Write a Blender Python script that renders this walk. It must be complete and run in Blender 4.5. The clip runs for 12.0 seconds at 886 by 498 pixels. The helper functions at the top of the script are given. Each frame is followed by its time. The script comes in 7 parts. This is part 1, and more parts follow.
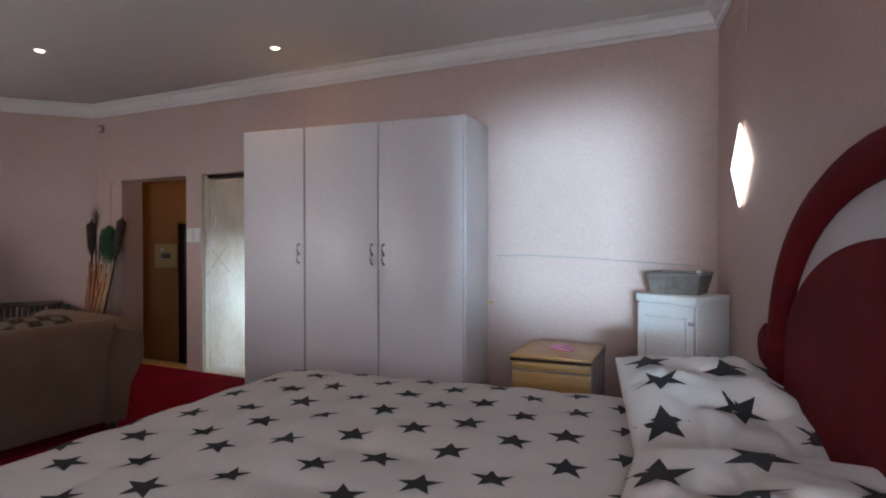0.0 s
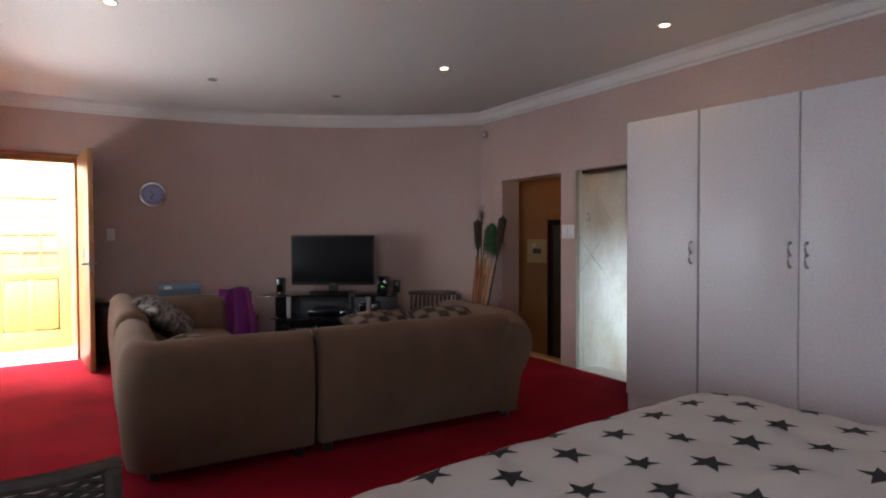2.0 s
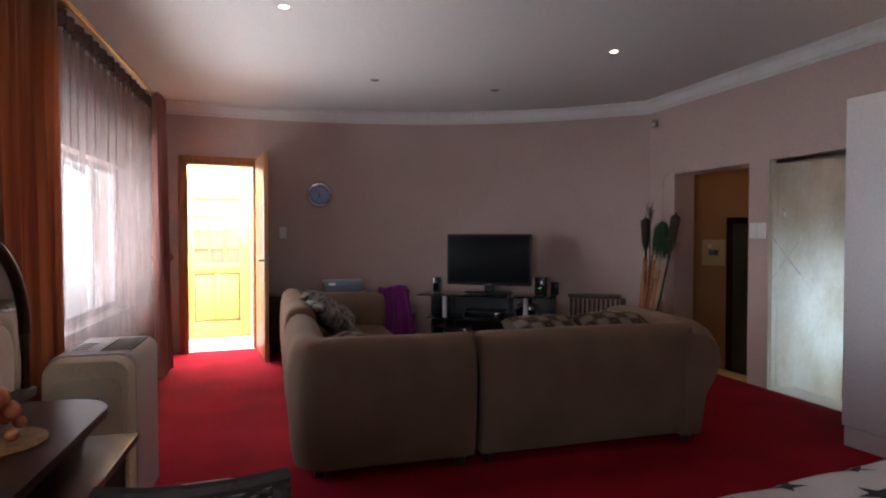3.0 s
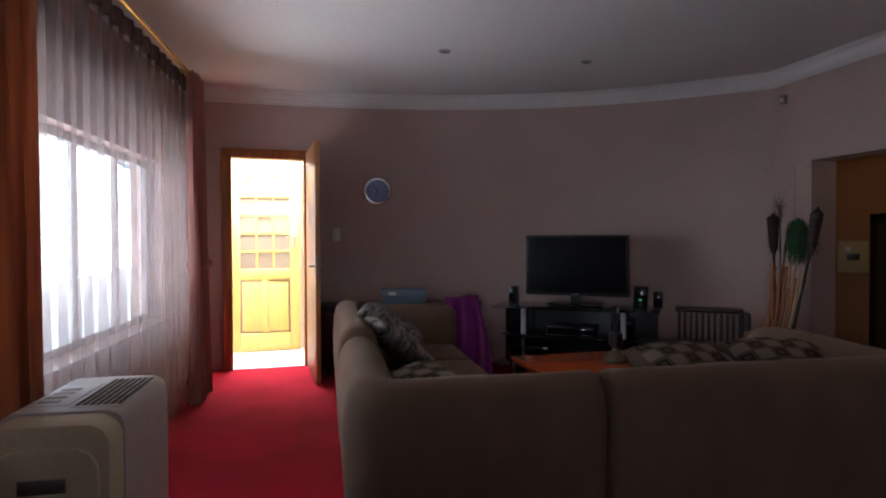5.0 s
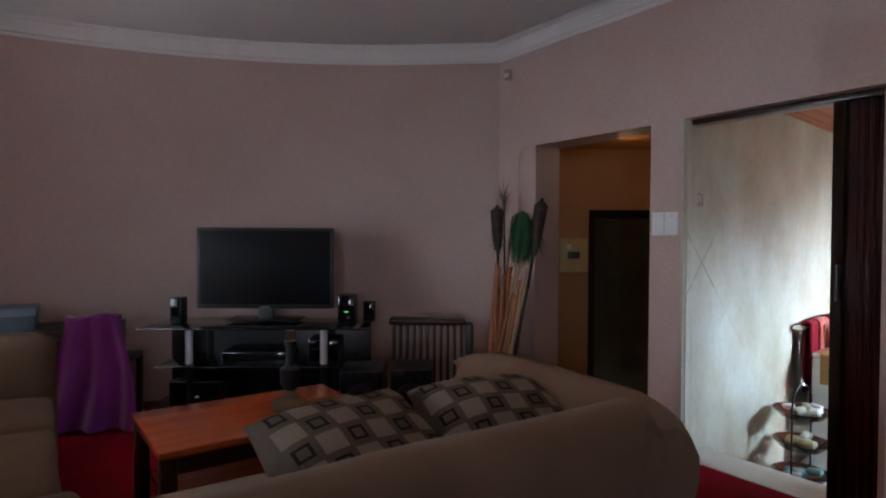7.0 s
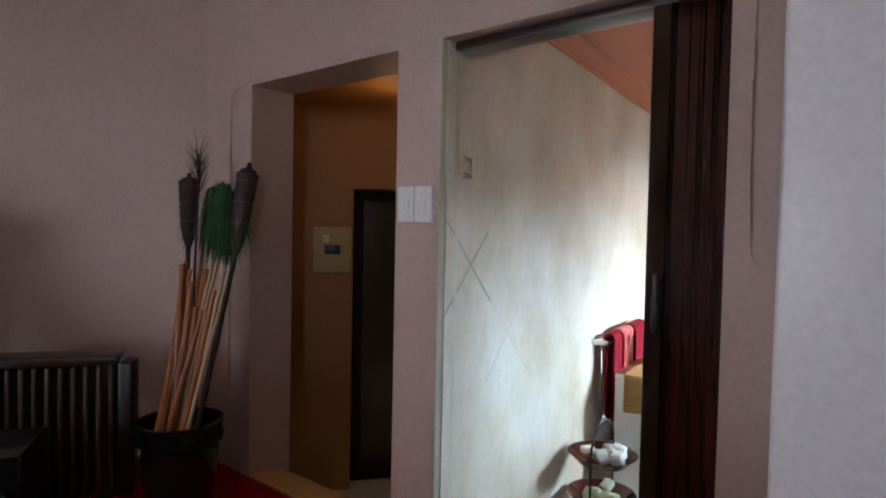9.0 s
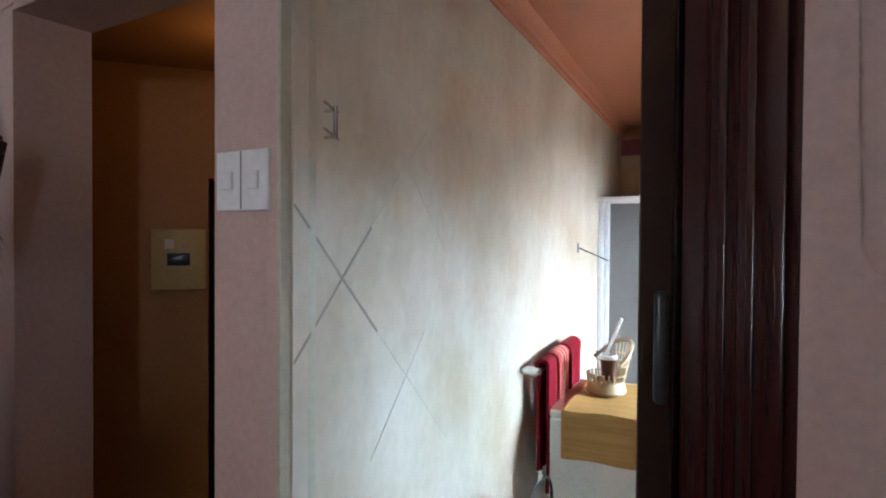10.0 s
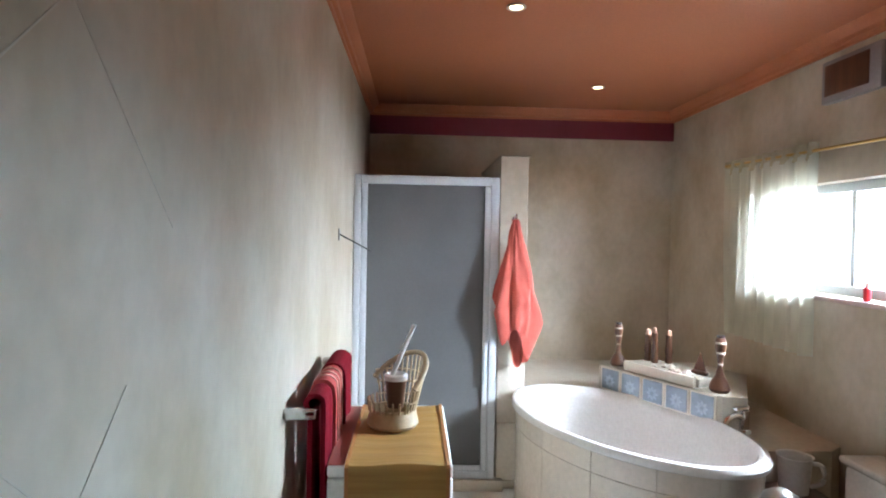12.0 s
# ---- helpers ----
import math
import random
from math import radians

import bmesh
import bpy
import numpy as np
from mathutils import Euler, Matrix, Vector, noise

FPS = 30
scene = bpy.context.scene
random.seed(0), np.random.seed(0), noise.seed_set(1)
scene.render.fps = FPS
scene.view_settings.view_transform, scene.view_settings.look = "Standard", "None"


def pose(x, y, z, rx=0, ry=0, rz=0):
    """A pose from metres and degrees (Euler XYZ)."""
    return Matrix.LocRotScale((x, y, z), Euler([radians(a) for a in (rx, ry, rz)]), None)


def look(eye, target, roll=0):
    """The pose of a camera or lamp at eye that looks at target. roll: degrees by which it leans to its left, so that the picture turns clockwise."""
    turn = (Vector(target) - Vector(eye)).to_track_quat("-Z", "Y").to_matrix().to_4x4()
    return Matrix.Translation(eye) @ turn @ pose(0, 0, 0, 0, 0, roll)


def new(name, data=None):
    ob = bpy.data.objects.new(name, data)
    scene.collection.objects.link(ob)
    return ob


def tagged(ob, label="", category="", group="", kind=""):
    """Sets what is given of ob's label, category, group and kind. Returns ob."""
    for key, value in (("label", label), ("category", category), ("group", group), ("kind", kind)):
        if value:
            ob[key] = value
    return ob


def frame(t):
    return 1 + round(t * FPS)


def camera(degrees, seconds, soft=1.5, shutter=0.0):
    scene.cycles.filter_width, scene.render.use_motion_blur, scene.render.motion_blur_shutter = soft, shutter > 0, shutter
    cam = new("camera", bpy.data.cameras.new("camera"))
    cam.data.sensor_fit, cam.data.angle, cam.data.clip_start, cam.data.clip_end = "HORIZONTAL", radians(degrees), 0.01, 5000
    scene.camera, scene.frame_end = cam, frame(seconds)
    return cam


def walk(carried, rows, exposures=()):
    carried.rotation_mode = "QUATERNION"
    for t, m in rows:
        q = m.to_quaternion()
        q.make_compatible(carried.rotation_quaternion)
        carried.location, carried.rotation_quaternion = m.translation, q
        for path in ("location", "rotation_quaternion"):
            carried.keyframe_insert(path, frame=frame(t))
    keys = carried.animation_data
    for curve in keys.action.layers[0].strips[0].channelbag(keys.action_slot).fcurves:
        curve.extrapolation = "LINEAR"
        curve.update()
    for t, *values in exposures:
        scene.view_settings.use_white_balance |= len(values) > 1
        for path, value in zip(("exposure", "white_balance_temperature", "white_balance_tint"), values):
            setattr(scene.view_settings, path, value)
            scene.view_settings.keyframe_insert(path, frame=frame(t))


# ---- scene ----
cam = camera(73.7, 12.0, soft=2.0)
PATH = [
    (0, (-0.594, 0.42, 1.251), (-1.281, 2.298, 1.225), 0.0),
    (0.5, (-0.695, 0.424, 1.238), (-1.681, 2.164, 1.209), 0.1),
    (1, (-0.755, 0.457, 1.242), (-1.98, 2.037, 1.207), 0.1),
    (1.5, (-0.885, 0.479, 1.258), (-2.302, 1.889, 1.218), -0.0),
    (2, (-1.014, 0.502, 1.28), (-2.599, 1.721, 1.233), -0.2),
    (2.5, (-1.133, 0.52, 1.264), (-2.861, 1.526, 1.221), -0.1),
    (3, (-1.292, 0.546, 1.269), (-3.127, 1.338, 1.223), 0.0),
    (3.2, (-1.367, 0.556, 1.267), (-3.238, 1.259, 1.222), -0.0),
    (4.8, (-2.12, 0.641, 1.269), (-4.035, 1.216, 1.23), -0.0),
    (5, (-2.219, 0.68, 1.261), (-4.117, 1.311, 1.224), -0.2),
    (5.5, (-2.469, 0.888, 1.244), (-4.303, 1.686, 1.211), 0.0),
    (6, (-2.708, 1.149, 1.242), (-4.447, 2.135, 1.203), 0.0),
    (6.5, (-2.94, 1.452, 1.242), (-4.569, 2.611, 1.203), 0.1),
    (7, (-3.107, 1.756, 1.228), (-4.607, 3.078, 1.187), 0.3),
    (7.5, (-3.259, 2.078, 1.231), (-4.631, 3.532, 1.189), 0.2),
    (7.7, (-3.312, 2.241, 1.237), (-4.644, 3.732, 1.187), 0.2),
    (9.3, (-3.636, 3.433, 1.211), (-4.652, 5.155, 1.162), 0.7),
    (9.5, (-3.711, 3.616, 1.195), (-4.679, 5.366, 1.162), 0.2),
    (10, (-3.859, 3.943, 1.186), (-4.699, 5.758, 1.149), 0.4),
    (10.5, (-3.995, 4.193, 1.192), (-4.661, 6.078, 1.152), 0.6),
    (11, (-4.107, 4.407, 1.179), (-4.545, 6.358, 1.142), 0.7),
    (11.5, (-4.228, 4.602, 1.162), (-4.38, 6.596, 1.13), 0.9),
    (12, (-4.284, 4.769, 1.125), (-4.192, 6.766, 1.084), 1.1),
]
EXPOSURES = [(0, 0.47, 6500, 11), (2.0, 0.47, 6450, 11), (2.7, 0.30, 6350, 11), (4.0, 0.05, 6150, 10), (5.2, -0.36, 5900, 9), (6.5, 0.0, 5950, 8), (7.5, 0.42, 6050, 9), (8.7, 0.5, 6150, 10), (9.5, 0.5, 6200, 10), (10.6, 0.35, 6250, 11), (12, -0.12, 6300, 12)]
walk(cam, [(t, look(eye, target, roll)) for t, eye, target, roll in PATH], EXPOSURES)

# ---- light ----
SUN_EL, SUN_ROT = radians(52), radians(200)
world = bpy.data.worlds.new("sky")
scene.world = world
world.use_nodes = True
wn = world.node_tree.nodes
sky = wn.new("ShaderNodeTexSky")
sky.sky_type, sky.sun_disc, sky.sun_elevation, sky.sun_rotation = "NISHITA", False, SUN_EL, SUN_ROT
wn["Background"].inputs[1].default_value = 0.12
world.node_tree.links.new(sky.outputs[0], wn["Background"].inputs[0])


def lamp(name, kind, m, power, color, **more):
    data = bpy.data.lights.new(name, kind)
    data.energy, data.color = power, color
    for key, value in more.items():
        if key == "size": data.size = value
        if key == "size_y": data.shape, data.size_y = "RECTANGLE", value
        if key == "radius": data.shadow_soft_size = value
        if key == "cone": data.spot_size, data.spot_blend = radians(value), 1.0
        if key == "angle": data.angle = radians(value)
    ob = new(name, data)
    ob.matrix_world = m
    return ob


def aim(eye, way):
    return look(eye, Vector(eye) + Vector(way))


SUN_WAY = Vector((0.32, 0.66, -0.9))
lamp("sun", "SUN", aim((0, 0, 20), SUN_WAY), 3.0, (1.0, 0.95, 0.86), angle=0.5)

DAY, WARM = (0.77, 0.875, 1.0), (1.0, 0.62, 0.30)
# lamps standing in for daylight, at the window openings and farther outside
lamp("sky_in_main_window", "AREA", aim((-5.9, -0.46, 1.25), (0.12, 0.9, -0.35)), 9, DAY, size=1.6, size_y=1.0)
# unseen upward lamp added for light bounced off the ground to the ceiling
lamp("paving_bounce_lamp", "AREA", aim((-6.0, -2.5, -0.5), (0, 0, 1)), 520, (0.96, 0.97, 1.0), size=3.4, size_y=1.8)
lamp("sky_in_bed_window", "AREA", aim((-0.40, -1.20, 1.45), (-0.1, 1, -0.15)), 55, DAY, size=0.8, size_y=1.0)
# unseen spot added to throw a soft bluish patch beside the wardrobe
lamp("bed_window_beam", "SPOT", aim((0.70, -8.0, 1.45), (-1.0, 6.9, 0.0)), 8200, (0.50, 0.77, 1.0), radius=0.38, cone=15)
lamp("sky_in_bath_window", "AREA", aim((-1.40, 7.38, 1.62), (-1, 0.95, -0.40)), 900, (0.70, 0.85, 1.0), size=0.5, size_y=0.7)
# unseen panel lamp added past the bath window to brighten the west wall
lamp("bath_wall_fill", "AREA", aim((0.1, 8.75, 1.70), (-4.8, -2.6, -0.6)), 830, (0.54, 0.80, 1.0), size=0.9, size_y=0.6)

# unseen overhead lamp added so the porch overexposes where the sun falls short
lamp("porch_fill", "AREA", aim((-8.85, 0.7, 2.9), (-0.08, 0, -1)), 1300, (1.0, 0.98, 0.94), size=0.8, size_y=1.6)
SPOTS = [(-3.283, 4.136, 1), (-4.989, 3.58, 1), (-6.435, 3.318, 0), (-6.534, 2.131, 0), (-5.08, 1.108, 1)]
CEIL = 2.69
BATH_SPOTS = [(-3.022, 8.90), (-3.838, 7.52)]
BATH_CEIL, BATH_FLOOR = 2.2, -0.5
for x, y, lit in SPOTS:
    if lit:
        lamp("downlight_lamp", "SPOT", aim((x, y, CEIL - 0.03), (0, 0, -1)), 10, WARM, radius=0.03, cone=125)
for x, y in BATH_SPOTS:
    lamp("downlight_lamp", "SPOT", aim((x, y, BATH_CEIL - 0.03), (0, 0, -1)), 7, WARM, radius=0.03, cone=150)
lamp("passage_lamp", "POINT", pose(-5.55, 5.75, 1.80), 0.9, WARM, radius=0.05)

# ---- materials ----


def nodes_of(name):
    m = bpy.data.materials.new(name)
    m.use_nodes = True
    t = m.node_tree
    return m, t, t.nodes["Principled BSDF"]


def surface(name, color, rough=0.6, other=None, scale=6.0, amount=0.5, fine=120.0, bump=0.1, metal=0.0, stretch=(1, 1, 1), sheen=0.0, spec=0.5, per=0.0, dist=0.004):
    """Two scales of noise: slow blotches towards other, fine relief."""
    m, t, b = nodes_of(name)
    n, l = t.nodes, t.links
    co = n.new("ShaderNodeTexCoord")
    mp = n.new("ShaderNodeMapping")
    mp.inputs["Scale"].default_value = stretch
    l.new(co.outputs["Object"], mp.inputs[0])
    slow, quick = n.new("ShaderNodeTexNoise"), n.new("ShaderNodeTexNoise")
    slow.inputs["Scale"].default_value, slow.inputs["Detail"].default_value = scale, 5
    quick.inputs["Scale"].default_value, quick.inputs["Detail"].default_value = fine, 3
    ramp = n.new("ShaderNodeValToRGB")
    ramp.color_ramp.elements[0].position, ramp.color_ramp.elements[1].position = 0.35, 0.7
    other = other or tuple(c * 0.8 for c in color)
    mix = n.new("ShaderNodeMix")
    mix.data_type = "RGBA"
    mix.inputs[6].default_value, mix.inputs[7].default_value = (*color, 1), (*other, 1)
    mul = n.new("ShaderNodeMath")
    mul.operation = "MULTIPLY"
    mul.inputs[1].default_value = amount
    for tex in (slow, quick):
        l.new(mp.outputs[0], tex.inputs["Vector"])
    l.new(slow.outputs["Fac"], ramp.inputs[0])
    l.new(ramp.outputs[0], mul.inputs[0])
    l.new(mul.outputs[0], mix.inputs[0])
    last = mix.outputs[2]
    fm = n.new("ShaderNodeMix")
    fm.data_type, fm.blend_type = "RGBA", "MULTIPLY"
    fm.inputs[0].default_value = 0.25
    l.new(last, fm.inputs[6])
    l.new(quick.outputs["Fac"], fm.inputs[7])
    last = fm.outputs[2]
    if per:
        info, hsv = n.new("ShaderNodeObjectInfo"), n.new("ShaderNodeHueSaturation")
        rng = n.new("ShaderNodeMapRange")
        rng.inputs[3].default_value, rng.inputs[4].default_value = 1 - per, 1 + per
        l.new(info.outputs["Random"], rng.inputs[0])
        l.new(rng.outputs[0], hsv.inputs["Value"])
        l.new(last, hsv.inputs["Color"])
        last = hsv.outputs[0]
    l.new(last, b.inputs["Base Color"])
    b.inputs["Roughness"].default_value, b.inputs["Metallic"].default_value = rough, metal
    b.inputs["Specular IOR Level"].default_value = spec
    b.inputs["Sheen Weight"].default_value = sheen
    if bump:
        bp = n.new("ShaderNodeBump")
        bp.inputs["Strength"].default_value, bp.inputs["Distance"].default_value = bump, dist
        l.new(quick.outputs["Fac"], bp.inputs["Height"])
        l.new(bp.outputs[0], b.inputs["Normal"])
    return m


def wood(name, light, dark, rough=0.35, scale=3.0, along="x", per=0.0):
    st = {"x": (0.6, 9, 9), "y": (9, 0.6, 9), "z": (9, 9, 0.6)}[along]
    return surface(name, light, rough, dark, scale, 0.85, 30.0, 0.06, stretch=st, per=per)


def glow(name, color, strength):
    m, t, b = nodes_of(name)
    b.inputs["Base Color"].default_value = (*color, 1)
    b.inputs["Emission Color"].default_value, b.inputs["Emission Strength"].default_value = (*color, 1), strength
    return m


def glass(name, color=(1, 1, 1), rough=0.0, clear=0.9):
    """Thin pane: clear part plus a glossy part."""
    m, t, b = nodes_of(name)
    n, l = t.nodes, t.links
    b.inputs["Base Color"].default_value = (*color, 1)
    b.inputs["Roughness"].default_value = rough
    tr, mx = n.new("ShaderNodeBsdfTransparent"), n.new("ShaderNodeMixShader")
    tr.inputs[0].default_value = (*color, 1)
    mx.inputs[0].default_value = clear
    l.new(b.outputs[0], mx.inputs[1])
    l.new(tr.outputs[0], mx.inputs[2])
    l.new(mx.outputs[0], n["Material Output"].inputs[0])
    return m


def sheer(name, color, clear, through_it=0.5, bands=0.0):
    """Net fabric: part holes, part cloth that lets light through."""
    m, t, b = nodes_of(name)
    n, l = t.nodes, t.links
    co, tex = n.new("ShaderNodeTexCoord"), n.new("ShaderNodeTexNoise")
    mp = n.new("ShaderNodeMapping")
    mp.inputs["Scale"].default_value = (5, 5, 1.6)
    tex.inputs["Scale"].default_value, tex.inputs["Detail"].default_value = 2.2, 6
    l.new(co.outputs["Object"], mp.inputs[0])
    l.new(mp.outputs[0], tex.inputs["Vector"])
    rng = n.new("ShaderNodeMapRange")
    rng.inputs[1].default_value, rng.inputs[2].default_value = 0.3, 0.7
    rng.inputs[3].default_value, rng.inputs[4].default_value = clear * 0.75, min(1, clear * 1.25)
    l.new(tex.outputs["Fac"], rng.inputs[0])
    di, tl, tr = n.new("ShaderNodeBsdfDiffuse"), n.new("ShaderNodeBsdfTranslucent"), n.new("ShaderNodeBsdfTransparent")
    di.inputs[0].default_value = tl.inputs[0].default_value = (*color, 1)
    a, c = n.new("ShaderNodeMixShader"), n.new("ShaderNodeMixShader")
    a.inputs[0].default_value = through_it
    l.new(di.outputs[0], a.inputs[1])
    l.new(tl.outputs[0], a.inputs[2])
    l.new(rng.outputs[0], c.inputs[0])
    l.new(a.outputs[0], c.inputs[1])
    l.new(tr.outputs[0], c.inputs[2])
    l.new(c.outputs[0], n["Material Output"].inputs[0])
    return m


PINK = surface("pink_plaster_paint", (0.54, 0.388, 0.345), 0.55, (0.48, 0.335, 0.29), 1.6, 0.6, 60, 0.06)
CARPET = surface("red_carpet", (0.27, 0.007, 0.02), 0.95, (0.17, 0.004, 0.011), 2.2, 0.8, 260, 0.6, spec=0.06)
CEILING = surface("white_ceiling_paint", (0.74, 0.71, 0.69), 0.7, (0.68, 0.65, 0.63), 1.2, 0.4, 80, 0.04)
CORNICE = surface("white_cornice_plaster", (0.76, 0.72, 0.70), 0.55, None, 4, 0.3, 90, 0.05)
WHITE = surface("white_melamine", (0.70, 0.66, 0.67), 0.32, (0.66, 0.62, 0.63), 2.0, 0.4, 60, 0.02)
WHITE_SIDE = surface("white_enamel", (0.80, 0.80, 0.79), 0.3, None, 3.0, 0.25, 60, 0.02)
GREY_EDGE = surface("grey_edge_strip", (0.30, 0.28, 0.29), 0.45, None, 5, 0.3, 60, 0.02)
CHROME = surface("chrome", (0.75, 0.75, 0.76), 0.12, None, 10, 0.2, 80, 0.01, metal=1.0)
STEEL = surface("brushed_steel", (0.42, 0.41, 0.40), 0.35, None, 20, 0.4, 120, 0.05, metal=1.0)
BLACK = surface("black_plastic", (0.012, 0.012, 0.014), 0.32, (0.02, 0.02, 0.022), 8, 0.5, 90, 0.04)
SCREEN = surface("dark_screen", (0.006, 0.006, 0.008), 0.45, None, 4, 0.3, 60, 0.0, spec=0.12)
BLACK_GLOSS = surface("black_gloss", (0.006, 0.006, 0.008), 0.07, (0.01, 0.01, 0.012), 4, 0.3, 60, 0.0)
SOFA = surface("tan_velour", (0.165, 0.104, 0.070), 0.9, (0.115, 0.070, 0.046), 3.5, 0.7, 300, 0.35, sheen=0.06, spec=0.12)
SOFA_DARK = surface("dark_underside", (0.035, 0.025, 0.02), 0.9, None, 6, 0.4, 100, 0.1)
DUVET = surface("white_quilt_cotton", (0.69, 0.615, 0.575), 0.85, (0.62, 0.55, 0.505), 3, 0.5, 220, 0.25, sheen=0.1, spec=0.2)
STAR = surface("charcoal_print", (0.018, 0.016, 0.018), 0.85, (0.03, 0.027, 0.028), 9, 0.5, 220, 0.2)
VELVET = surface("red_velvet", (0.15, 0.009, 0.012), 0.8, (0.08, 0.005, 0.007), 5, 0.8, 240, 0.25, spec=0.12)
SATIN = surface("pale_satin", (0.55, 0.50, 0.52), 0.45, (0.48, 0.43, 0.45), 6, 0.5, 140, 0.08)
PINE = wood("pine_veneer", (0.52, 0.31, 0.11), (0.42, 0.22, 0.07), 0.38, along="x")
DARKWOOD = wood("dark_stained_wood", (0.042, 0.015, 0.009), (0.019, 0.007, 0.0045), 0.28, along="x")
REDWOOD = wood("red_brown_pvc", (0.050, 0.013, 0.011), (0.024, 0.006, 0.006), 0.2, along="z")
ORANGEWOOD = wood("orange_varnished_wood", (0.42, 0.085, 0.022), (0.30, 0.055, 0.014), 0.22, along="y")
DOORWOOD = wood("varnished_door_frame", (0.33, 0.12, 0.035), (0.22, 0.07, 0.02), 0.35, along="z")
LEAF = wood("pale_varnished_door", (0.52, 0.25, 0.10), (0.42, 0.18, 0.06), 0.35, along="z")
YELLOWDOOR = wood("yellow_pine_door", (0.70, 0.48, 0.13), (0.62, 0.39, 0.09), 0.4, along="z")
OCHRE = surface("ochre_paint", (0.44, 0.20, 0.055), 0.6, (0.36, 0.15, 0.04), 2.5, 0.6, 60, 0.1)
BATHWALL = surface("sponged_beige_paint", (0.60, 0.535, 0.44), 0.42, (0.41, 0.315, 0.20), 2.6, 0.85, 22, 0.14, stretch=(1, 1, 0.8))
BATHCEIL = surface("terracotta_ceiling_paint", (0.50, 0.165, 0.075), 0.6, (0.44, 0.135, 0.06), 1.5, 0.5, 70, 0.05)
BURGUNDY = surface("burgundy_paint", (0.17, 0.012, 0.028), 0.55, None, 5, 0.5, 70, 0.06)
TILE = surface("cream_ceramic", (0.66, 0.58, 0.48), 0.25, (0.58, 0.49, 0.39), 5, 0.7, 40, 0.03, per=0.06)
GROUT = surface("beige_grout", (0.40, 0.35, 0.28), 0.8, None, 9, 0.4, 120, 0.2)
BATHTUB = surface("white_acrylic", (0.82, 0.78, 0.74), 0.15, None, 2, 0.15, 60, 0.01)
ALU = surface("white_aluminium", (0.68, 0.70, 0.74), 0.3, None, 6, 0.3, 80, 0.03)
CREAM = surface("cream_plastic", (0.80, 0.73, 0.50), 0.4, (0.75, 0.67, 0.45), 3, 0.4, 90, 0.04)
GREYWHITE = surface("pale_grey_plastic", (0.62, 0.60, 0.60), 0.4, None, 3, 0.3, 90, 0.04)
PURPLE = surface("purple_fleece", (0.17, 0.012, 0.14), 0.95, (0.11, 0.008, 0.09), 7, 0.7, 200, 0.4, sheen=0.4, spec=0.1)
BLUEGREY = surface("blue_grey_card", (0.12, 0.16, 0.20), 0.6, None, 5, 0.4, 70, 0.05)
PORCH = surface("pale_porch_plaster", (0.80, 0.72, 0.62), 0.7, None, 2, 0.3, 60, 0.1)
PORCHFLOOR = surface("pale_porch_tile", (0.78, 0.76, 0.72), 0.4, None, 3, 0.4, 50, 0.05)
GLASS = glass("clear_glass")
FROST = surface("frosted_grey_glass", (0.15, 0.15, 0.152), 0.22, (0.105, 0.10, 0.098), 1.1, 0.8, 170, 0.25, spec=0.7)
MIRROR = surface("mirror", (0.85, 0.85, 0.85), 0.02, None, 5, 0.05, 50, 0.0, metal=1.0)
NET = sheer("brown_net", (0.30, 0.235, 0.225), 0.60, 0.6)
NETW = sheer("white_net", (0.80, 0.80, 0.70), 0.35, 0.65)
DRAPE = surface("orange_brown_drape", (0.62, 0.30, 0.16), 0.8, (0.24, 0.075, 0.045), 4.0, 0.95, 160, 0.2, stretch=(4, 4, 0.12), sheen=0.2)
PINKDRAPE = surface("dusty_pink_drape", (0.56, 0.28, 0.235), 0.8, (0.38, 0.16, 0.13), 4.0, 0.9, 160, 0.2, stretch=(4, 4, 0.3), sheen=0.3)


def let_light_through(m, share):
    """Mixes light that passes through the cloth into a surface."""
    n, l = m.node_tree.nodes, m.node_tree.links
    b = n["Principled BSDF"]
    tl, mx = n.new("ShaderNodeBsdfTranslucent"), n.new("ShaderNodeMixShader")
    l.new(b.inputs["Base Color"].links[0].from_socket, tl.inputs[0])
    mx.inputs[0].default_value = share
    l.new(b.outputs[0], mx.inputs[1])
    l.new(tl.outputs[0], mx.inputs[2])
    l.new(mx.outputs[0], n["Material Output"].inputs[0])


let_light_through(DRAPE, 0.5)
let_light_through(PINKDRAPE, 0.45)
BRASS = surface("brass_rod", (0.62, 0.40, 0.14), 0.3, None, 8, 0.3, 80, 0.03, metal=1.0)
LIT = glow("lit_halogen", (1.0, 0.78, 0.45), 14)
LAMPGLASS = glow("lit_opal_glass", (1.0, 0.97, 0.93), 2.0)

# ---- mesh helpers ----


def finish(bm, smooth=None):
    bmesh.ops.recalc_face_normals(bm, faces=bm.faces)
    if smooth is not None:
        for f in bm.faces:
            f.smooth = True
        for e in bm.edges:
            if len(e.link_faces) == 2 and e.calc_face_angle(0) > radians(smooth):
                e.smooth = False
    return bm


def thing(name, label, category, m=Matrix(), group="", kind=""):
    ob = new(name)
    ob.matrix_world = m
    return tagged(ob, label, category, group, kind)


def part(name, bm, material, parent=None, label="", smooth=40, m=None):
    finish(bm, smooth)
    me = bpy.data.meshes.new(name)
    bm.to_mesh(me)
    bm.free()
    me.materials.append(material)
    ob = new(name, me)
    ob.parent = parent
    if m is not None:
        ob.matrix_local = m
    if label:
        ob["label"] = label
    return ob


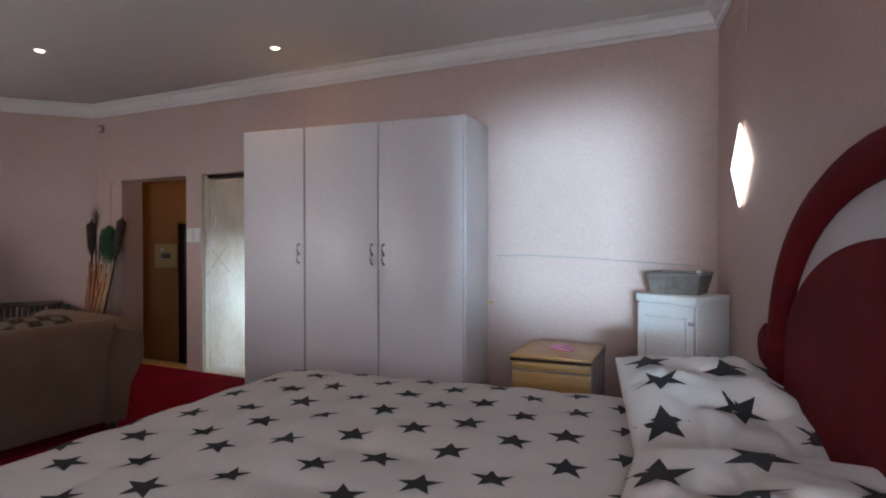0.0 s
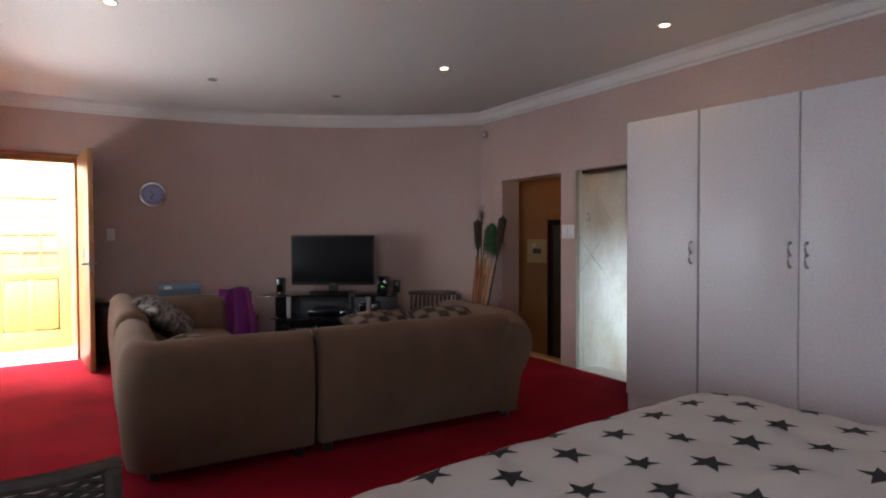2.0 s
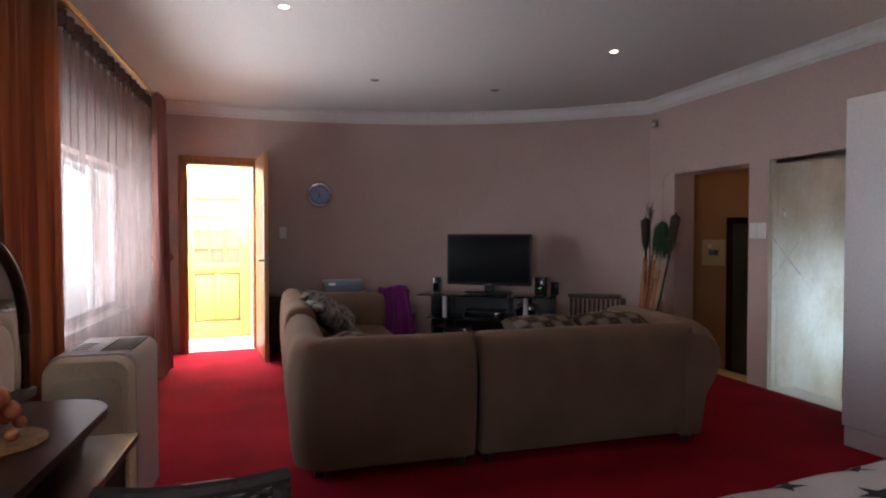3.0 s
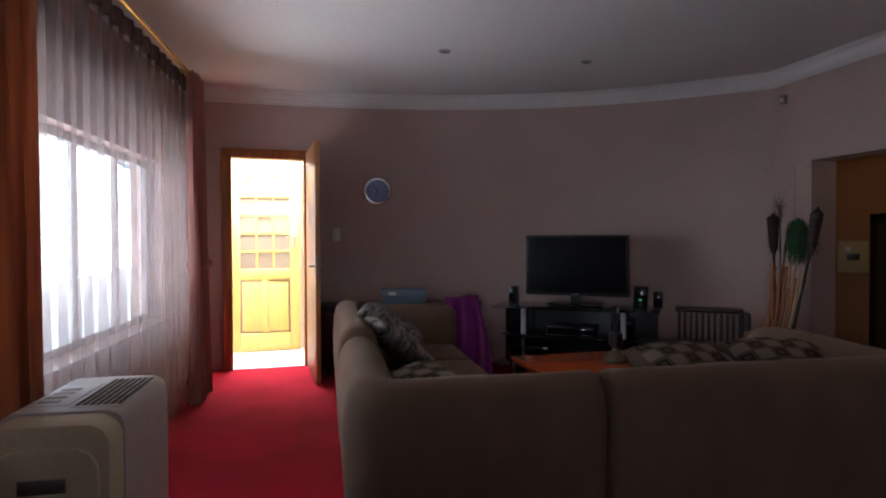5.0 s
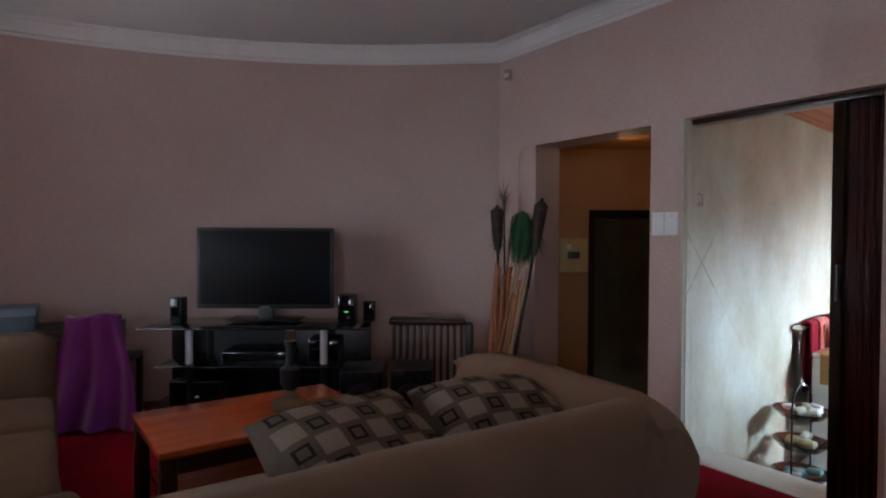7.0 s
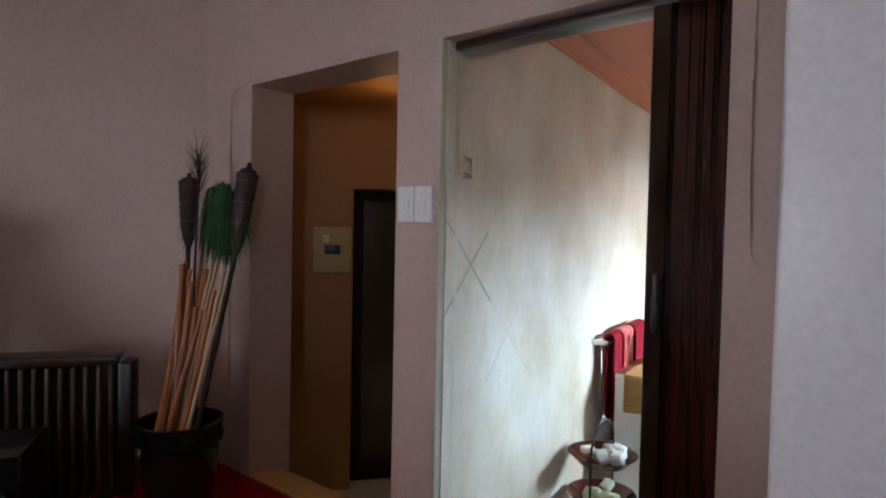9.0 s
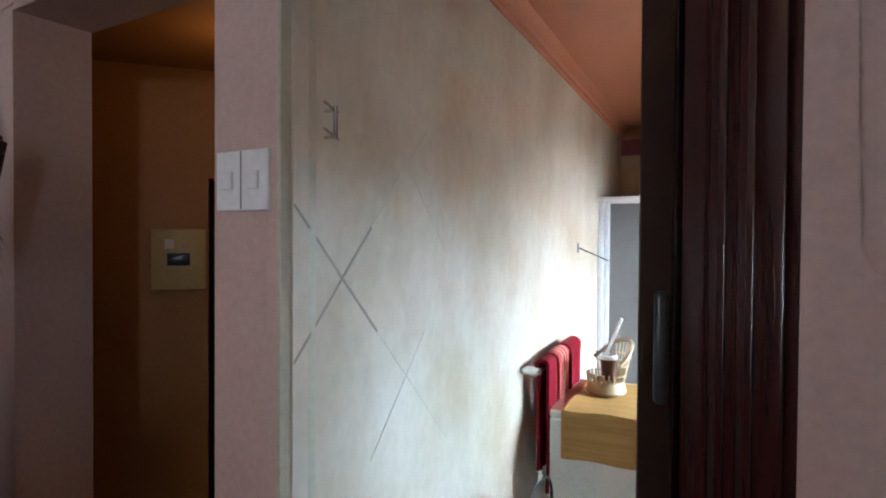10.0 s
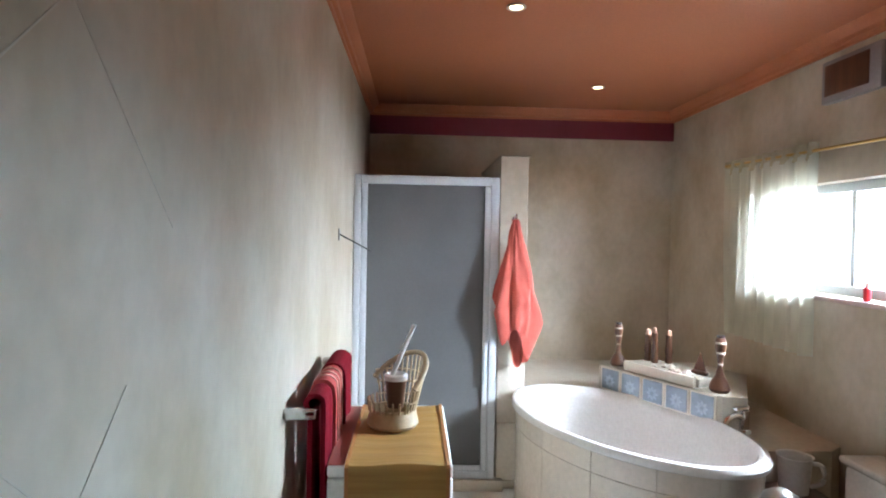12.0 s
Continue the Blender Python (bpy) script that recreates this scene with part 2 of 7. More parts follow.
def single(name, bm, material, label, category, m=Matrix(), group="", kind="", smooth=40):
    """A thing that is one mesh."""
    ob = part(name, bm, material, None, "", smooth)
    ob.matrix_world = m
    return tagged(ob, label, category, group, kind)


def again(ob, parent, m, name=None):
    """Another piece on the same mesh."""
    o = new(name or ob.name.split(".")[0], ob.data)
    o.parent = parent
    o.matrix_local = m
    return o


def box(lo, hi, bev=0.0, seg=2, bm=None):
    bm = bm or bmesh.new()
    c = [(a + b) / 2 for a, b in zip(lo, hi)]
    d = [abs(b - a) for a, b in zip(lo, hi)]
    g = bmesh.ops.create_cube(bm, size=1, matrix=Matrix.Translation(c) @ Matrix.Diagonal((*d, 1)))
    if bev:
        es = list({e for v in g["verts"] for e in v.link_edges})
        bmesh.ops.bevel(bm, geom=es, offset=min(bev, min(d) * 0.49), segments=seg, profile=0.5, affect="EDGES")
    return bm


def rod(a, b, r, n=10, r2=None, bm=None):
    bm = bm or bmesh.new()
    a, b = Vector(a), Vector(b)
    m = Matrix.Translation((a + b) / 2) @ (b - a).to_track_quat("Z", "Y").to_matrix().to_4x4()
    bmesh.ops.create_cone(bm, cap_ends=True, segments=n, radius1=r, radius2=r if r2 is None else r2, depth=(b - a).length, matrix=m)
    return bm


def lathe(profile, n=24, bm=None, m=Matrix()):
    """Spins (r, z) pairs round z."""
    bm = bm or bmesh.new()
    rings = []
    for r, z in profile:
        if r < 1e-5:
            rings.append([bm.verts.new(m @ Vector((0, 0, z)))])
        else:
            rings.append([bm.verts.new(m @ Vector((r * math.cos(2 * math.pi * i / n), r * math.sin(2 * math.pi * i / n), z))) for i in range(n)])
    for a, b in zip(rings, rings[1:]):
        for i in range(n):
            q = [a[i % len(a)], a[(i + 1) % len(a)], b[(i + 1) % len(b)], b[i % len(b)]]
            q = list(dict.fromkeys(q))
            if len(q) > 2:
                bm.faces.new(q)
    return bm


def sweep(points, r, n=8, bm=None, close=False):
    """A round bar along points."""
    bm = bm or bmesh.new()
    pts = [Vector(p) for p in points]
    rings = []
    for i, p in enumerate(pts):
        if close:
            d = pts[(i + 1) % len(pts)] - pts[i - 1]
        else:
            d = pts[min(i + 1, len(pts) - 1)] - pts[max(i - 1, 0)]
        q = d.to_track_quat("Z", "Y").to_matrix()
        rr = r[i] if isinstance(r, (list, tuple)) else r
        rings.append([bm.verts.new(p + q @ Vector((rr * math.cos(2 * math.pi * k / n), rr * math.sin(2 * math.pi * k / n), 0))) for k in range(n)])
    pairs = list(zip(rings, rings[1:])) + ([(rings[-1], rings[0])] if close else [])
    for a, b in pairs:
        for k in range(n):
            bm.faces.new((a[k], a[(k + 1) % n], b[(k + 1) % n], b[k]))
    if not close:
        bm.faces.new(rings[0][::-1])
        bm.faces.new(rings[-1])
    return bm


def sheet(fn, nu, nv, thick=0.0, bm=None):
    """A grid fn(u, v) over the unit square, with thickness against its normal."""
    bm = bm or bmesh.new()
    g = [[bm.verts.new(fn(i / nu, j / nv)) for j in range(nv + 1)] for i in range(nu + 1)]
    for i in range(nu):
        for j in range(nv):
            bm.faces.new((g[i][j], g[i + 1][j], g[i + 1][j + 1], g[i][j + 1]))
    if thick:
        bmesh.ops.recalc_face_normals(bm, faces=bm.faces)
        bmesh.ops.solidify(bm, geom=bm.faces[:], thickness=thick)
    return bm


def profile_run(path, prof, bm=None, close=False):
    """Runs a (sideways, up) profile along a level path; sideways is to the left of the way."""
    bm = bm or bmesh.new()
    pts = [Vector(p) for p in path]
    rings = []
    for i, p in enumerate(pts):
        a = (p - pts[i - 1]).normalized() if i else None
        b = (pts[i + 1] - p).normalized() if i + 1 < len(pts) else None
        a, b = a or b, b or a
        na, nb = Vector((-a.y, a.x, 0)), Vector((-b.y, b.x, 0))
        n = (na + nb).normalized()
        n = n / max(0.3, n.dot(na))
        rings.append([bm.verts.new(p + n * s + Vector((0, 0, u))) for s, u in prof])
    for a, b in zip(rings, rings[1:]):
        for k in range(len(prof)):
            bm.faces.new((a[k], b[k], b[(k + 1) % len(prof)], a[(k + 1) % len(prof)]))
    bm.faces.new(rings[0])
    bm.faces.new(rings[-1][::-1])
    return bm


def wall_run(p0, p1, z0, z1, thick, openings=()):
    """A straight wall from p0 to p1, its body to the left of the way, pierced by (u0, u1, z0, z1)."""
    bm = bmesh.new()
    p0, p1 = Vector((*p0, 0)), Vector((*p1, 0))
    d = (p1 - p0).normalized()
    n = Vector((-d.y, d.x, 0))
    L = (p1 - p0).length
    us = sorted({0, L, *[o[0] for o in openings], *[o[1] for o in openings]})
    zs = sorted({z0, z1, *[max(z0, o[2]) for o in openings], *[min(z1, o[3]) for o in openings]})
    solid = lambda i, k: 0 <= i < len(us) - 1 and 0 <= k < len(zs) - 1 and not any(o[0] - 1e-6 <= us[i] and us[i + 1] <= o[1] + 1e-6 and o[2] - 1e-6 <= zs[k] and zs[k + 1] <= o[3] + 1e-6 for o in openings)
    P = lambda u, s, z: p0 + d * u + n * s + Vector((0, 0, z))
    quad = lambda *q: bm.faces.new([bm.verts.new(v) for v in q])
    for i in range(len(us) - 1):
        for k in range(len(zs) - 1):
            if not solid(i, k):
                continue
            a, b, c, e = us[i], us[i + 1], zs[k], zs[k + 1]
            quad(P(a, 0, c), P(b, 0, c), P(b, 0, e), P(a, 0, e))
            quad(P(a, thick, c), P(a, thick, e), P(b, thick, e), P(b, thick, c))
            if not solid(i - 1, k): quad(P(a, 0, c), P(a, 0, e), P(a, thick, e), P(a, thick, c))
            if not solid(i + 1, k): quad(P(b, 0, c), P(b, thick, c), P(b, thick, e), P(b, 0, e))
            if not solid(i, k - 1): quad(P(a, 0, c), P(a, thick, c), P(b, thick, c), P(b, 0, c))
            if not solid(i, k + 1): quad(P(a, 0, e), P(b, 0, e), P(b, thick, e), P(a, thick, e))
    bmesh.ops.remove_doubles(bm, verts=bm.verts, dist=1e-5)
    return bm


def spline(ctrl, steps):
    """Catmull-Rom through a few points."""
    out = []
    c = [Vector(p) for p in ctrl]
    c = [c[0] * 2 - c[1]] + c + [c[-1] * 2 - c[-2]]
    for i in range(1, len(c) - 2):
        for k in range(steps):
            t = k / steps
            a, b, d, e = c[i - 1], c[i], c[i + 1], c[i + 2]
            out.append(0.5 * (2 * b + (d - a) * t + (2 * a - 5 * b + 4 * d - e) * t * t + (3 * b - 3 * d + e - a) * t ** 3))
    return out + [c[-2]]


# ---- the rooms ----
WY = lambda x: 4.934 - 0.108 * (x + 4.715)      # wall with the wardrobe, bathroom door and passage
VY = lambda x: 0.22 - 0.155 * (x + 8.36)        # window wall
HX = lambda y: -0.25 - 0.08 * (y - 4.4)         # headboard wall
WALL_W, WALL_V = math.atan(-0.108), math.atan(-0.155)
CORNER_WH = (-0.253, WY(-0.253))
CORNER_WT = (-6.25, WY(-6.25))
CORNER_TV = (-8.28, VY(-8.28))
CORNER_VH = (0.185, VY(0.185))
CURVE = spline([(*CORNER_TV, 0), (-8.235, 0.9, 0), (-8.18, 1.5, 0), (-8.07, 2.1, 0), (-7.86, 2.85, 0), (-7.53, 3.6, 0), (-7.0, 4.36, 0), (*CORNER_WT, 0)], 6)

# carpet follows the walls
bm = bmesh.new()
ring = [Vector((*CORNER_VH, 0)), Vector((*CORNER_WH, 0))] + [p.copy() for p in reversed(CURVE)]
bm.faces.new([bm.verts.new(p) for p in ring])
r = bmesh.ops.extrude_face_region(bm, geom=bm.faces[:])
bmesh.ops.translate(bm, verts=[v for v in r["geom"] if isinstance(v, bmesh.types.BMVert)], vec=(0, 0, -0.05))
single("floor", bm, CARPET, "dark red fitted carpet over the whole bedroom", "carpet", kind="structure", smooth=None)

bm = bmesh.new()
bm.faces.new([bm.verts.new((p.x, p.y, CEIL)) for p in ring])
r = bmesh.ops.extrude_face_region(bm, geom=bm.faces[:])
bmesh.ops.translate(bm, verts=[v for v in r["geom"] if isinstance(v, bmesh.types.BMVert)], vec=(0, 0, 0.12))
single("ceiling", bm, CEILING, "flat white painted plaster ceiling with downlights", "ceiling", kind="structure", smooth=None)

COR = [(0, 0), (0.012, 0), (0.014, 0.02), (0.03, 0.03), (0.034, 0.058), (0.055, 0.08), (0.06, 0.1), (0.09, 0.115), (0.095, 0.125), (0, 0.125)]
inner = [(*CORNER_VH, CEIL - 0.125), (*CORNER_WH, CEIL - 0.125)] + [(p.x, p.y, CEIL - 0.125) for p in reversed(CURVE)] + [(*CORNER_VH, CEIL - 0.125)]
single("trim", profile_run(inner, COR), CORNICE, "white moulded plaster cornice round the bedroom ceiling", "cornice", kind="structure")

# wall with the wardrobe: way from its left end to its right, body away from the room
a, b = Vector((*CORNER_WT, 0)), Vector((*CORNER_WH, 0))
dW = (b - a).normalized()
U = lambda x: (x - CORNER_WT[0]) / dW.x
TH = 0.24
single("wall_north", wall_run(CORNER_WT, (CORNER_WH[0] + 0.3, WY(CORNER_WH[0] + 0.3)), -0.6, CEIL, TH,
       [(U(-5.853), U(-4.905), -0.6, 1.885), (U(-4.725), U(-3.76), -0.02, 1.89)]), PINK, "pink plastered wall with two openings", "wall", kind="structure", smooth=None)
# headboard wall and window wall
single("wall_east", wall_run((CORNER_WH[0], CORNER_WH[1] - 0.001), (HX(-1.6), -1.6), -0.05, CEIL, 0.2), PINK, "pink plastered wall behind the bed", "wall", kind="structure", smooth=None)
dV = Vector((1, -0.155, 0)).normalized()
UV = lambda x: (CORNER_VH[0] + 0.25 - x) / dV.x
single("wall_south", wall_run((CORNER_VH[0] + 0.25, VY(CORNER_VH[0] + 0.25)), (-8.5, VY(-8.5)), -0.05, CEIL, 0.22,
       [(UV(-4.18), UV(-7.28), 0.64, 1.85), (UV(0.06), UV(-0.72), 0.95, 1.90)]), PINK, "pink plastered window wall", "wall", kind="structure", smooth=None)

# curved wall with the entrance door opening between y 0.50 and 1.27
DOOR_Y0, DOOR_Y1, DOOR_H = 0.50, 1.27, 2.085
bm = bmesh.new()
pts = [p for p in CURVE if not (DOOR_Y0 - 0.02 < p.y < DOOR_Y1 + 0.02)]
cx = lambda y: -8.28 + (y - CORNER_TV[1]) * 0.0675
left = [p for p in pts if p.y < DOOR_Y0] + [Vector((cx(DOOR_Y0), DOOR_Y0, 0))]
right = [Vector((cx(DOOR_Y1), DOOR_Y1, 0))] + [p for p in pts if p.y > DOOR_Y1]
SEC = lambda z0, z1: [(0, z0), (0, z1), (0.2, z1), (0.2, z0)]
profile_run(left, SEC(-0.05, CEIL), bm)
profile_run(right, SEC(-0.05, CEIL), bm)
profile_run([left[-1], right[0]], SEC(DOOR_H, CEIL), bm)
single("wall_west", bm, PINK, "curved pink plastered wall behind the television", "wall", kind="structure", smooth=25)

# bathroom and passage shell
BX0, BX1, BY1 = -4.68, -2.134, 9.68
single("floor_bathroom", box((-6.6, 5.0, BATH_FLOOR - 0.1), (-1.9, 9.9, BATH_FLOOR)), PORCHFLOOR, "pale tiled bathroom floor, one step down", "floor", kind="structure", smooth=None)
single("wall_bathroom_west", box((BX0 - 0.12, 5.11, BATH_FLOOR), (BX0, BY1, 2.4)), BATHWALL, "sponge-painted beige bathroom wall with incised diagonal lines", "wall", kind="structure", smooth=None)
single("wall_bathroom_north", box((BX0 - 0.12, BY1, BATH_FLOOR), (-1.9, BY1 + 0.15, 2.4)), BATHWALL, "sponge-painted beige bathroom end wall", "wall", kind="structure", smooth=None)
single("wall_bathroom_east", wall_run((BX1, BY1), (BX1, 4.70), BATH_FLOOR, 2.4, 0.2, [(BY1 - 8.32, BY1 - 7.10, 0.86, 1.45)]), BATHWALL, "sponge-painted beige bathroom window wall", "wall", kind="structure", smooth=None)
single("wall_bathroom_south", box((-3.76, 5.055, BATH_FLOOR), (-1.93, 5.10, 2.4)), BATHWALL, "sponge-painted beige wall beside the folding door", "wall", kind="structure", smooth=None)
single("ceiling_bathroom", box((BX0 - 0.12, 4.95, BATH_CEIL), (-1.9, 9.85, BATH_CEIL + 0.1)), BATHCEIL, "terracotta painted bathroom ceiling", "ceiling", kind="structure", smooth=None)
COR2 = [(0, 0), (0.012, 0), (0.014, 0.015), (0.03, 0.022), (0.034, 0.042), (0.07, 0.07), (0.075, 0.085), (0, 0.085)]
zc = BATH_CEIL - 0.085
single("trim_bathroom", profile_run([(BX1, 5.15, zc), (BX1, BY1, zc), (BX0, BY1, zc), (BX0, 5.15, zc)], COR2), BATHCEIL, "terracotta painted moulded bathroom cornice", "cornice", kind="structure")
single("trim_burgundy", box((BX0 + 0.001, BY1 - 0.02, 1.965), (BX1 - 0.001, BY1, zc - 0.001)), BURGUNDY, "burgundy painted band below the bathroom cornice", "trim", kind="structure")
on_w = lambda x: Matrix.Translation((x, WY(x), 0)) @ pose(0, 0, 0, 0, 0, math.degrees(WALL_W))
single("wall_bathroom_reveal", box((-4.735, 4.953, 0.004), (BX0 + 0.001, 5.112, 1.889)), BATHWALL, "sponge-painted beige door reveal", "wall", kind="structure", smooth=None)
single("pillar_edge", box((-4.73, 4.9335, 0.0), (-4.69, 4.9525, 1.8885)), PINK, "pink plastered pillar edge", "wall", kind="structure", smooth=None)
single("sill_bathroom", box((0.002, -0.004, -0.05), (0.953, 0.25, 0.004), 0.003), PORCHFLOOR, "white painted door sill under the folding door", "sill", on_w(-4.69), kind="structure")
single("wall_passage_west", wall_run((-5.856, 5.29), (-6.72, 5.56), -0.6, 2.05, 0.12), OCHRE, "ochre painted passage wall", "wall", kind="structure", smooth=None)
single("wall_passage_north", wall_run((-6.72, 5.47), (-5.30, 6.89), -0.6, 2.05, 0.2, [(0.863, 1.70, -0.6, 1.47)]), OCHRE, "ochre painted slanting passage wall with a door", "wall", kind="structure", smooth=None)
single("wall_passage_end", box((-5.6, 6.88, -0.6), (-4.8, 7.0, 2.05)), OCHRE, "ochre painted passage end wall", "wall", kind="structure", smooth=None)
single("ceiling_passage", box((-7.0, 5.2, 1.99), (-4.8, 7.2, 2.09)), OCHRE, "low ochre painted passage ceiling", "ceiling", kind="structure", smooth=None)
single("step_passage", box((0.002, 0.0, -0.04), (0.95, 0.16, 0.012), 0.004), PINE, "pine threshold strip at the passage opening", "threshold", on_w(-5.852), kind="structure")

# outside: ground, daylight panels, added sun-blocking eave, porch
single("ground", box((-60, -60, -0.7), (60, 60, -0.62)), PORCHFLOOR, "pale ground outside", "ground", kind="structure", smooth=None)
# emissive panels added to blow out the windows and light the rooms
BRIGHT = glow("glowing_daylight_panel", (0.86, 0.94, 1.0), 8.5)
single("backdrop", box((-60.0, -7.0, -0.6), (-3.2, -6.95, 6.0)), BRIGHT, "plain glowing panel standing in for daylight outside the bedroom windows", "backdrop", kind="structure")
single("backdrop_bath", box((0.2, 5.5, -0.6), (0.25, 15.0, 4.0)), BRIGHT, "plain glowing panel standing in for daylight outside the bathroom window", "backdrop", kind="structure")
# out-of-view overhang, there only to stop direct sun at the windows
single("eave", box((-8.2, -2.2, 2.70), (1.5, -0.1, 2.80)), PORCH, "unseen roof overhang added to keep sun out of the windows", "eave", kind="structure", smooth=None)
single("floor_porch", box((-10.6, -1.5, -0.12), (-8.29, 2.6, -0.012)), PORCHFLOOR, "sunlit pale tiled porch floor", "floor", kind="structure", smooth=None)
single("wall_porch", wall_run((-9.25, 2.6), (-9.25, -0.4), -0.05, 2.9, -0.15, [(2.6 - 0.48, 2.6 + 0.25, -0.05, 2.08)]), PORCH, "pale plastered porch wall", "wall", kind="structure", smooth=None)
single("wall_porch_north", box((-9.4, 1.62, -0.05), (-8.45, 1.76, 2.9)), PORCH, "pale plastered porch side wall", "wall", kind="structure", smooth=None)

# ---- fixtures of the bedroom ----


def downlight(x, y, z, lit):
    t = thing("downlight", ("lit" if lit else "unlit") + " round recessed ceiling downlight with a pale metal ring", "downlight", pose(x, y, z), "ceiling downlights")
    part("rim", lathe([(0.030, -0.002), (0.034, -0.006), (0.045, -0.005), (0.046, 0.0), (0.030, 0.0), (0.030, -0.002)], 20), CORNICE if lit else STEEL, t)
    part("bulb", lathe([(0, -0.003), (0.029, -0.003), (0.029, -0.001), (0, -0.001)], 16), LIT if lit else BLACK, t)


for x, y, lit in SPOTS:
    downlight(x, y, CEIL, lit)
for x, y in BATH_SPOTS:
    downlight(x, y, BATH_CEIL, 1)


def switch_plate(m, w, h, n, label):
    t = thing("light_switch", label, "light switch", m)
    part("plate", box((0, -0.012, -h), (w, 0, 0), 0.004), WHITE_SIDE, t)
    for i in range(n):
        c = w * (i + 0.5) / n
        part("rocker", box((c - 0.016, -0.019, -h / 2 - 0.02), (c + 0.016, -0.010, -h / 2 + 0.02), 0.003), WHITE_SIDE, t)
    if n > 1:
        part("joint", box((w / 2 - 0.0015, -0.0135, -h + 0.003), (w / 2 + 0.0015, -0.011, -0.003)), GREY_EDGE, t)


switch_plate(on_w(-4.885) @ Matrix.Translation((0, 0, 1.375)), 0.165, 0.132, 2, "white double light switch plate on the pink pillar")


def near_curve(y):
    """Place and turn of the curved wall's face at y; local -y points into the room."""
    for p, q in zip(CURVE, CURVE[1:]):
        if p.y <= y <= q.y:
            k = (y - p.y) / (q.y - p.y)
            d = q - p
            return Matrix.Translation(p + d * k) @ pose(0, 0, 0, 0, 0, math.degrees(math.atan2(d.y, d.x)))


switch_plate(near_curve(1.50) @ Matrix.Translation((0, 0, 1.36)), 0.075, 0.125, 1, "small white light switch on the curved pink wall")

switch_plate(Matrix.Translation((-8.19, 0.22 - 0.155 * 0.17, 1.735)) @ pose(0, 0, 0, 0, 0, math.degrees(WALL_V) + 180), 0.075, 0.125, 1, "small white light switch beside the entrance door")
t = thing("wall_clock", "round wall clock with a chrome rim and pale blue dial", "clock", near_curve(1.94) @ Matrix.Translation((0, 0, 1.735)) @ pose(0, 0, 0, 90, 0, 0))
part("rim", lathe([(0.098, 0.0), (0.14, 0.004), (0.146, 0.022), (0.131, 0.042), (0.112, 0.044), (0.102, 0.03), (0.098, 0.0)], 36), CHROME, t)
part("dial", lathe([(0, 0.024), (0.104, 0.024), (0.104, 0.02), (0, 0.02)], 36), surface("pale_blue_dial", (0.30, 0.36, 0.62), 0.4, None, 6, 0.3, 60, 0.0), t)
for a, ln, w in ((35, 0.072, 0.005), (160, 0.055, 0.008)):
    part("hand", box((-w / 2, -0.012, 0.026), (w / 2, ln, 0.029)), BLACK, t, m=pose(0, 0, 0, 0, 0, a))
mark = part("hour_mark", box((-0.003, 0.084, 0.0245), (0.003, 0.097, 0.026)), BLACK, t)
for i in range(1, 12):
    again(mark, t, pose(0, 0, 0, 0, 0, 30 * i))

SENSOR = surface("dusty_beige_plastic", (0.36, 0.26, 0.22), 0.5, None, 6, 0.3, 80, 0.02)
t = thing("alarm_sensor", "small dusty beige corner motion sensor below the cornice", "alarm sensor", pose(-6.10, 5.03, 2.43, 0, 0, 20) @ Matrix.Scale(0.7, 4))
part("housing", box((-0.035, -0.045, -0.055), (0.035, 0.03, 0.055), 0.014, 3), SENSOR, t)
part("lens", box((-0.024, -0.052, -0.035), (0.024, -0.040, 0.010), 0.008), GREYWHITE, t)

t = thing("keypad", "cream electrical control box with a dark display", "control box", pose(-6.20, 5.985, 1.076, 0, 0, 45))

part("plate", box((-0.12, -0.028, -0.145), (0.12, 0.0, 0.145), 0.006), surface("cream_box_plastic", (0.58, 0.43, 0.16), 0.4, None, 5, 0.3, 60, 0.02), t)
part("display", box((-0.05, -0.034, -0.03), (0.05, -0.026, 0.03), 0.003), BLACK, t)
part("label_strip", box((-0.06, -0.031, 0.05), (-0.02, -0.027, 0.095)), CREAM, t)

DARK_FRAME = surface("dark_matt_frame", (0.028, 0.012, 0.007), 0.7, None, 5, 0.5, 60, 0.05, spec=0.15)
# dark glazed door at the passage's end
t = thing("door_passage", "dark brown glazed door closing the passage", "door", pose(-6.22, 6.20, BATH_FLOOR, 0, 0, 45), kind="structure")
for lo, hi in (((0, 0, 0), (0.07, 0.02, 1.98)), ((0.72, 0, 0), (0.86, 0.02, 1.98)), ((0.07, 0, 1.90), (0.72, 0.02, 1.98)), ((0.07, 0, 0), (0.72, 0.02, 0.12))):
    part("frame", box((lo[0], -0.035, lo[2]), (hi[0], 0.008, hi[2]), 0.004), DARK_FRAME, t)
part("pane", box((0.07, -0.018, 0.12), (0.72, -0.006, 1.90)), surface("brown_obscure_glass", (0.045, 0.034, 0.018), 0.18, (0.08, 0.055, 0.02), 3.5, 0.9, 30, 0.1), t, "dark brown obscure glass")
part("handle", rod((0.66, -0.06, 0.98), (0.76, -0.06, 0.98), 0.010), STEEL, t)
# filler strip added behind the frame to block light leaking past the door
part("jamb", box((-0.12, 0.010, 0), (0.05, 0.06, 2.02), 0.004), OCHRE, t)

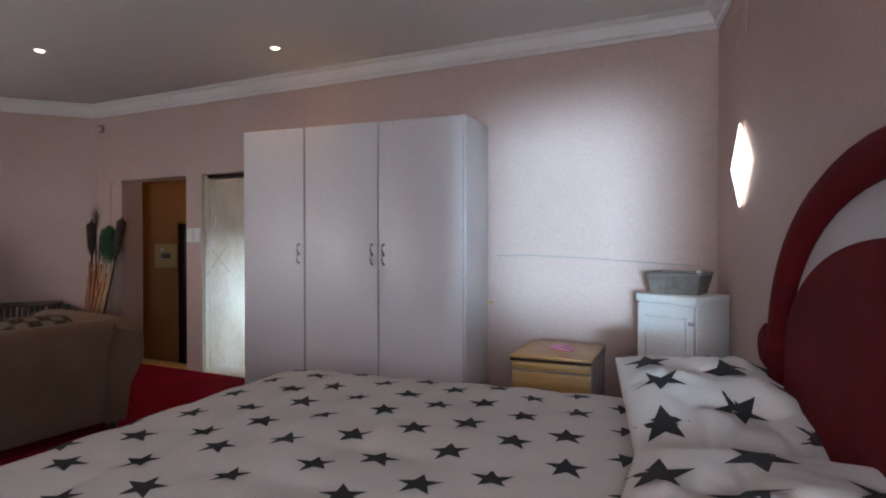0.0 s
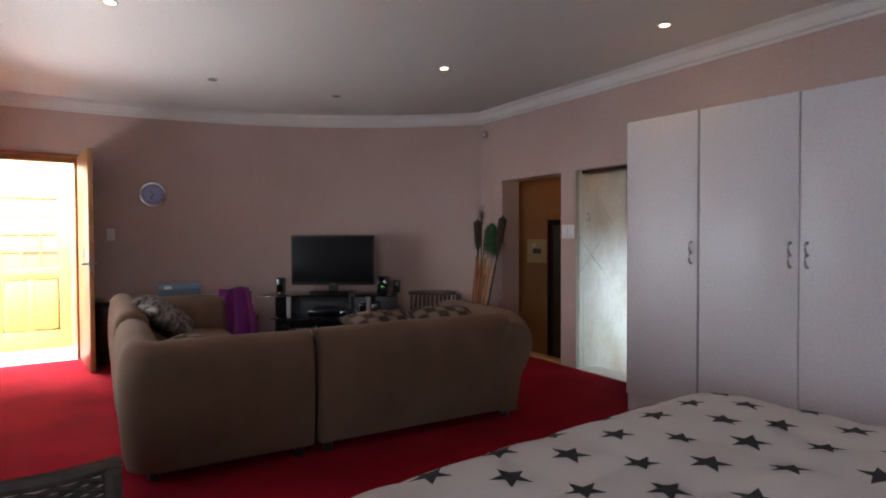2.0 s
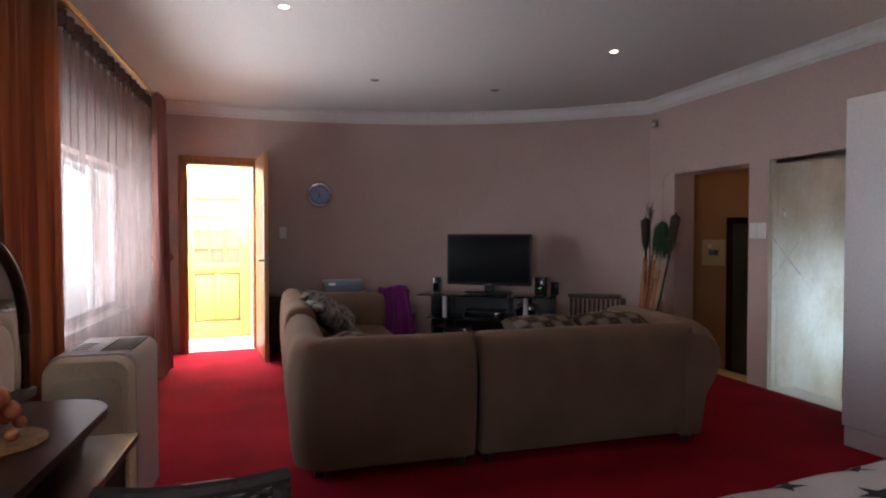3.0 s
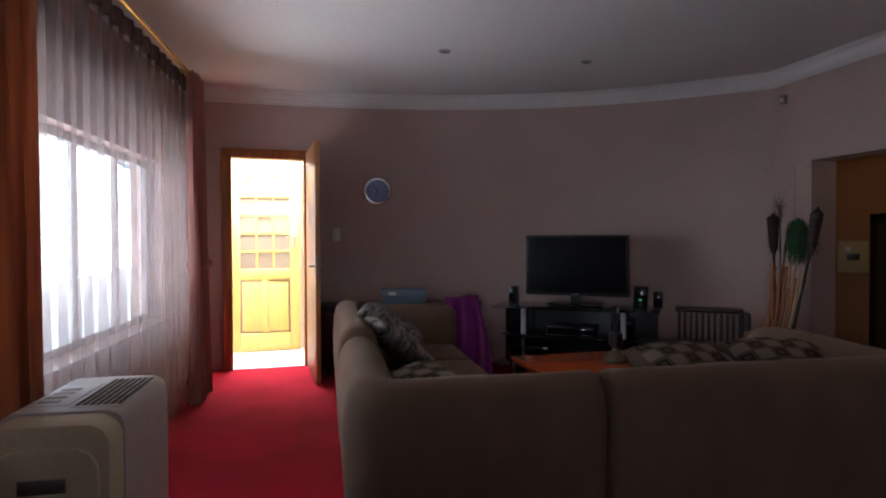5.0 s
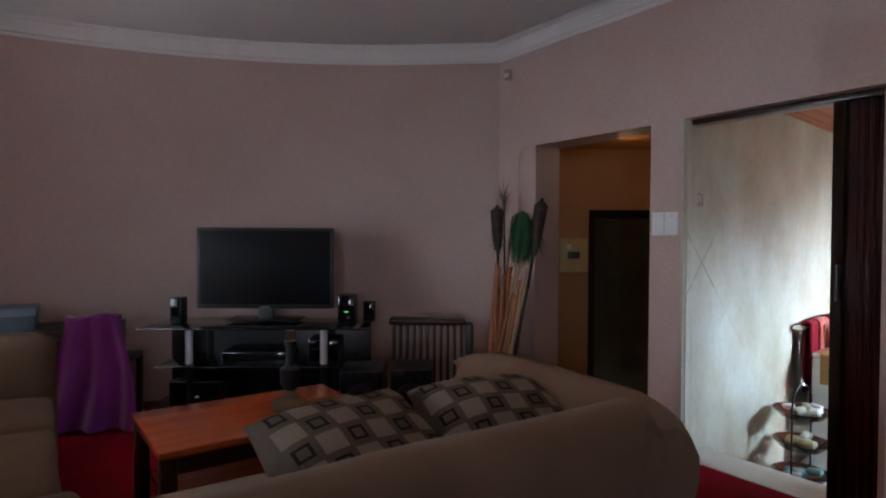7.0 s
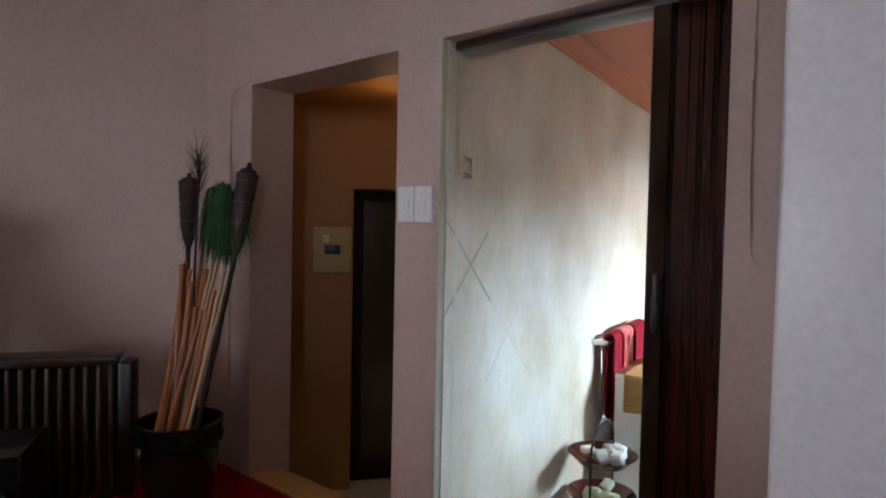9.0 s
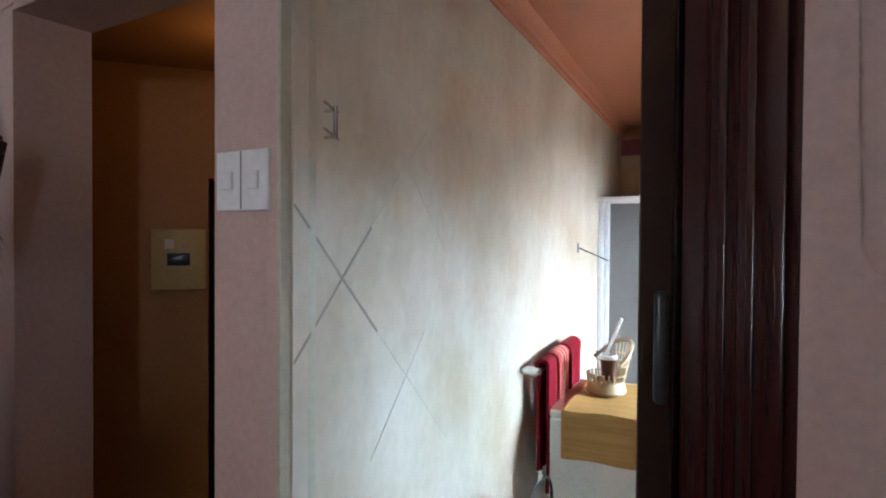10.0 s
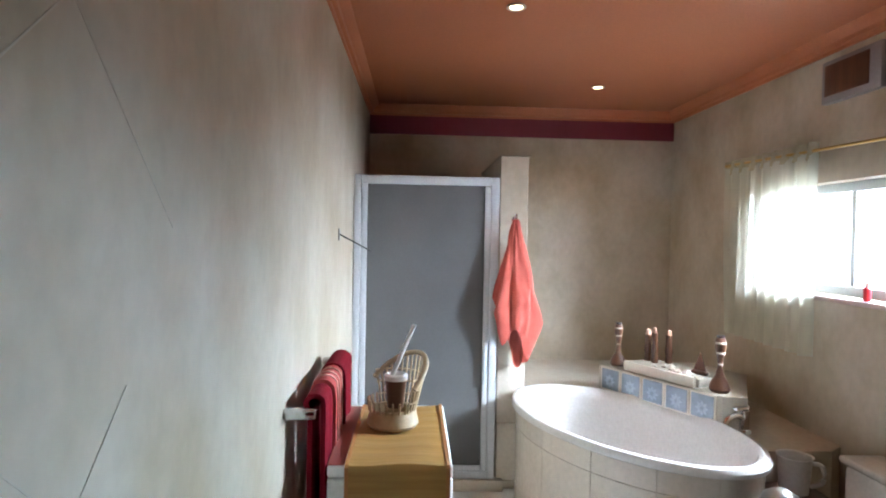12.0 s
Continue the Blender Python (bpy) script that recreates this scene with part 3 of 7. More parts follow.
# concertina door, folded against its jamb
t = thing("folding_door", "dark red-brown plastic concertina door, pushed open", "folding door", on_w(-3.925) @ Matrix.Translation((0, 0.10, 0)))
for i in range(4):
    x0 = 0.012 + i * 0.038
    for k in (0, 1):
        m = pose(x0 + k * 0.019, 0, 0.012, 0, 0, 62 if k == 0 else -62)
        part("slat", box((-0.004, -0.068, 0), (0.004, 0.068, 1.845), 0.0035), REDWOOD, t, m=m)
POST = pose(-0.045, -0.07, 0, 0, 0, 9)
part("lead_post", box((0, 0, 0.012), (0.05, 0.182, 1.855), 0.008), DARK_FRAME, t, m=POST)
for s, y, k, x in ((1, 0.180, 0.036, 0.012), (-1, 0.002, 0.026, 0.034)):
    y1 = y + s * k
    bm = box((x - 0.010, min(y1 - 0.010, y1 + 0.010), 0.945), (x + 0.010, max(y1 - 0.010, y1 + 0.010), 1.110), 0.008, 3)
    for z in (0.955, 1.100):
        box((x - 0.009, min(y, y1), z - 0.009), (x + 0.009, max(y, y1), z + 0.009), 0.006, 2, bm)
    part("handle", bm, BLACK, t, m=POST)
part("track", box((-0.76, -0.045, 1.858), (0.160, 0.045, 1.888), 0.004), DARKWOOD, t, "dark top track")
single("trim_bathroom_door", box((-0.012, -0.008, 0), (0.001, 0.10, 1.889), 0.002), surface("aged_cream_trim", (0.50, 0.45, 0.34), 0.5, None, 6, 0.5, 60, 0.03), "thin cream trim along the bathroom door jamb", "door trim", on_w(-4.688), kind="structure")

# entrance: frame, leaf, front door beyond
FX = cx(0.9)
t = thing("door_1", "varnished brown entrance door standing open into the room", "door", pose(FX, 0, 0), kind="structure")
for y0, y1, z0, z1 in ((DOOR_Y0, DOOR_Y0 + 0.05, 0, DOOR_H), (DOOR_Y1 - 0.05, DOOR_Y1, 0, DOOR_H), (DOOR_Y0 + 0.05, DOOR_Y1 - 0.05, DOOR_H - 0.05, DOOR_H)):
    part("frame", box((-0.12, y0, z0), (0.05, y1, z1), 0.006), DOORWOOD, t)
for y0, y1, z0, z1 in ((DOOR_Y0 - 0.045, DOOR_Y0 + 0.002, 0, DOOR_H + 0.04), (DOOR_Y1 - 0.002, DOOR_Y1 + 0.03, 0, DOOR_H + 0.04), (DOOR_Y0 + 0.002, DOOR_Y1 - 0.002, DOOR_H - 0.002, DOOR_H + 0.04)):
    part("architrave", box((0.012, y0, z0), (0.05, y1, z1), 0.006), DOORWOOD, t)
leaf = part("leaf", box((0.052, DOOR_Y1 - 0.03, 0.012), (0.86, DOOR_Y1 + 0.012, DOOR_H + 0.015), 0.004), LEAF, t, "flat varnished leaf, edge towards the room")
for s in (-1, 1):
    part("handle", sweep([(0.80, DOOR_Y1 - 0.009 + s * 0.022, 1.02), (0.80, DOOR_Y1 - 0.009 + s * 0.06, 1.02), (0.70, DOOR_Y1 - 0.009 + s * 0.06, 1.02)], 0.009), STEEL, leaf, "steel lever handle")
part("lock_plate", box((0.858, DOOR_Y1 - 0.02, 0.95), (0.862, DOOR_Y1 + 0.0, 1.12)), STEEL, leaf)
for z in (0.25, 1.0, 1.8):
    part("hinge", rod((0.052, DOOR_Y1 + 0.02, z), (0.052, DOOR_Y1 + 0.02, z + 0.1), 0.009), STEEL, t)

t = thing("front_door", "yellow pine front door with arched fan light, standing open", "door", pose(-9.16, 0.50, 0.0))
W_, H_ = 0.76, 2.05
for lo, hi in (((0, 0), (0.11, H_)), ((W_ - 0.11, 0), (W_, H_)), ((0.11, 0), (W_ - 0.11, 0.2)), ((0.11, 0.80), (W_ - 0.11, 0.92)), ((0.11, 1.72), (W_ - 0.11, 1.76))):
    part("rail", box((-0.02, lo[0], lo[1]), (0.022, hi[0], hi[1]), 0.005), YELLOWDOOR, t)
bm = bmesh.new()
cy, cz, R0 = W_ / 2, 1.76, W_ / 2 - 0.11
arc = [(cy - R0 * math.cos(math.pi * i / 16), cz + R0 * 0.86 * math.sin(math.pi * i / 16)) for i in range(17)]
for a, b in zip(arc, arc[1:]):
    vs = [bm.verts.new((x, y, z)) for x in (-0.02, 0.022) for y, z in ((a[0], a[1]), (b[0], b[1]), (b[0], H_), (a[0], H_))]
    bm.faces.new(vs[:4]); bm.faces.new(vs[4:][::-1]); bm.faces.new((vs[0], vs[1], vs[5], vs[4]))
part("arched_head", bm, YELLOWDOOR, t)
for ang in (45, 90, 135):
    part("fan_bar", box((-0.012, 0, -0.011), (0.014, R0 * (0.92 if ang != 90 else 0.86), 0.011)), YELLOWDOOR, t, m=Matrix.Translation((0, cy, cz)) @ pose(0, 0, 0, ang, 0, 0))
for k in (1, 2):
    part("glazing_bar", box((-0.012, 0.11 + 0.18 * k - 0.011, 0.92), (0.014, 0.11 + 0.18 * k + 0.011, 1.72)), YELLOWDOOR, t)
for k in (1, 2, 3):
    part("glazing_bar", box((-0.011, 0.11, 0.92 + 0.2 * k - 0.011), (0.013, W_ - 0.11, 0.92 + 0.2 * k + 0.011)), YELLOWDOOR, t)
PANE_B = glass("amber_pane", (0.20, 0.165, 0.12), 0.4, 0.1)
part("pane", box((-0.003, 0.10, 0.92), (0.003, W_ - 0.10, 2.04)), PANE_B, t, "patterned amber glass")
for y0 in (0.13, 0.40):
    part("panel", box((-0.008, y0, 0.22), (0.016, y0 + 0.23, 0.78), 0.01), YELLOWDOOR, t)
part("stile_mid", box((-0.02, 0.345, 0.2), (0.022, 0.415, 0.80), 0.004), YELLOWDOOR, t)
part("handle", sweep([(0.02, 0.70, 1.28), (0.07, 0.70, 1.28), (0.07, 0.60, 1.28)], 0.009), STEEL, t)
part("lock_plate", box((0.022, 0.685, 1.16), (0.027, 0.715, 1.36)), STEEL, t)
single("doormat", sheet(lambda u, v: Vector(((u - 0.5) * 0.5 * math.sqrt(max(0.0, 1 - (2 * v - 1) ** 2)), (v - 0.5) * 0.6, 0)), 10, 14, 0.012), surface("blue_mat", (0.10, 0.30, 0.38), 0.95, None, 9, 0.6, 200, 0.5), "oval blue-green doormat on the sunlit porch", "doormat", pose(-8.72, 0.72, -0.012))
t = thing("door_stop_box", "small dark box on the porch beside the front door", "box", pose(-9.05, 1.34, -0.012))
part("body", box((-0.06, -0.05, 0), (0.06, 0.05, 0.09), 0.01), BLACK, t)

# ---- windows and curtains ----


def window_unit(name, m, w, h, bars, label):
    t = thing(name, label, "window", m, kind="structure")
    for lo, hi in (((0, 0), (0.05, h)), ((w - 0.05, 0), (w, h)), ((0.05, 0), (w - 0.05, 0.05)), ((0.05, h - 0.05), (w - 0.05, h))):
        part("window_frame", box((lo[0], -0.02, lo[1]), (hi[0], 0.03, hi[1]), 0.005), ALU, t)
    for i in range(1, bars):
        part("mullion", box((w * i / bars - 0.018, -0.015, 0.05), (w * i / bars + 0.018, 0.025, h - 0.05), 0.004), ALU, t)
    for i in range(bars):
        p = part("pane", box((w * i / bars + 0.02, 0.0, 0.05), (w * (i + 1) / bars - 0.02, 0.005, h - 0.05)), GLASS, t)
        p.visible_shadow = False
    return t


on_v = lambda x, off=0.0: Matrix.Translation((x, VY(x), 0)) @ pose(0, 0, 0, 0, 0, math.degrees(WALL_V)) @ Matrix.Translation((0, off, 0))
window_unit("window_1", on_v(-7.28, -0.12) @ Matrix.Translation((0, 0, 0.64)), 3.137, 1.21, 5, "white framed bedroom window behind net curtains")
window_unit("window_2", on_v(-0.72, -0.12) @ Matrix.Translation((0, 0, 0.95)), 0.79, 0.95, 1, "white framed bedroom window beside the bed")
single("window_sill_1", box((-0.02, -0.02, -0.03), (3.15, 0.045, -0.002), 0.005), CORNICE, "white plaster window sill", "window sill", on_v(-7.28) @ Matrix.Translation((0, 0, 0.64)), kind="structure")

t = thing("curtain_rod", "brass curtain rod with brackets above the net curtain", "curtain rod", on_v(-7.12, 0.27) @ Matrix.Translation((0, 0, 2.50)))
part("pole", rod((0, 0, 0), (4.1, 0, 0), 0.016, 12), BRASS, t)
part("finial", lathe([(0, -0.05), (0.022, -0.035), (0.03, 0), (0.02, 0.03), (0.014, 0.04), (0, 0.042)], 16, m=pose(-0.03, 0, 0, 0, -90, 0)), DARKWOOD, t)
for x in (0.12, 2.1, 4.0):
    part("bracket", box((x - 0.012, -0.26, -0.02), (x + 0.012, 0.0, 0.012), 0.004), BRASS, t)


def drop(w, h, folds, depth, seed, pinch=None, flare=0.0):
    """A hanging cloth w wide in x from z 0 down to -h, gathered in folds; pinch: (z part, share of width kept, where)."""
    rnd = random.Random(seed)
    ph = [rnd.uniform(0, 6.28) for _ in range(4)]

    def f(u, v):
        a = 2 * math.pi * folds * (u + 0.02 * math.sin(5 * u + ph[0]))
        d = depth * (0.55 + 0.45 * v) * (math.sin(a + 0.5 * math.sin(3 * v + ph[1])) + 0.35 * math.sin(2.3 * a + ph[2] + v))
        x = u * w
        if pinch:
            pz, keep, at = pinch
            k = math.exp(-((v - pz) / 0.2) ** 2) if v < pz else math.exp(-((v - pz) / 0.45) ** 2)
            x = x + (at * w + (u - at) * w * keep - x) * k
        return Vector((x + flare * v * (u - 0.5), d, -h * v))
    return f


t = thing("net_curtain", "sheer brown net curtain with leaf pattern, hanging closed", "curtain", on_v(-7.14, 0.22) @ Matrix.Translation((0, 0, 2.49)))
part("cloth", sheet(drop(2.95, 2.45, 21, 0.035, 3), 260, 24), NET, t)
part("heading", sheet(drop(2.95, 0.10, 21, 0.02, 3), 200, 3, 0.004), surface("dark_heading_tape", (0.15, 0.095, 0.08), 0.85, None, 6, 0.4, 100, 0.1), t)
t = thing("drape", "dusty pink drape tied back at the window's edge", "curtain", on_v(-7.30, 0.30) @ Matrix.Translation((0, 0, 2.50)), "bedroom drapes")
part("cloth", sheet(drop(0.34, 2.46, 4.5, 0.045, 5, (0.58, 0.42, 0.35), 0.16), 70, 40, 0.004), PINKDRAPE, t)
part("tie_back", sweep([(0.12 + 0.10 * math.cos(a), 0.085 * math.sin(a), -1.43 - 0.03 * math.cos(a)) for a in [i * math.pi / 8 for i in range(16)]], 0.012, 8, close=True), PINKDRAPE, t)
t = thing("drape", "orange and brown striped drape beside the dressing table", "curtain", on_v(-4.72, 0.30) @ Matrix.Translation((0, 0, 2.50)), "bedroom drapes")
part("cloth", sheet(drop(0.85, 2.40, 8, 0.05, 8), 110, 20, 0.004), DRAPE, t)
part("heading", sheet(drop(0.85, 0.09, 8, 0.030, 8), 110, 3, 0.012), DRAPE, t)
for i in range(9):
    part("ring", sweep([(0.03 + 0.098 * i, 0.026 * math.cos(a), 0.012 + 0.026 * math.sin(a)) for a in [k * math.pi / 6 for k in range(12)]], 0.004, 6, close=True), BRASS, t)

# ---- wardrobe ----
t = thing("wardrobe", "white three-door wardrobe with a rounded side edge", "wardrobe", pose(-3.606, 4.176, 0, 0, 0, -1.75))
WW, WD, WH = 1.816, 0.535, 2.09
part("plinth", box((0.012, 0.012, 0), (WW - 0.02, WD, 0.115)), WHITE, t)
part("carcass", box((0, 0.022, 0.117), (WW, WD, WH), 0.004), WHITE, t)
edges = [0.0, 0.555, 1.168, WW - 0.012]
for i in range(3):
    d = part("door", box((edges[i] + 0.003, 0, 0.122), (edges[i + 1] - 0.003, 0.02, WH - 0.004), 0.006 if i < 2 else 0.014, 3), WHITE, t)
    hx = edges[i + 1] - 0.045 if i < 2 else edges[i] + 0.045
    for k, hz in enumerate((1.225, 1.155)):
        part("handle", sweep([(hx, -0.002, hz + 0.005), (hx, -0.026, hz - 0.006), (hx, -0.030, hz - 0.03), (hx, -0.026, hz - 0.054), (hx, -0.002, hz - 0.066)], [0.009, 0.0075, 0.0065, 0.0075, 0.009], 10), STEEL, d, "steel bow handle")
part("edge_strip", box((edges[1] - 0.004, -0.004, 0.122), (edges[1] + 0.012, 0.004, WH - 0.004), 0.003), GREY_EDGE, t, "grey strip between the doors")
part("hinge_pin", rod((WW + 0.0, 0.50, 0.80), (WW + 0.035, 0.50, 0.80), 0.012), BRASS, t, "brass side knob")

# ---- bed ----
BED = pose(-2.46, 1.10, 0, 0, 0, 0.0)
LX, LY = 2.20, 1.98


def bed_top(x, y):
    """Height of the quilt over bed coordinates."""
    ex, ey = min(x, 9), min(y, LY - y)
    r = 0.20
    z = 0.60
    for e in (ex, ey):
        if e < r:
            z -= r * 0.62 * (1 - math.sqrt(max(0.0, 1 - (1 - max(e, 0) / r) ** 2)))
    k = 0.010 * (abs(math.sin(math.pi * (x + 0.08) / 0.26)) ** 0.6 + 0.8 * abs(math.sin(math.pi * y / 0.30)) ** 0.6)
    z += k + 0.012 * noise.noise(Vector((x * 2.2, y * 2.2, 0.3))) + 0.006 * noise.noise(Vector((x * 7, y * 7, 1.3)))
    return z + 0.02 * math.exp(-((x - 1.1) ** 2 + (y - 1.0) ** 2) / 0.8)


def quilt(u, v):
    """Unit square to the quilt, its border hanging down the sides."""
    x, y = -0.10 + u * (LX - 0.16), -0.16 + v * (LY + 0.32)
    over = max(0.0, -x) + max(0.0, -y) + max(0.0, y - LY)
    wave = 0.012 * math.sin(9 * (x + y) + 3 * math.sin(2 * y))
    cxx = max(x, -0.02 + wave)
    cyy = min(max(y, -0.02 + wave), LY + 0.02 + wave)
    return Vector((cxx, cyy, bed_top(max(x, 0), min(max(y, 0), LY)) - over * 2.2))


t = thing("bed", "wide bed with red velvet upholstered base", "bed", BED)
part("base", box((0.03, 0.03, 0.06), (LX - 0.06, LY - 0.03, 0.32), 0.02), VELVET, t)
part("mattress", box((0.05, 0.05, 0.32), (LX - 0.05, LY - 0.05, 0.52), 0.05, 4), DUVET, t)
for x in (0.15, LX - 0.2):
    for y in (0.15, LY - 0.15):
        part("leg", rod((x, y, 0), (x, y, 0.06), 0.03), BLACK, t)


def star_piece(bm, fn, cx_, cy_, R, ang, lift=0.0025):
    """A five-pointed print laid on the surface fn(x, y)."""
    rim = []
    for i in range(10):
        a = ang + math.pi * i / 5
        r = R if i % 2 == 0 else R * 0.42
        rim.append((cx_ + r * math.cos(a), cy_ + r * math.sin(a)))
    c = bm.verts.new(fn(cx_, cy_) + Vector((0, 0, lift)))
    mid = [bm.verts.new(fn(cx_ + (x - cx_) * 0.5, cy_ + (y - cy_) * 0.5) + Vector((0, 0, lift))) for x, y in rim]
    out = [bm.verts.new(fn(x, y) + Vector((0, 0, lift))) for x, y in rim]
    for i in range(10):
        j = (i + 1) % 10
        bm.faces.new((c, mid[i], mid[j]))
        bm.faces.new((mid[i], out[i], out[j], mid[j]))


q = thing("quilt", "white quilt printed with black stars, spread over the bed", "quilt", BED)
part("cover", sheet(quilt, 110, 120), DUVET, q)
flat = lambda x, y: Vector((x, y, bed_top(x, y)))
rnd = random.Random(4)
for i in range(14):
    for j in range(-7, 9):
        x, y = 0.003 + 0.160 * i - 0.02 * j, -0.03 + 0.125 * i + 0.27 * j
        if 0.03 < x < LX - 0.30 and 0.05 < y < LY - 0.05:
            bm = bmesh.new()
            star_piece(bm, flat, x + rnd.uniform(-0.012, 0.012), y + rnd.uniform(-0.012, 0.012), 0.062 * rnd.uniform(0.93, 1.07), 0.62 + rnd.uniform(-0.2, 0.2))
            part("star", bm, STAR, q)


def pillow(m, sx, sy, sz, seed, label, stars=5, R=0.085):
    t = thing("pillow", label, "pillow", m, "bed pillows")
    rnd = random.Random(seed)
    o = rnd.uniform(0, 9)

    def top(x, y, s=1):
        a, b = 2 * x / sx, 2 * y / sy
        d = max(0.0, (1 - abs(a) ** 2.6)) * max(0.0, (1 - abs(b) ** 2.6))
        return Vector((x, y, sz / 2 + s * (sz / 2) * d ** 0.6 + 0.055 * d * noise.noise(Vector((x * 5 + o, y * 5, 0.2))) - 0.034 * d * (1 - abs(noise.noise(Vector((x * 3.2 + 1.5 * y + o, y * 5.5 - x, 7))))) ** 5 + 0.012 * d * noise.noise(Vector((x * 15 + o, y * 15, 5)))))
    bm = sheet(lambda u, v: top((u - 0.5) * sx, (v - 0.5) * sy), 72, 54)
    sheet(lambda u, v: top((u - 0.5) * sx, (v - 0.5) * sy, -0.9), 72, 54, bm=bm)
    bmesh.ops.remove_doubles(bm, verts=bm.verts, dist=0.002)
    part("case", bm, DUVET, t, smooth=80)
    for i in range(stars):
        for j in range(3):
            x, y = (i + 0.5 + 0.5 * (j % 2) - stars / 2) * 0.25 + rnd.uniform(-0.03, 0.03), (j - 1) * 0.21 + rnd.uniform(-0.03, 0.03)
            if abs(x) < sx / 2 - 0.05 and abs(y) < sy / 2 - 0.05:
                bm = bmesh.new()
                star_piece(bm, top, x, y, R, rnd.uniform(0, 1.26), 0.004)
                part("star", bm, STAR, t)


pillow(pose(-0.41, 2.58, 0.575, 4, -10, 98), 0.82, 0.62, 0.225, 2, "plump white pillow printed with black stars, against the headboard")
pillow(pose(-0.40, 1.60, 0.575, -3, -8, 84), 0.90, 0.58, 0.17, 7, "creased white pillow printed with black stars, against the headboard")

# headboard: velvet arch, satin band, velvet middle, scrolled ends
HB = Matrix.Translation((HX(1.90), 1.90, 0)) @ pose(0, 0, 0, 0, 0, 90 + math.degrees(math.atan(0.08)))
t = thing("headboard", "red velvet arched headboard with a pale satin band", "headboard", HB)


def arch(rx, rz, z0, y0, y1, n=28):
    """A half-oval slab between local y0 and y1."""
    bm = bmesh.new()
    rim = [(rx * math.cos(math.pi * i / n), z0 + rz * math.sin(math.pi * i / n)) for i in range(n + 1)]
    rim = [(rx, 0.15)] + rim + [(-rx, 0.15)]
    f, b = [bm.verts.new((x, y1, z)) for x, z in rim], [bm.verts.new((x, y0, z)) for x, z in rim]
    bm.faces.new(f)
    bm.faces.new(b[::-1])
    for i in range(len(rim)):
        j = (i + 1) % len(rim)
        bm.faces.new((f[i], b[i], b[j], f[j]))
    return bm


part("back_board", arch(0.92, 0.60, 0.87, 0.004, 0.035), VELVET, t)
part("satin_band", arch(0.85, 0.53, 0.87, 0.035, 0.050), SATIN, t, "pale satin band")
part("centre_pad", arch(0.79, 0.39, 0.87, 0.050, 0.085), VELVET, t)
roll = [(0.905 * math.cos(math.pi * i / 24), 0.055, 0.87 + 0.585 * math.sin(math.pi * i / 24)) for i in range(25)]
part("arch_roll", sweep([(0.905, 0.055, 0.2)] + roll + [(-0.905, 0.055, 0.2)], 0.056, 14), VELVET, t, "thick padded velvet roll")
for s in (-1, 1):
    part("wing", box((s * 0.96, 0.01, 0.2), (s * 1.14, 0.06, 0.80), 0.024, 3), VELVET, t)
    part("scroll", lathe([(0, -0.01), (0.066, -0.01), (0.086, 0.01), (0.086, 0.05), (0.06, 0.066), (0.03, 0.060), (0, 0.062)], 22, m=Matrix.Translation((s * 1.09, 0.02, 0.85)) @ pose(0, 0, 0, -90, 0, 0)), VELVET, t)

# lamp on the headboard wall
t = thing("wall_lamp", "lit square opal glass wall lamp hung as a diamond", "wall lamp", Matrix.Translation((HX(3.74), 3.74, 1.635)) @ pose(0, 0, 0, 0, 0, 90 + math.degrees(math.atan(0.08))))
part("back_plate", box((-0.09, 0.001, -0.09), (0.09, 0.010, 0.09), 0.003), WHITE_SIDE, t, m=pose(0, 0, 0, 0, 45, 0))
part("shade", box((-0.150, 0.011, -0.150), (0.150, 0.022, 0.150), 0.006, 3), LAMPGLASS, t, "glowing opal glass", m=pose(0, 0, 0, 0, 45, 0))
part("stud", rod((0, 0.012, 0), (0, 0.036, 0), 0.010), CHROME, t)
lamp("wall_lamp_bulb", "POINT", Matrix.Translation((HX(3.74) - 0.12, 3.74, 1.635)), 0.15, (1.0, 0.9, 0.8), radius=0.12)
t = thing("wall_vent", "small pink painted air vent high on the wall", "vent", Matrix.Translation((HX(3.77), 3.77, 2.36)) @ pose(0, 0, 0, 0, 0, 90 + math.degrees(math.atan(0.08))))
part("frame", box((-0.11, 0.0, -0.09), (0.11, 0.012, 0.09), 0.004), PINK, t)
for i in range(6):
    part("slat", box((-0.09, 0.012, -0.07 + i * 0.026), (0.09, 0.018, -0.055 + i * 0.026)), PINK, t)

# pine drawer unit
t = thing("drawer_unit", "small pine-veneer drawer unit with a dark top edge", "drawer unit", pose(-1.42, 3.86, 0, 0, 0, -3))
part("top", box((-0.005, -0.01, 0.562), (0.475, 0.55, 0.58), 0.004), PINE, t)
part("edge_band", box((-0.004, -0.008, 0.545), (0.474, 0.548, 0.561)), DARKWOOD, t)
part("carcass", box((0, 0.018, 0.03), (0.47, 0.54, 0.545), 0.003), GREY_EDGE, t)
for z0, z1 in ((0.495, 0.542), (0.315, 0.485), (0.05, 0.305)):
    dr = part("drawer", box((0.005, 0, z0), (0.465, 0.018, z1), 0.004), PINE, t)
    if z1 - z0 > 0.1:
        part("handle", sweep([(0.14, -0.002, z0 + 0.012), (0.20, -0.008, z0 + 0.02), (0.27, -0.008, z0 + 0.02), (0.33, -0.002, z0 + 0.012)], 0.007, 8), DARKWOOD, dr, "dark grip slot")
t = thing("handheld_gadget", "pink plastic folding gadget on the drawer unit", "gadget", pose(-1.15, 4.10, 0.58, 0, 0, -30))
PINKPL = surface("pink_plastic", (0.72, 0.30, 0.42), 0.35, None, 7, 0.3, 80, 0.02)
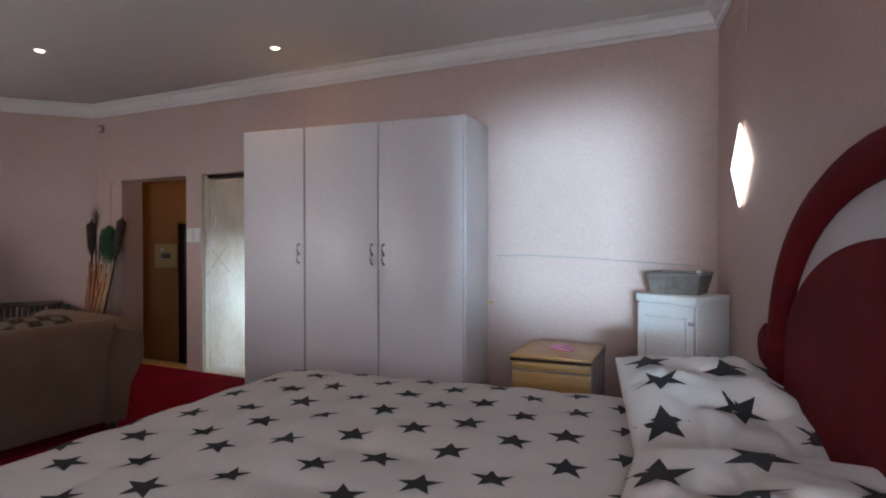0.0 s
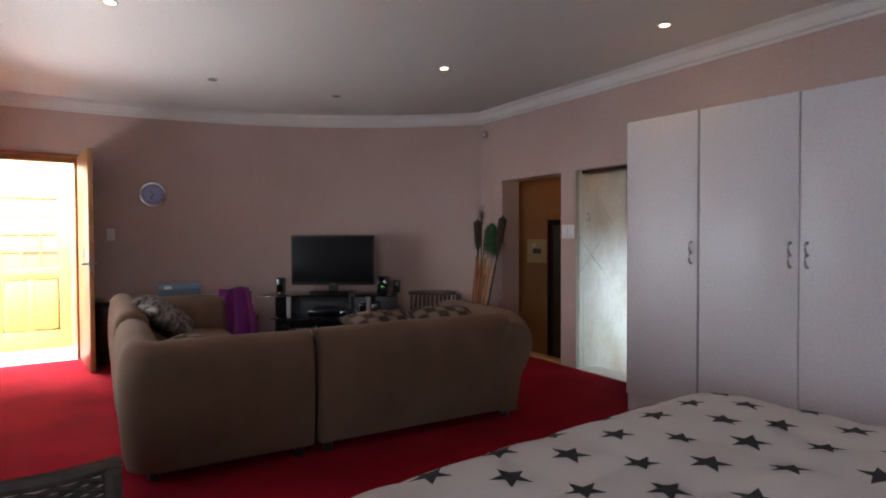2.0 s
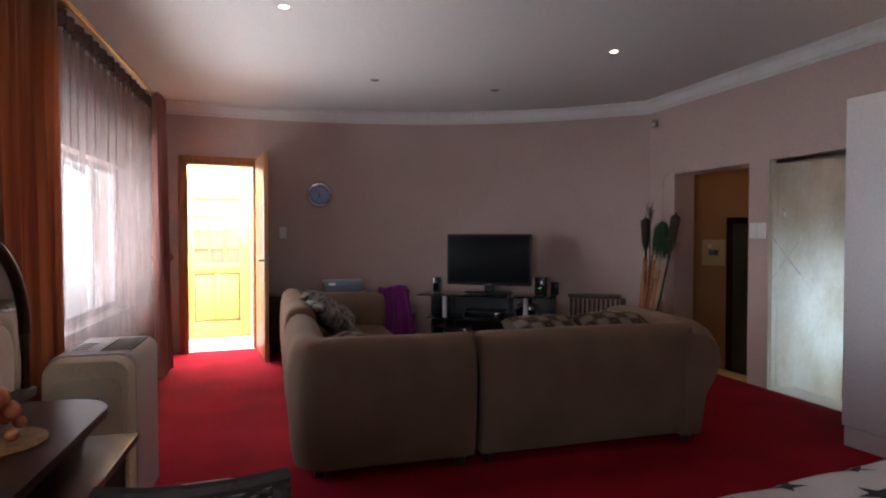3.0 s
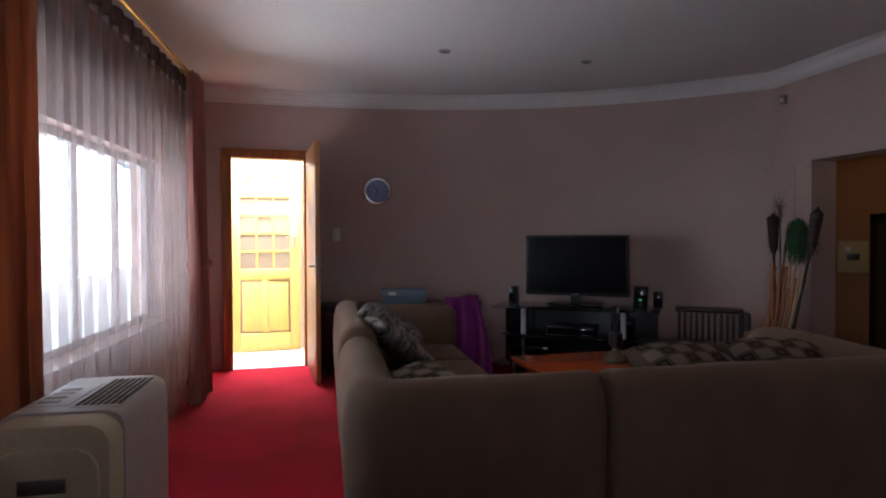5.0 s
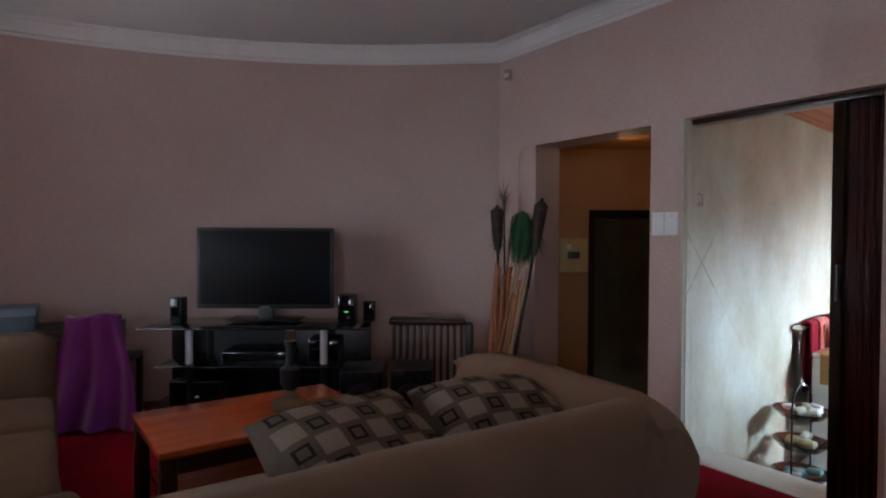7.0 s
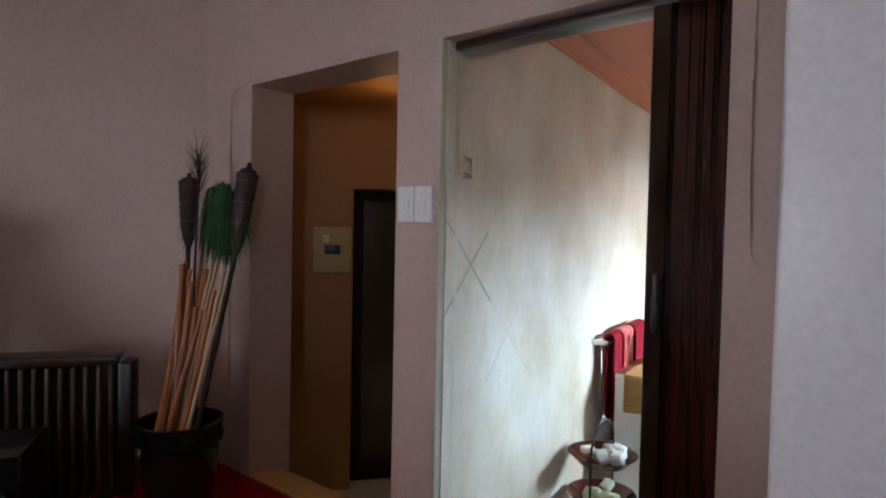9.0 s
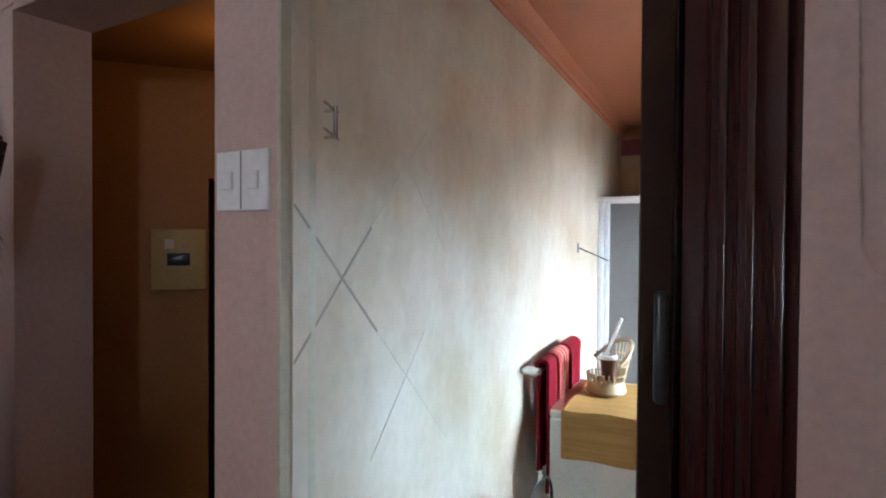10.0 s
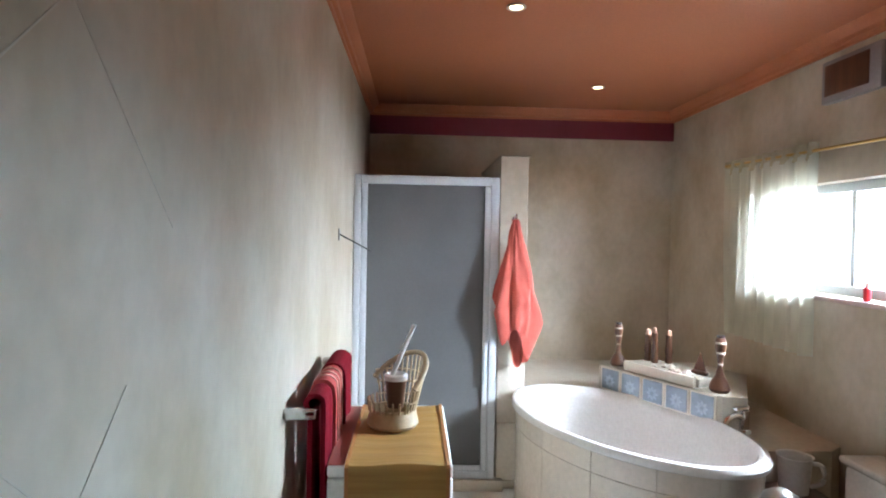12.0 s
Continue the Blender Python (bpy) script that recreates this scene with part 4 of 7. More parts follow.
part("base", box((-0.075, -0.035, 0), (0.075, 0.035, 0.018), 0.008, 3), PINKPL, t)
part("lid", box((-0.07, -0.032, 0.0), (0.05, 0.032, 0.014), 0.006, 3), PINKPL, t, m=pose(-0.01, 0, 0.019, 0, -10, 0))
t = thing("waste_bin", "grey wire waste bin between wardrobe and drawer unit", "waste bin", pose(-1.60, 3.70, 0))
part("tub", lathe([(0, 0), (0.115, 0), (0.15, 0.30), (0.146, 0.30), (0.112, 0.008), (0, 0.008)], 26), STEEL, t)
part("rim", sweep([(0.15 * math.cos(i * math.pi / 12), 0.15 * math.sin(i * math.pi / 12), 0.30) for i in range(24)], 0.007, 6, close=True), GREY_EDGE, t)

# white corner cabinet with a tray
t = thing("bedside_cabinet", "narrow white panelled cabinet in the room's corner", "cabinet", pose(-0.715, 4.02, 0, 0, 0, -36))
CW, CD, CH = 0.37, 0.33, 0.93
part("carcass", box((0, 0.02, 0.04), (CW, CD, CH - 0.02), 0.004), WHITE_SIDE, t)
part("top", box((-0.004, -0.004, CH - 0.02), (CW + 0.004, CD, CH + 0.022), 0.006), WHITE_SIDE, t)
d = part("door", box((0.006, 0, 0.06), (CW - 0.006, 0.02, CH - 0.03), 0.004), WHITE_SIDE, t)
for lo, hi in (((0.05, 0.12), (0.065, 0.84)), ((CW - 0.065, 0.12), (CW - 0.05, 0.84)), ((0.065, 0.825), (CW - 0.065, 0.84)), ((0.065, 0.12), (CW - 0.065, 0.135))):
    part("moulding", box((lo[0], -0.008, lo[1]), (hi[0], 0.004, hi[1]), 0.004), WHITE_SIDE, d)
part("hinge", box((CW - 0.035, -0.006, 0.80), (CW - 0.005, 0.002, 0.82)), STEEL, t)
for x in (0.03, CW - 0.03):
    part("foot", box((x - 0.02, 0.03, 0), (x + 0.02, 0.07, 0.04)), WHITE_SIDE, t)
    part("foot", box((x - 0.02, CD - 0.07, 0), (x + 0.02, CD - 0.03, 0.04)), WHITE_SIDE, t)
t = thing("storage_tray", "grey woven tray with wire rim on the white cabinet", "tray", pose(-0.665, 4.02, CH + 0.022, 0, 0, -20))
bm = bmesh.new()
lo, hi = [(0.025, 0.03), (0.275, 0.03), (0.275, 0.21), (0.025, 0.21)], [(0, 0), (0.30, 0), (0.30, 0.24), (0, 0.24)]
a = [bm.verts.new((x, y, 0)) for x, y in lo]; b = [bm.verts.new((x, y, 0.115)) for x, y in hi]
c = [bm.verts.new((0.02 + x * 0.87, 0.015 + y * 0.87, 0.115)) for x, y in hi]; e = [bm.verts.new((x, y, 0.012)) for x, y in lo]
bm.faces.new(a); bm.faces.new(e[::-1])
for i in range(4):
    j = (i + 1) % 4
    bm.faces.new((a[i], a[j], b[j], b[i])); bm.faces.new((b[i], b[j], c[j], c[i])); bm.faces.new((c[i], c[j], e[j], e[i]))
part("tub", bm, surface("grey_wicker", (0.22, 0.19, 0.17), 0.7, (0.12, 0.10, 0.09), 30, 0.8, 90, 0.4), t, smooth=20)
part("rim", sweep([(0, 0, 0.117), (0.30, 0, 0.117), (0.30, 0.24, 0.117), (0, 0.24, 0.117)], 0.008, 8, close=True), STEEL, t)
part("clip", box((0.27, 0.02, 0.115), (0.295, 0.06, 0.14), 0.006), WHITE_SIDE, t)

wire = [(x, WY(x) - 0.006, z) for x, z in ((-1.70, 1.145), (-1.45, 1.15), (-1.15, 1.14), (-0.85, 1.125), (-0.55, 1.105), (-0.35, 1.095))]
single("cable", sweep(spline(wire, 4), 0.0035, 6), GREY_EDGE, "thin grey cable clipped along the pink wall", "cable")
wire = [(x, WY(x) - 0.006, z) for x, z in ((-3.70, 2.2), (-3.705, 1.6), (-3.70, 1.25), (-3.69, 1.16), (-3.64, 1.14), (-3.55, 1.14))]
single("cable", sweep(spline(wire, 4), 0.0022, 6), PINK, "painted-over cable running down beside the wardrobe", "cable")
wire = [(x, WY(x) - 0.006, z) for x, z in ((-6.02, 0.4), (-6.02, 1.2), (-6.02, 1.78), (-6.0, 1.86), (-5.93, 1.89), (-5.84, 1.90))]
single("cable", sweep(spline(wire, 4), 0.004, 6), PINK, "painted-over cable above the passage opening", "cable")

# ---- corner sofa ----
SOFA_AT = pose(-4.29, 1.02, 0, 0, 0, -7)


def cushion_bm(lo, hi, bev, puff=0.02, seed=0):
    """A padded block: bevelled, its top slightly domed and uneven."""
    bm = box(lo, hi, bev, 4)
    bmesh.ops.subdivide_edges(bm, edges=[e for e in bm.edges if e.calc_length() > 0.12], cuts=6, use_grid_fill=True)
    c = [(a + b) / 2 for a, b in zip(lo, hi)]
    d = [(b - a) / 2 for a, b in zip(lo, hi)]
    for v in bm.verts:
        a, b = (v.co.x - c[0]) / d[0], (v.co.y - c[1]) / d[1]
        k = max(0, 1 - a * a) * max(0, 1 - b * b)
        if v.co.z > c[2]:
            v.co.z += puff * k
        v.co += 0.005 * noise.noise_vector(v.co * 5 + Vector((seed, 0, 0)))
    return bm


def back_run(path, h, seed):
    """Upholstered back along a level path, its outer face to the left of the way, with a rolled top and rounded ends."""
    prof = [(-0.012, 0.06), (0.004, 0.14), (0.016, 0.34), (0.018, 0.52), (0.012, h - 0.13), (0.0, h - 0.065), (-0.025, h - 0.022), (-0.065, h), (-0.125, h - 0.002), (-0.175, h - 0.028), (-0.205, h - 0.085), (-0.215, h - 0.18), (-0.23, 0.42), (-0.24, 0.06)]
    dense = []
    for a, b in zip(path, path[1:]):
        a, b = Vector((*a, 0)), Vector((*b, 0))
        k = max(1, round((b - a).length / 0.05))
        dense += [a.lerp(b, i / k) for i in range(k)]
    dense.append(Vector((*path[-1], 0)))
    along = [0.0]
    for a, b in zip(dense, dense[1:]):
        along.append(along[-1] + (b - a).length)
    ends = [0.0, 0.006, 0.018]
    dense = [dense[0].lerp(dense[1], e / 0.05) for e in ends] + dense[1:-1] + [dense[-1].lerp(dense[-2], e / 0.05) for e in reversed(ends)]
    bm = bmesh.new()
    rings = []
    for i, p in enumerate(dense):
        a = (p - dense[i - 1]).normalized() if i else (dense[1] - p).normalized()
        b = (dense[i + 1] - p).normalized() if i + 1 < len(dense) else a
        n = Vector((-a.y - b.y, a.x + b.x, 0)).normalized()
        tuck = (0.024, 0.010, 0.003)[min(i, len(dense) - 1 - i)] if min(i, len(dense) - 1 - i) < 3 else 0.0
        ring = []
        for s_, z in prof:
            s_ += tuck * (-1 if s_ > -0.11 else 1)
            z -= tuck if z > 0.4 else 0
            q_ = p + n * s_ + Vector((0, 0, z))
            q_ += n * 0.008 * noise.noise(Vector((q_.x * 3, q_.y * 3, z * 3 + seed)))
            q_.z += 0.010 * noise.noise(Vector((q_.x * 2.4, q_.y * 2.4, seed))) if z > 0.4 else 0
            ring.append(bm.verts.new(q_))
        rings.append(ring)
    for a, b in zip(rings, rings[1:]):
        for k in range(len(prof)):
            bm.faces.new((a[k], b[k], b[(k + 1) % len(prof)], a[(k + 1) % len(prof)]))
    bm.faces.new(rings[0])
    bm.faces.new(rings[-1][::-1])
    return bm


def foot(t, x, y):
    part("foot", lathe([(0, 0), (0.028, 0), (0.034, 0.06), (0, 0.06)], 12, m=pose(x, y, 0)), BLACK, t)


t = thing("sofa_unit", "tan velour corner unit of a sectional sofa, seen from behind", "sofa", SOFA_AT, "sectional sofa")
bend = [(-0.20 + 0.20 * math.cos(i * math.pi / 16), 0.20 - 0.20 * math.sin(i * math.pi / 16)) for i in range(9)]
part("back", back_run([(0, 0.982)] + bend + [(-1.14, 0)], 0.728, 1), SOFA, t)
part("seat_base", box((-1.13, 0.2, 0.06), (-0.2, 0.985, 0.28), 0.02), SOFA, t)
part("seat_cushion", cushion_bm((-1.13, 0.21, 0.28), (-0.21, 0.98, 0.42), 0.04, 0.03, 3), SOFA, t)
for x, y in ((-0.12, 0.14), (-0.06, 0.90), (-1.05, 0.06), (-1.05, 0.90)):
    foot(t, x, y)

t = thing("sofa_unit", "tan velour two-seat unit with one rolled arm", "sofa", SOFA_AT @ Matrix.Translation((0, 1.0, 0)), "sectional sofa")
part("back", back_run([(0, 1.44), (0, 0.010)], 0.728, 5), SOFA, t)
part("seat_base", box((-0.92, 0.02, 0.06), (-0.2, 1.25, 0.28), 0.02), SOFA, t)
for i in (0, 1):
    part("seat_cushion", cushion_bm((-0.94, 0.01 + 0.615 * i, 0.28), (-0.21, 0.615 * (i + 1), 0.42), 0.04, 0.03, 7 + i), SOFA, t)
bm = bmesh.new()
prof = [(1.25, 0.06), (1.245, 0.48), (1.265, 0.60), (1.32, 0.69), (1.40, 0.728), (1.48, 0.722), (1.555, 0.68), (1.60, 0.61), (1.60, 0.54), (1.56, 0.44), (1.50, 0.30), (1.46, 0.06)]
rings = []
for i in range(19):
    x = 0.045 - 1.03 * i / 18
    tuck = (0.055, 0.025, 0.008)[i] if i < 3 else (0.008, 0.025, 0.055)[i - 16] if i > 15 else 0.0
    lift = 0.012 * math.sin(math.pi * i / 18) + 0.020 * (i / 18)
    rings.append([bm.verts.new((x, y + tuck * (1 if y < 1.4 else -1) + 0.005 * noise.noise(Vector((x * 5, y * 5, z))), z + ((lift - tuck) if z > 0.4 else 0))) for y, z in prof])
for a, b in zip(rings, rings[1:]):
    for k in range(len(prof)):
        bm.faces.new((a[k], b[k], b[(k + 1) % len(prof)], a[(k + 1) % len(prof)]))
bm.faces.new(rings[0])
bm.faces.new(rings[-1][::-1])
part("armrest", bm, SOFA, t)
for x, y in ((-0.06, 0.07), (-0.06, 1.38), (-0.85, 0.07), (-0.85, 1.38)):
    foot(t, x, y)

t = thing("sofa_unit", "tan velour two-seat unit with an open end", "sofa", SOFA_AT @ Matrix.Translation((-1.15, 0, 0)), "sectional sofa")
part("back", back_run([(-0.008, 0), (-1.50, 0)], 0.775, 9), SOFA, t)
part("seat_base", box((-1.48, 0.2, 0.06), (-0.02, 0.90, 0.28), 0.02), SOFA, t)
for i in (0, 1):
    part("seat_cushion", cushion_bm((-0.745 * (i + 1), 0.21, 0.28), (-0.745 * i - 0.01, 0.93, 0.42), 0.04, 0.03, 12 + i), SOFA, t)
part("end_arm", cushion_bm((-1.52, 0.16, 0.06), (-1.28, 0.95, 0.72), 0.08, 0.02, 21), SOFA, t)
for x, y in ((-0.06, 0.06), (-1.4, 0.06), (-0.06, 0.85), (-1.4, 0.85)):
    foot(t, x, y)

# scatter cushions
CUSH = surface("taupe_cushion_cloth", (0.095, 0.068, 0.053), 0.9, (0.06, 0.043, 0.034), 6, 0.7, 220, 0.3, spec=0.1)
CUSH_LIGHT = surface("pale_taupe_print", (0.185, 0.148, 0.118), 0.9, None, 6, 0.5, 220, 0.3, spec=0.1)
CUSH_DARK = surface("dark_brown_print", (0.018, 0.014, 0.012), 0.9, None, 6, 0.5, 220, 0.3, spec=0.1)
LEAFY = surface("cream_black_leaf_print", (0.27, 0.25, 0.24), 0.9, (0.012, 0.017, 0.016), 15, 1.0, 200, 0.3, spec=0.1, stretch=(1, 2.2, 1))


def scatter(m, sx, sy, sz, cloth, label, squares, seed):
    t = thing("cushion", label, "cushion", m, "sofa cushions")

    def top(x, y, s=1):
        a, b = 2 * x / sx, 2 * y / sy
        d = max(0.0, 1 - abs(a) ** 3) * max(0.0, 1 - abs(b) ** 3)
        return Vector((x, y, s * (sz / 2) * d ** 0.45 + 0.012 * noise.noise(Vector((x * 7, y * 7, seed)))))
    bm = sheet(lambda u, v: top((u - 0.5) * sx, (v - 0.5) * sy), 26, 26)
    sheet(lambda u, v: top((u - 0.5) * sx, (v - 0.5) * sy, -1), 26, 26, bm=bm)
    bmesh.ops.remove_doubles(bm, verts=bm.verts, dist=0.003)
    part("cover", bm, cloth, t, smooth=80)
    if squares:
        for mat, name, pick, half in ((CUSH_LIGHT, "pale_square", 1, 0.034), (CUSH_DARK, "square_ring", 0, 0.024)):
            for side in (1, -1):
                bm = bmesh.new()
                nx, ny = int(sx / 0.078), int(sy / 0.078)
                for i in range(nx):
                    for j in range(ny):
                        if (i + j) % 2 != pick:
                            continue
                        x, y = (i + 0.5 - nx / 2) * 0.078, (j + 0.5 - ny / 2) * 0.078
                        P = lambda a, b: top(x + a, y + b, side) + Vector((0, 0, 0.003 * side))
                        if name == "pale_square":
                            g = [[bm.verts.new(P(half * (2 * p / 3 - 1), half * (2 * q_ / 3 - 1))) for q_ in range(4)] for p in range(4)]
                            for p in range(3):
                                for q_ in range(3):
                                    bm.faces.new((g[p][q_], g[p + 1][q_], g[p + 1][q_ + 1], g[p][q_ + 1]))
                        else:
                            ring = [(-1, -1), (0, -1), (1, -1), (1, 0), (1, 1), (0, 1), (-1, 1), (-1, 0)]
                            o = [bm.verts.new(P(half * a, half * b)) for a, b in ring]
                            n_ = [bm.verts.new(P(half * 0.62 * a, half * 0.62 * b)) for a, b in ring]
                            for k in range(8):
                                bm.faces.new((o[k], o[(k + 1) % 8], n_[(k + 1) % 8], n_[k]))
                o = part(name, bm, mat, t)
                o["kind"] = "stuff"
    return t


SQ = "taupe cushion printed with squares, lying along the sofa back"
for y, tilt, rz, sx in ((1.60, 26, 9, 0.50), (2.09, 24, -7, 0.48)):
    scatter(SOFA_AT @ pose(-0.37, y, 0.622, 0, tilt, rz), 0.42, sx, 0.19, CUSH, SQ, True, y)
scatter(SOFA_AT @ pose(-0.52, 0.29, 0.575, 14, 6, 12), 0.46, 0.44, 0.13, CUSH, "taupe cushion printed with squares, fallen into the sofa corner", True, 3.3)
for x, tilt, rz in ((-1.60, 38, 16), (-1.86, 30, -10)):
    scatter(SOFA_AT @ pose(x, 0.36, 0.60 + 0.07 * (x < -1.7), -tilt, 0, rz), 0.46, 0.48, 0.15, LEAFY, "cushion in black and cream leaf print, leaning on the sofa", False, x)

# coffee table with glassware
t = thing("coffee_table", "low orange-brown varnished coffee table with a shelf", "coffee table", pose(-5.70, 2.90, 0, 0, 0, -5))
part("tabletop", box((-0.31, -0.47, 0.385), (0.31, 0.47, 0.42), 0.008, 3), ORANGEWOOD, t)
for x in (-0.27, 0.27):
    for y in (-0.43, 0.43):
        part("leg", box((x - 0.03, y - 0.03, 0), (x + 0.03, y + 0.03, 0.385), 0.006), DARKWOOD, t)
part("apron", box((0.275, -0.40, 0.32), (0.295, 0.40, 0.385), 0.003), DARKWOOD, t)
part("apron", box((-0.295, -0.40, 0.32), (-0.275, 0.40, 0.385), 0.003), DARKWOOD, t)
part("shelf", box((-0.27, -0.40, 0.13), (0.27, 0.40, 0.15), 0.004), ORANGEWOOD, t)
DISHGLASS = glass("table_glass", (0.55, 0.58, 0.42), 0.03, 0.9)
t = thing("hookah", "small glass water pipe standing on the coffee table", "ornament", pose(-5.60, 3.02, 0.42))
part("bowl", lathe([(0, 0), (0.06, 0.002), (0.085, 0.025), (0.08, 0.05), (0.03, 0.075), (0.026, 0.10), (0, 0.10)], 22), DISHGLASS, t)
part("stem", lathe([(0, 0.10), (0.022, 0.10), (0.045, 0.13), (0.045, 0.20), (0.02, 0.215), (0.02, 0.30), (0.028, 0.33), (0, 0.33)], 18), BLACK, t)
part("cap", lathe([(0, 0.33), (0.02, 0.33), (0.024, 0.375), (0, 0.38)], 14), CHROME, t)
t = thing("glass_dish", "shallow clear glass dish on the coffee table", "dish", pose(-5.50, 3.16, 0.42))
part("dish", lathe([(0, 0.004), (0.05, 0.004), (0.085, 0.04), (0.089, 0.04), (0.055, 0.0), (0, 0.0)], 24), DISHGLASS, t)
single("remote_control", box((-0.03, -0.085, 0), (0.03, 0.085, 0.022), 0.008, 3), surface("red_brown_case", (0.06, 0.014, 0.010), 0.4, None, 5, 0.4, 80, 0.03), "dark red-brown case lying on the coffee table", "case", pose(-5.58, 3.27, 0.42, 0, 0, 35))

# television corner
TVM = pose(-6.905, 3.50, 0, 0, 0, 50.4)
t = thing("television", "black flat television on a pedestal, switched off", "television", TVM @ Matrix.Translation((0, 0, 0)))
part("screen", box((-0.44, -0.012, 0.765), (0.44, -0.004, 1.265), 0.002), SCREEN, t)
part("bezel", box((-0.46, -0.008, 0.735), (0.46, 0.05, 1.284), 0.012, 3), BLACK, t)
part("back", box((-0.30, 0.05, 0.80), (0.30, 0.09, 1.18), 0.02), BLACK, t)
part("neck", box((-0.05, 0.01, 0.66), (0.05, 0.05, 0.76), 0.01), BLACK, t)
part("foot", box((-0.24, -0.10, 0.655), (0.24, 0.13, 0.672), 0.008, 3), BLACK_GLOSS, t)
part("badge", box((-0.03, -0.0095, 0.743), (0.03, -0.0075, 0.751)), STEEL, t)

t = thing("tv_stand", "black glass television stand with chrome tubes", "tv stand", TVM)
DARKGLASS = surface("dark_tinted_glass", (0.008, 0.011, 0.014), 0.06, None, 4, 0.3, 60, 0.0, spec=0.6)
for z, w, d in ((0.645, 0.72, 0.30), (0.40, 0.62, 0.27), (0.12, 0.70, 0.29)):
    part("shelf", box((-w, -d, z - 0.010), (w, d * 0.75, z), 0.004), DARKGLASS, t)
for x in (-0.43, 0.43):
    # chrome in pale aluminium: its lit look is put into the colour
    part("tube", rod((x, -0.21, 0.405), (x, -0.21, 0.634), 0.024, 16), ALU, t, "chrome tube coloured pale to look lit")
    part("tube", rod((x, -0.20, 0.0), (x, -0.20, 0.388), 0.020, 16), BLACK, t)
    part("tube", rod((x, 0.16, 0.0), (x, 0.16, 0.634), 0.020, 16), BLACK, t)
part("back_panel", box((-0.70, 0.17, 0.02), (0.70, 0.19, 0.63), 0.004), BLACK, t)


def hifi(x, y, z, w, d, h, name, label, cat, lit=None):
    t = thing(name, label, cat, TVM @ Matrix.Translation((x, y, z)))
    part("case", box((-w / 2, -d / 2, 0), (w / 2, d / 2, h), 0.006), BLACK, t)
    part("front", box((-w / 2 + 0.006, -d / 2 - 0.004, 0.006), (w / 2 - 0.006, -d / 2 + 0.001, h - 0.006), 0.002), BLACK_GLOSS, t)
    if lit:
        part("indicator", box((-0.012, -d / 2 - 0.006, h * 0.40), (0.012, -d / 2 - 0.003, h * 0.43)), lit, t, "small lit display")
    return t


GREENLED = glow("green_display", (0.2, 0.9, 0.25), 0.5)
PALELED = glow("pale_display", (0.55, 0.75, 0.8), 0.12)
hifi(-0.56, -0.05, 0.647, 0.075, 0.10, 0.17, "speaker", "small black satellite speaker on the glass stand", "speaker")
hifi(0.56, -0.02, 0.647, 0.12, 0.14, 0.19, "speaker", "small black satellite speaker beside the television", "speaker", GREENLED)
hifi(0.70, 0.05, 0.647, 0.08, 0.10, 0.14, "speaker", "small black satellite speaker at the stand's end", "speaker")
hifi(-0.02, -0.05, 0.402, 0.42, 0.28, 0.075, "media_player", "flat black disc player on the middle shelf", "disc player")
hifi(-0.38, -0.06, 0.122, 0.36, 0.30, 0.17, "amplifier", "black amplifier on the lowest shelf", "amplifier", PALELED)
hifi(0.10, -0.06, 0.122, 0.42, 0.30, 0.06, "decoder", "black decoder box with a pale display", "decoder", PALELED)
hifi(0.42, -0.06, 0.402, 0.20, 0.22, 0.15, "speaker", "black centre speaker on the middle shelf", "speaker")
for x, y in ((0.70, -0.34), (1.00, -0.30)):
    t = hifi(x, y, 0.0, 0.26, 0.30, 0.42, "subwoofer", "black floor-standing subwoofer beside the stand", "subwoofer")
    part("cone", lathe([(0.095, 0), (0.10, 0.010), (0.085, 0.012), (0.03, -0.006), (0, 0.004)], 24, m=pose(0, -0.152, 0.24, 90, 0, 0)), BLACK, t)
t = thing("papers", "loose pale papers on the stand's lower shelf", "papers", TVM @ pose(0.24, -0.20, 0.183, 0, 0, 8))
part("sheets", box((-0.13, -0.05, 0), (0.13, 0.06, 0.018), 0.002), surface("pale_paper", (0.36, 0.42, 0.44), 0.7, None, 9, 0.5, 60, 0.05), t)

# oil radiator
t = thing("oil_radiator", "dark finned oil radiator standing by the wall", "radiator", pose(-6.20, 4.345, 0, 0, 0, 49))
fin = None
for i in range(11):
    x = -0.23 + 0.046 * i
    if fin is None:
        fin = part("fin", box((-0.010, -0.07, 0.07), (0.010, 0.07, 0.63), 0.009, 3), surface("dark_bronze_enamel", (0.035, 0.022, 0.018), 0.35, None, 5, 0.4, 60, 0.02), t, m=pose(x, 0, 0))
    else:
        again(fin, t, pose(x, 0, 0))
part("top_cover", box((-0.26, -0.075, 0.635), (0.26, 0.075, 0.675), 0.012, 3), DARKWOOD, t)
part("control_box", box((0.255, -0.07, 0.08), (0.31, 0.07, 0.64), 0.012), BLACK, t)
for x in (-0.2, 0.2):
    part("castor_bar", box((x - 0.015, -0.12, 0.02), (x + 0.015, 0.12, 0.07), 0.01), BLACK, t)

# pot of dried stalks
t = thing("dried_arrangement", "bamboo stalks, torches and a green plume in a black pot", "plant", pose(-5.80, 4.66, 0))
part("pot", lathe([(0, 0), (0.12, 0), (0.135, 0.02), (0.155, 0.30), (0.172, 0.315), (0.176, 0.345), (0.168, 0.36), (0.175, 0.40), (0.160, 0.402), (0.15, 0.32), (0, 0.31)], 32), BLACK_GLOSS, t)
part("soil", lathe([(0, 0.325), (0.14, 0.320), (0.14, 0.30), (0, 0.30)], 20), SOFA_DARK, t)
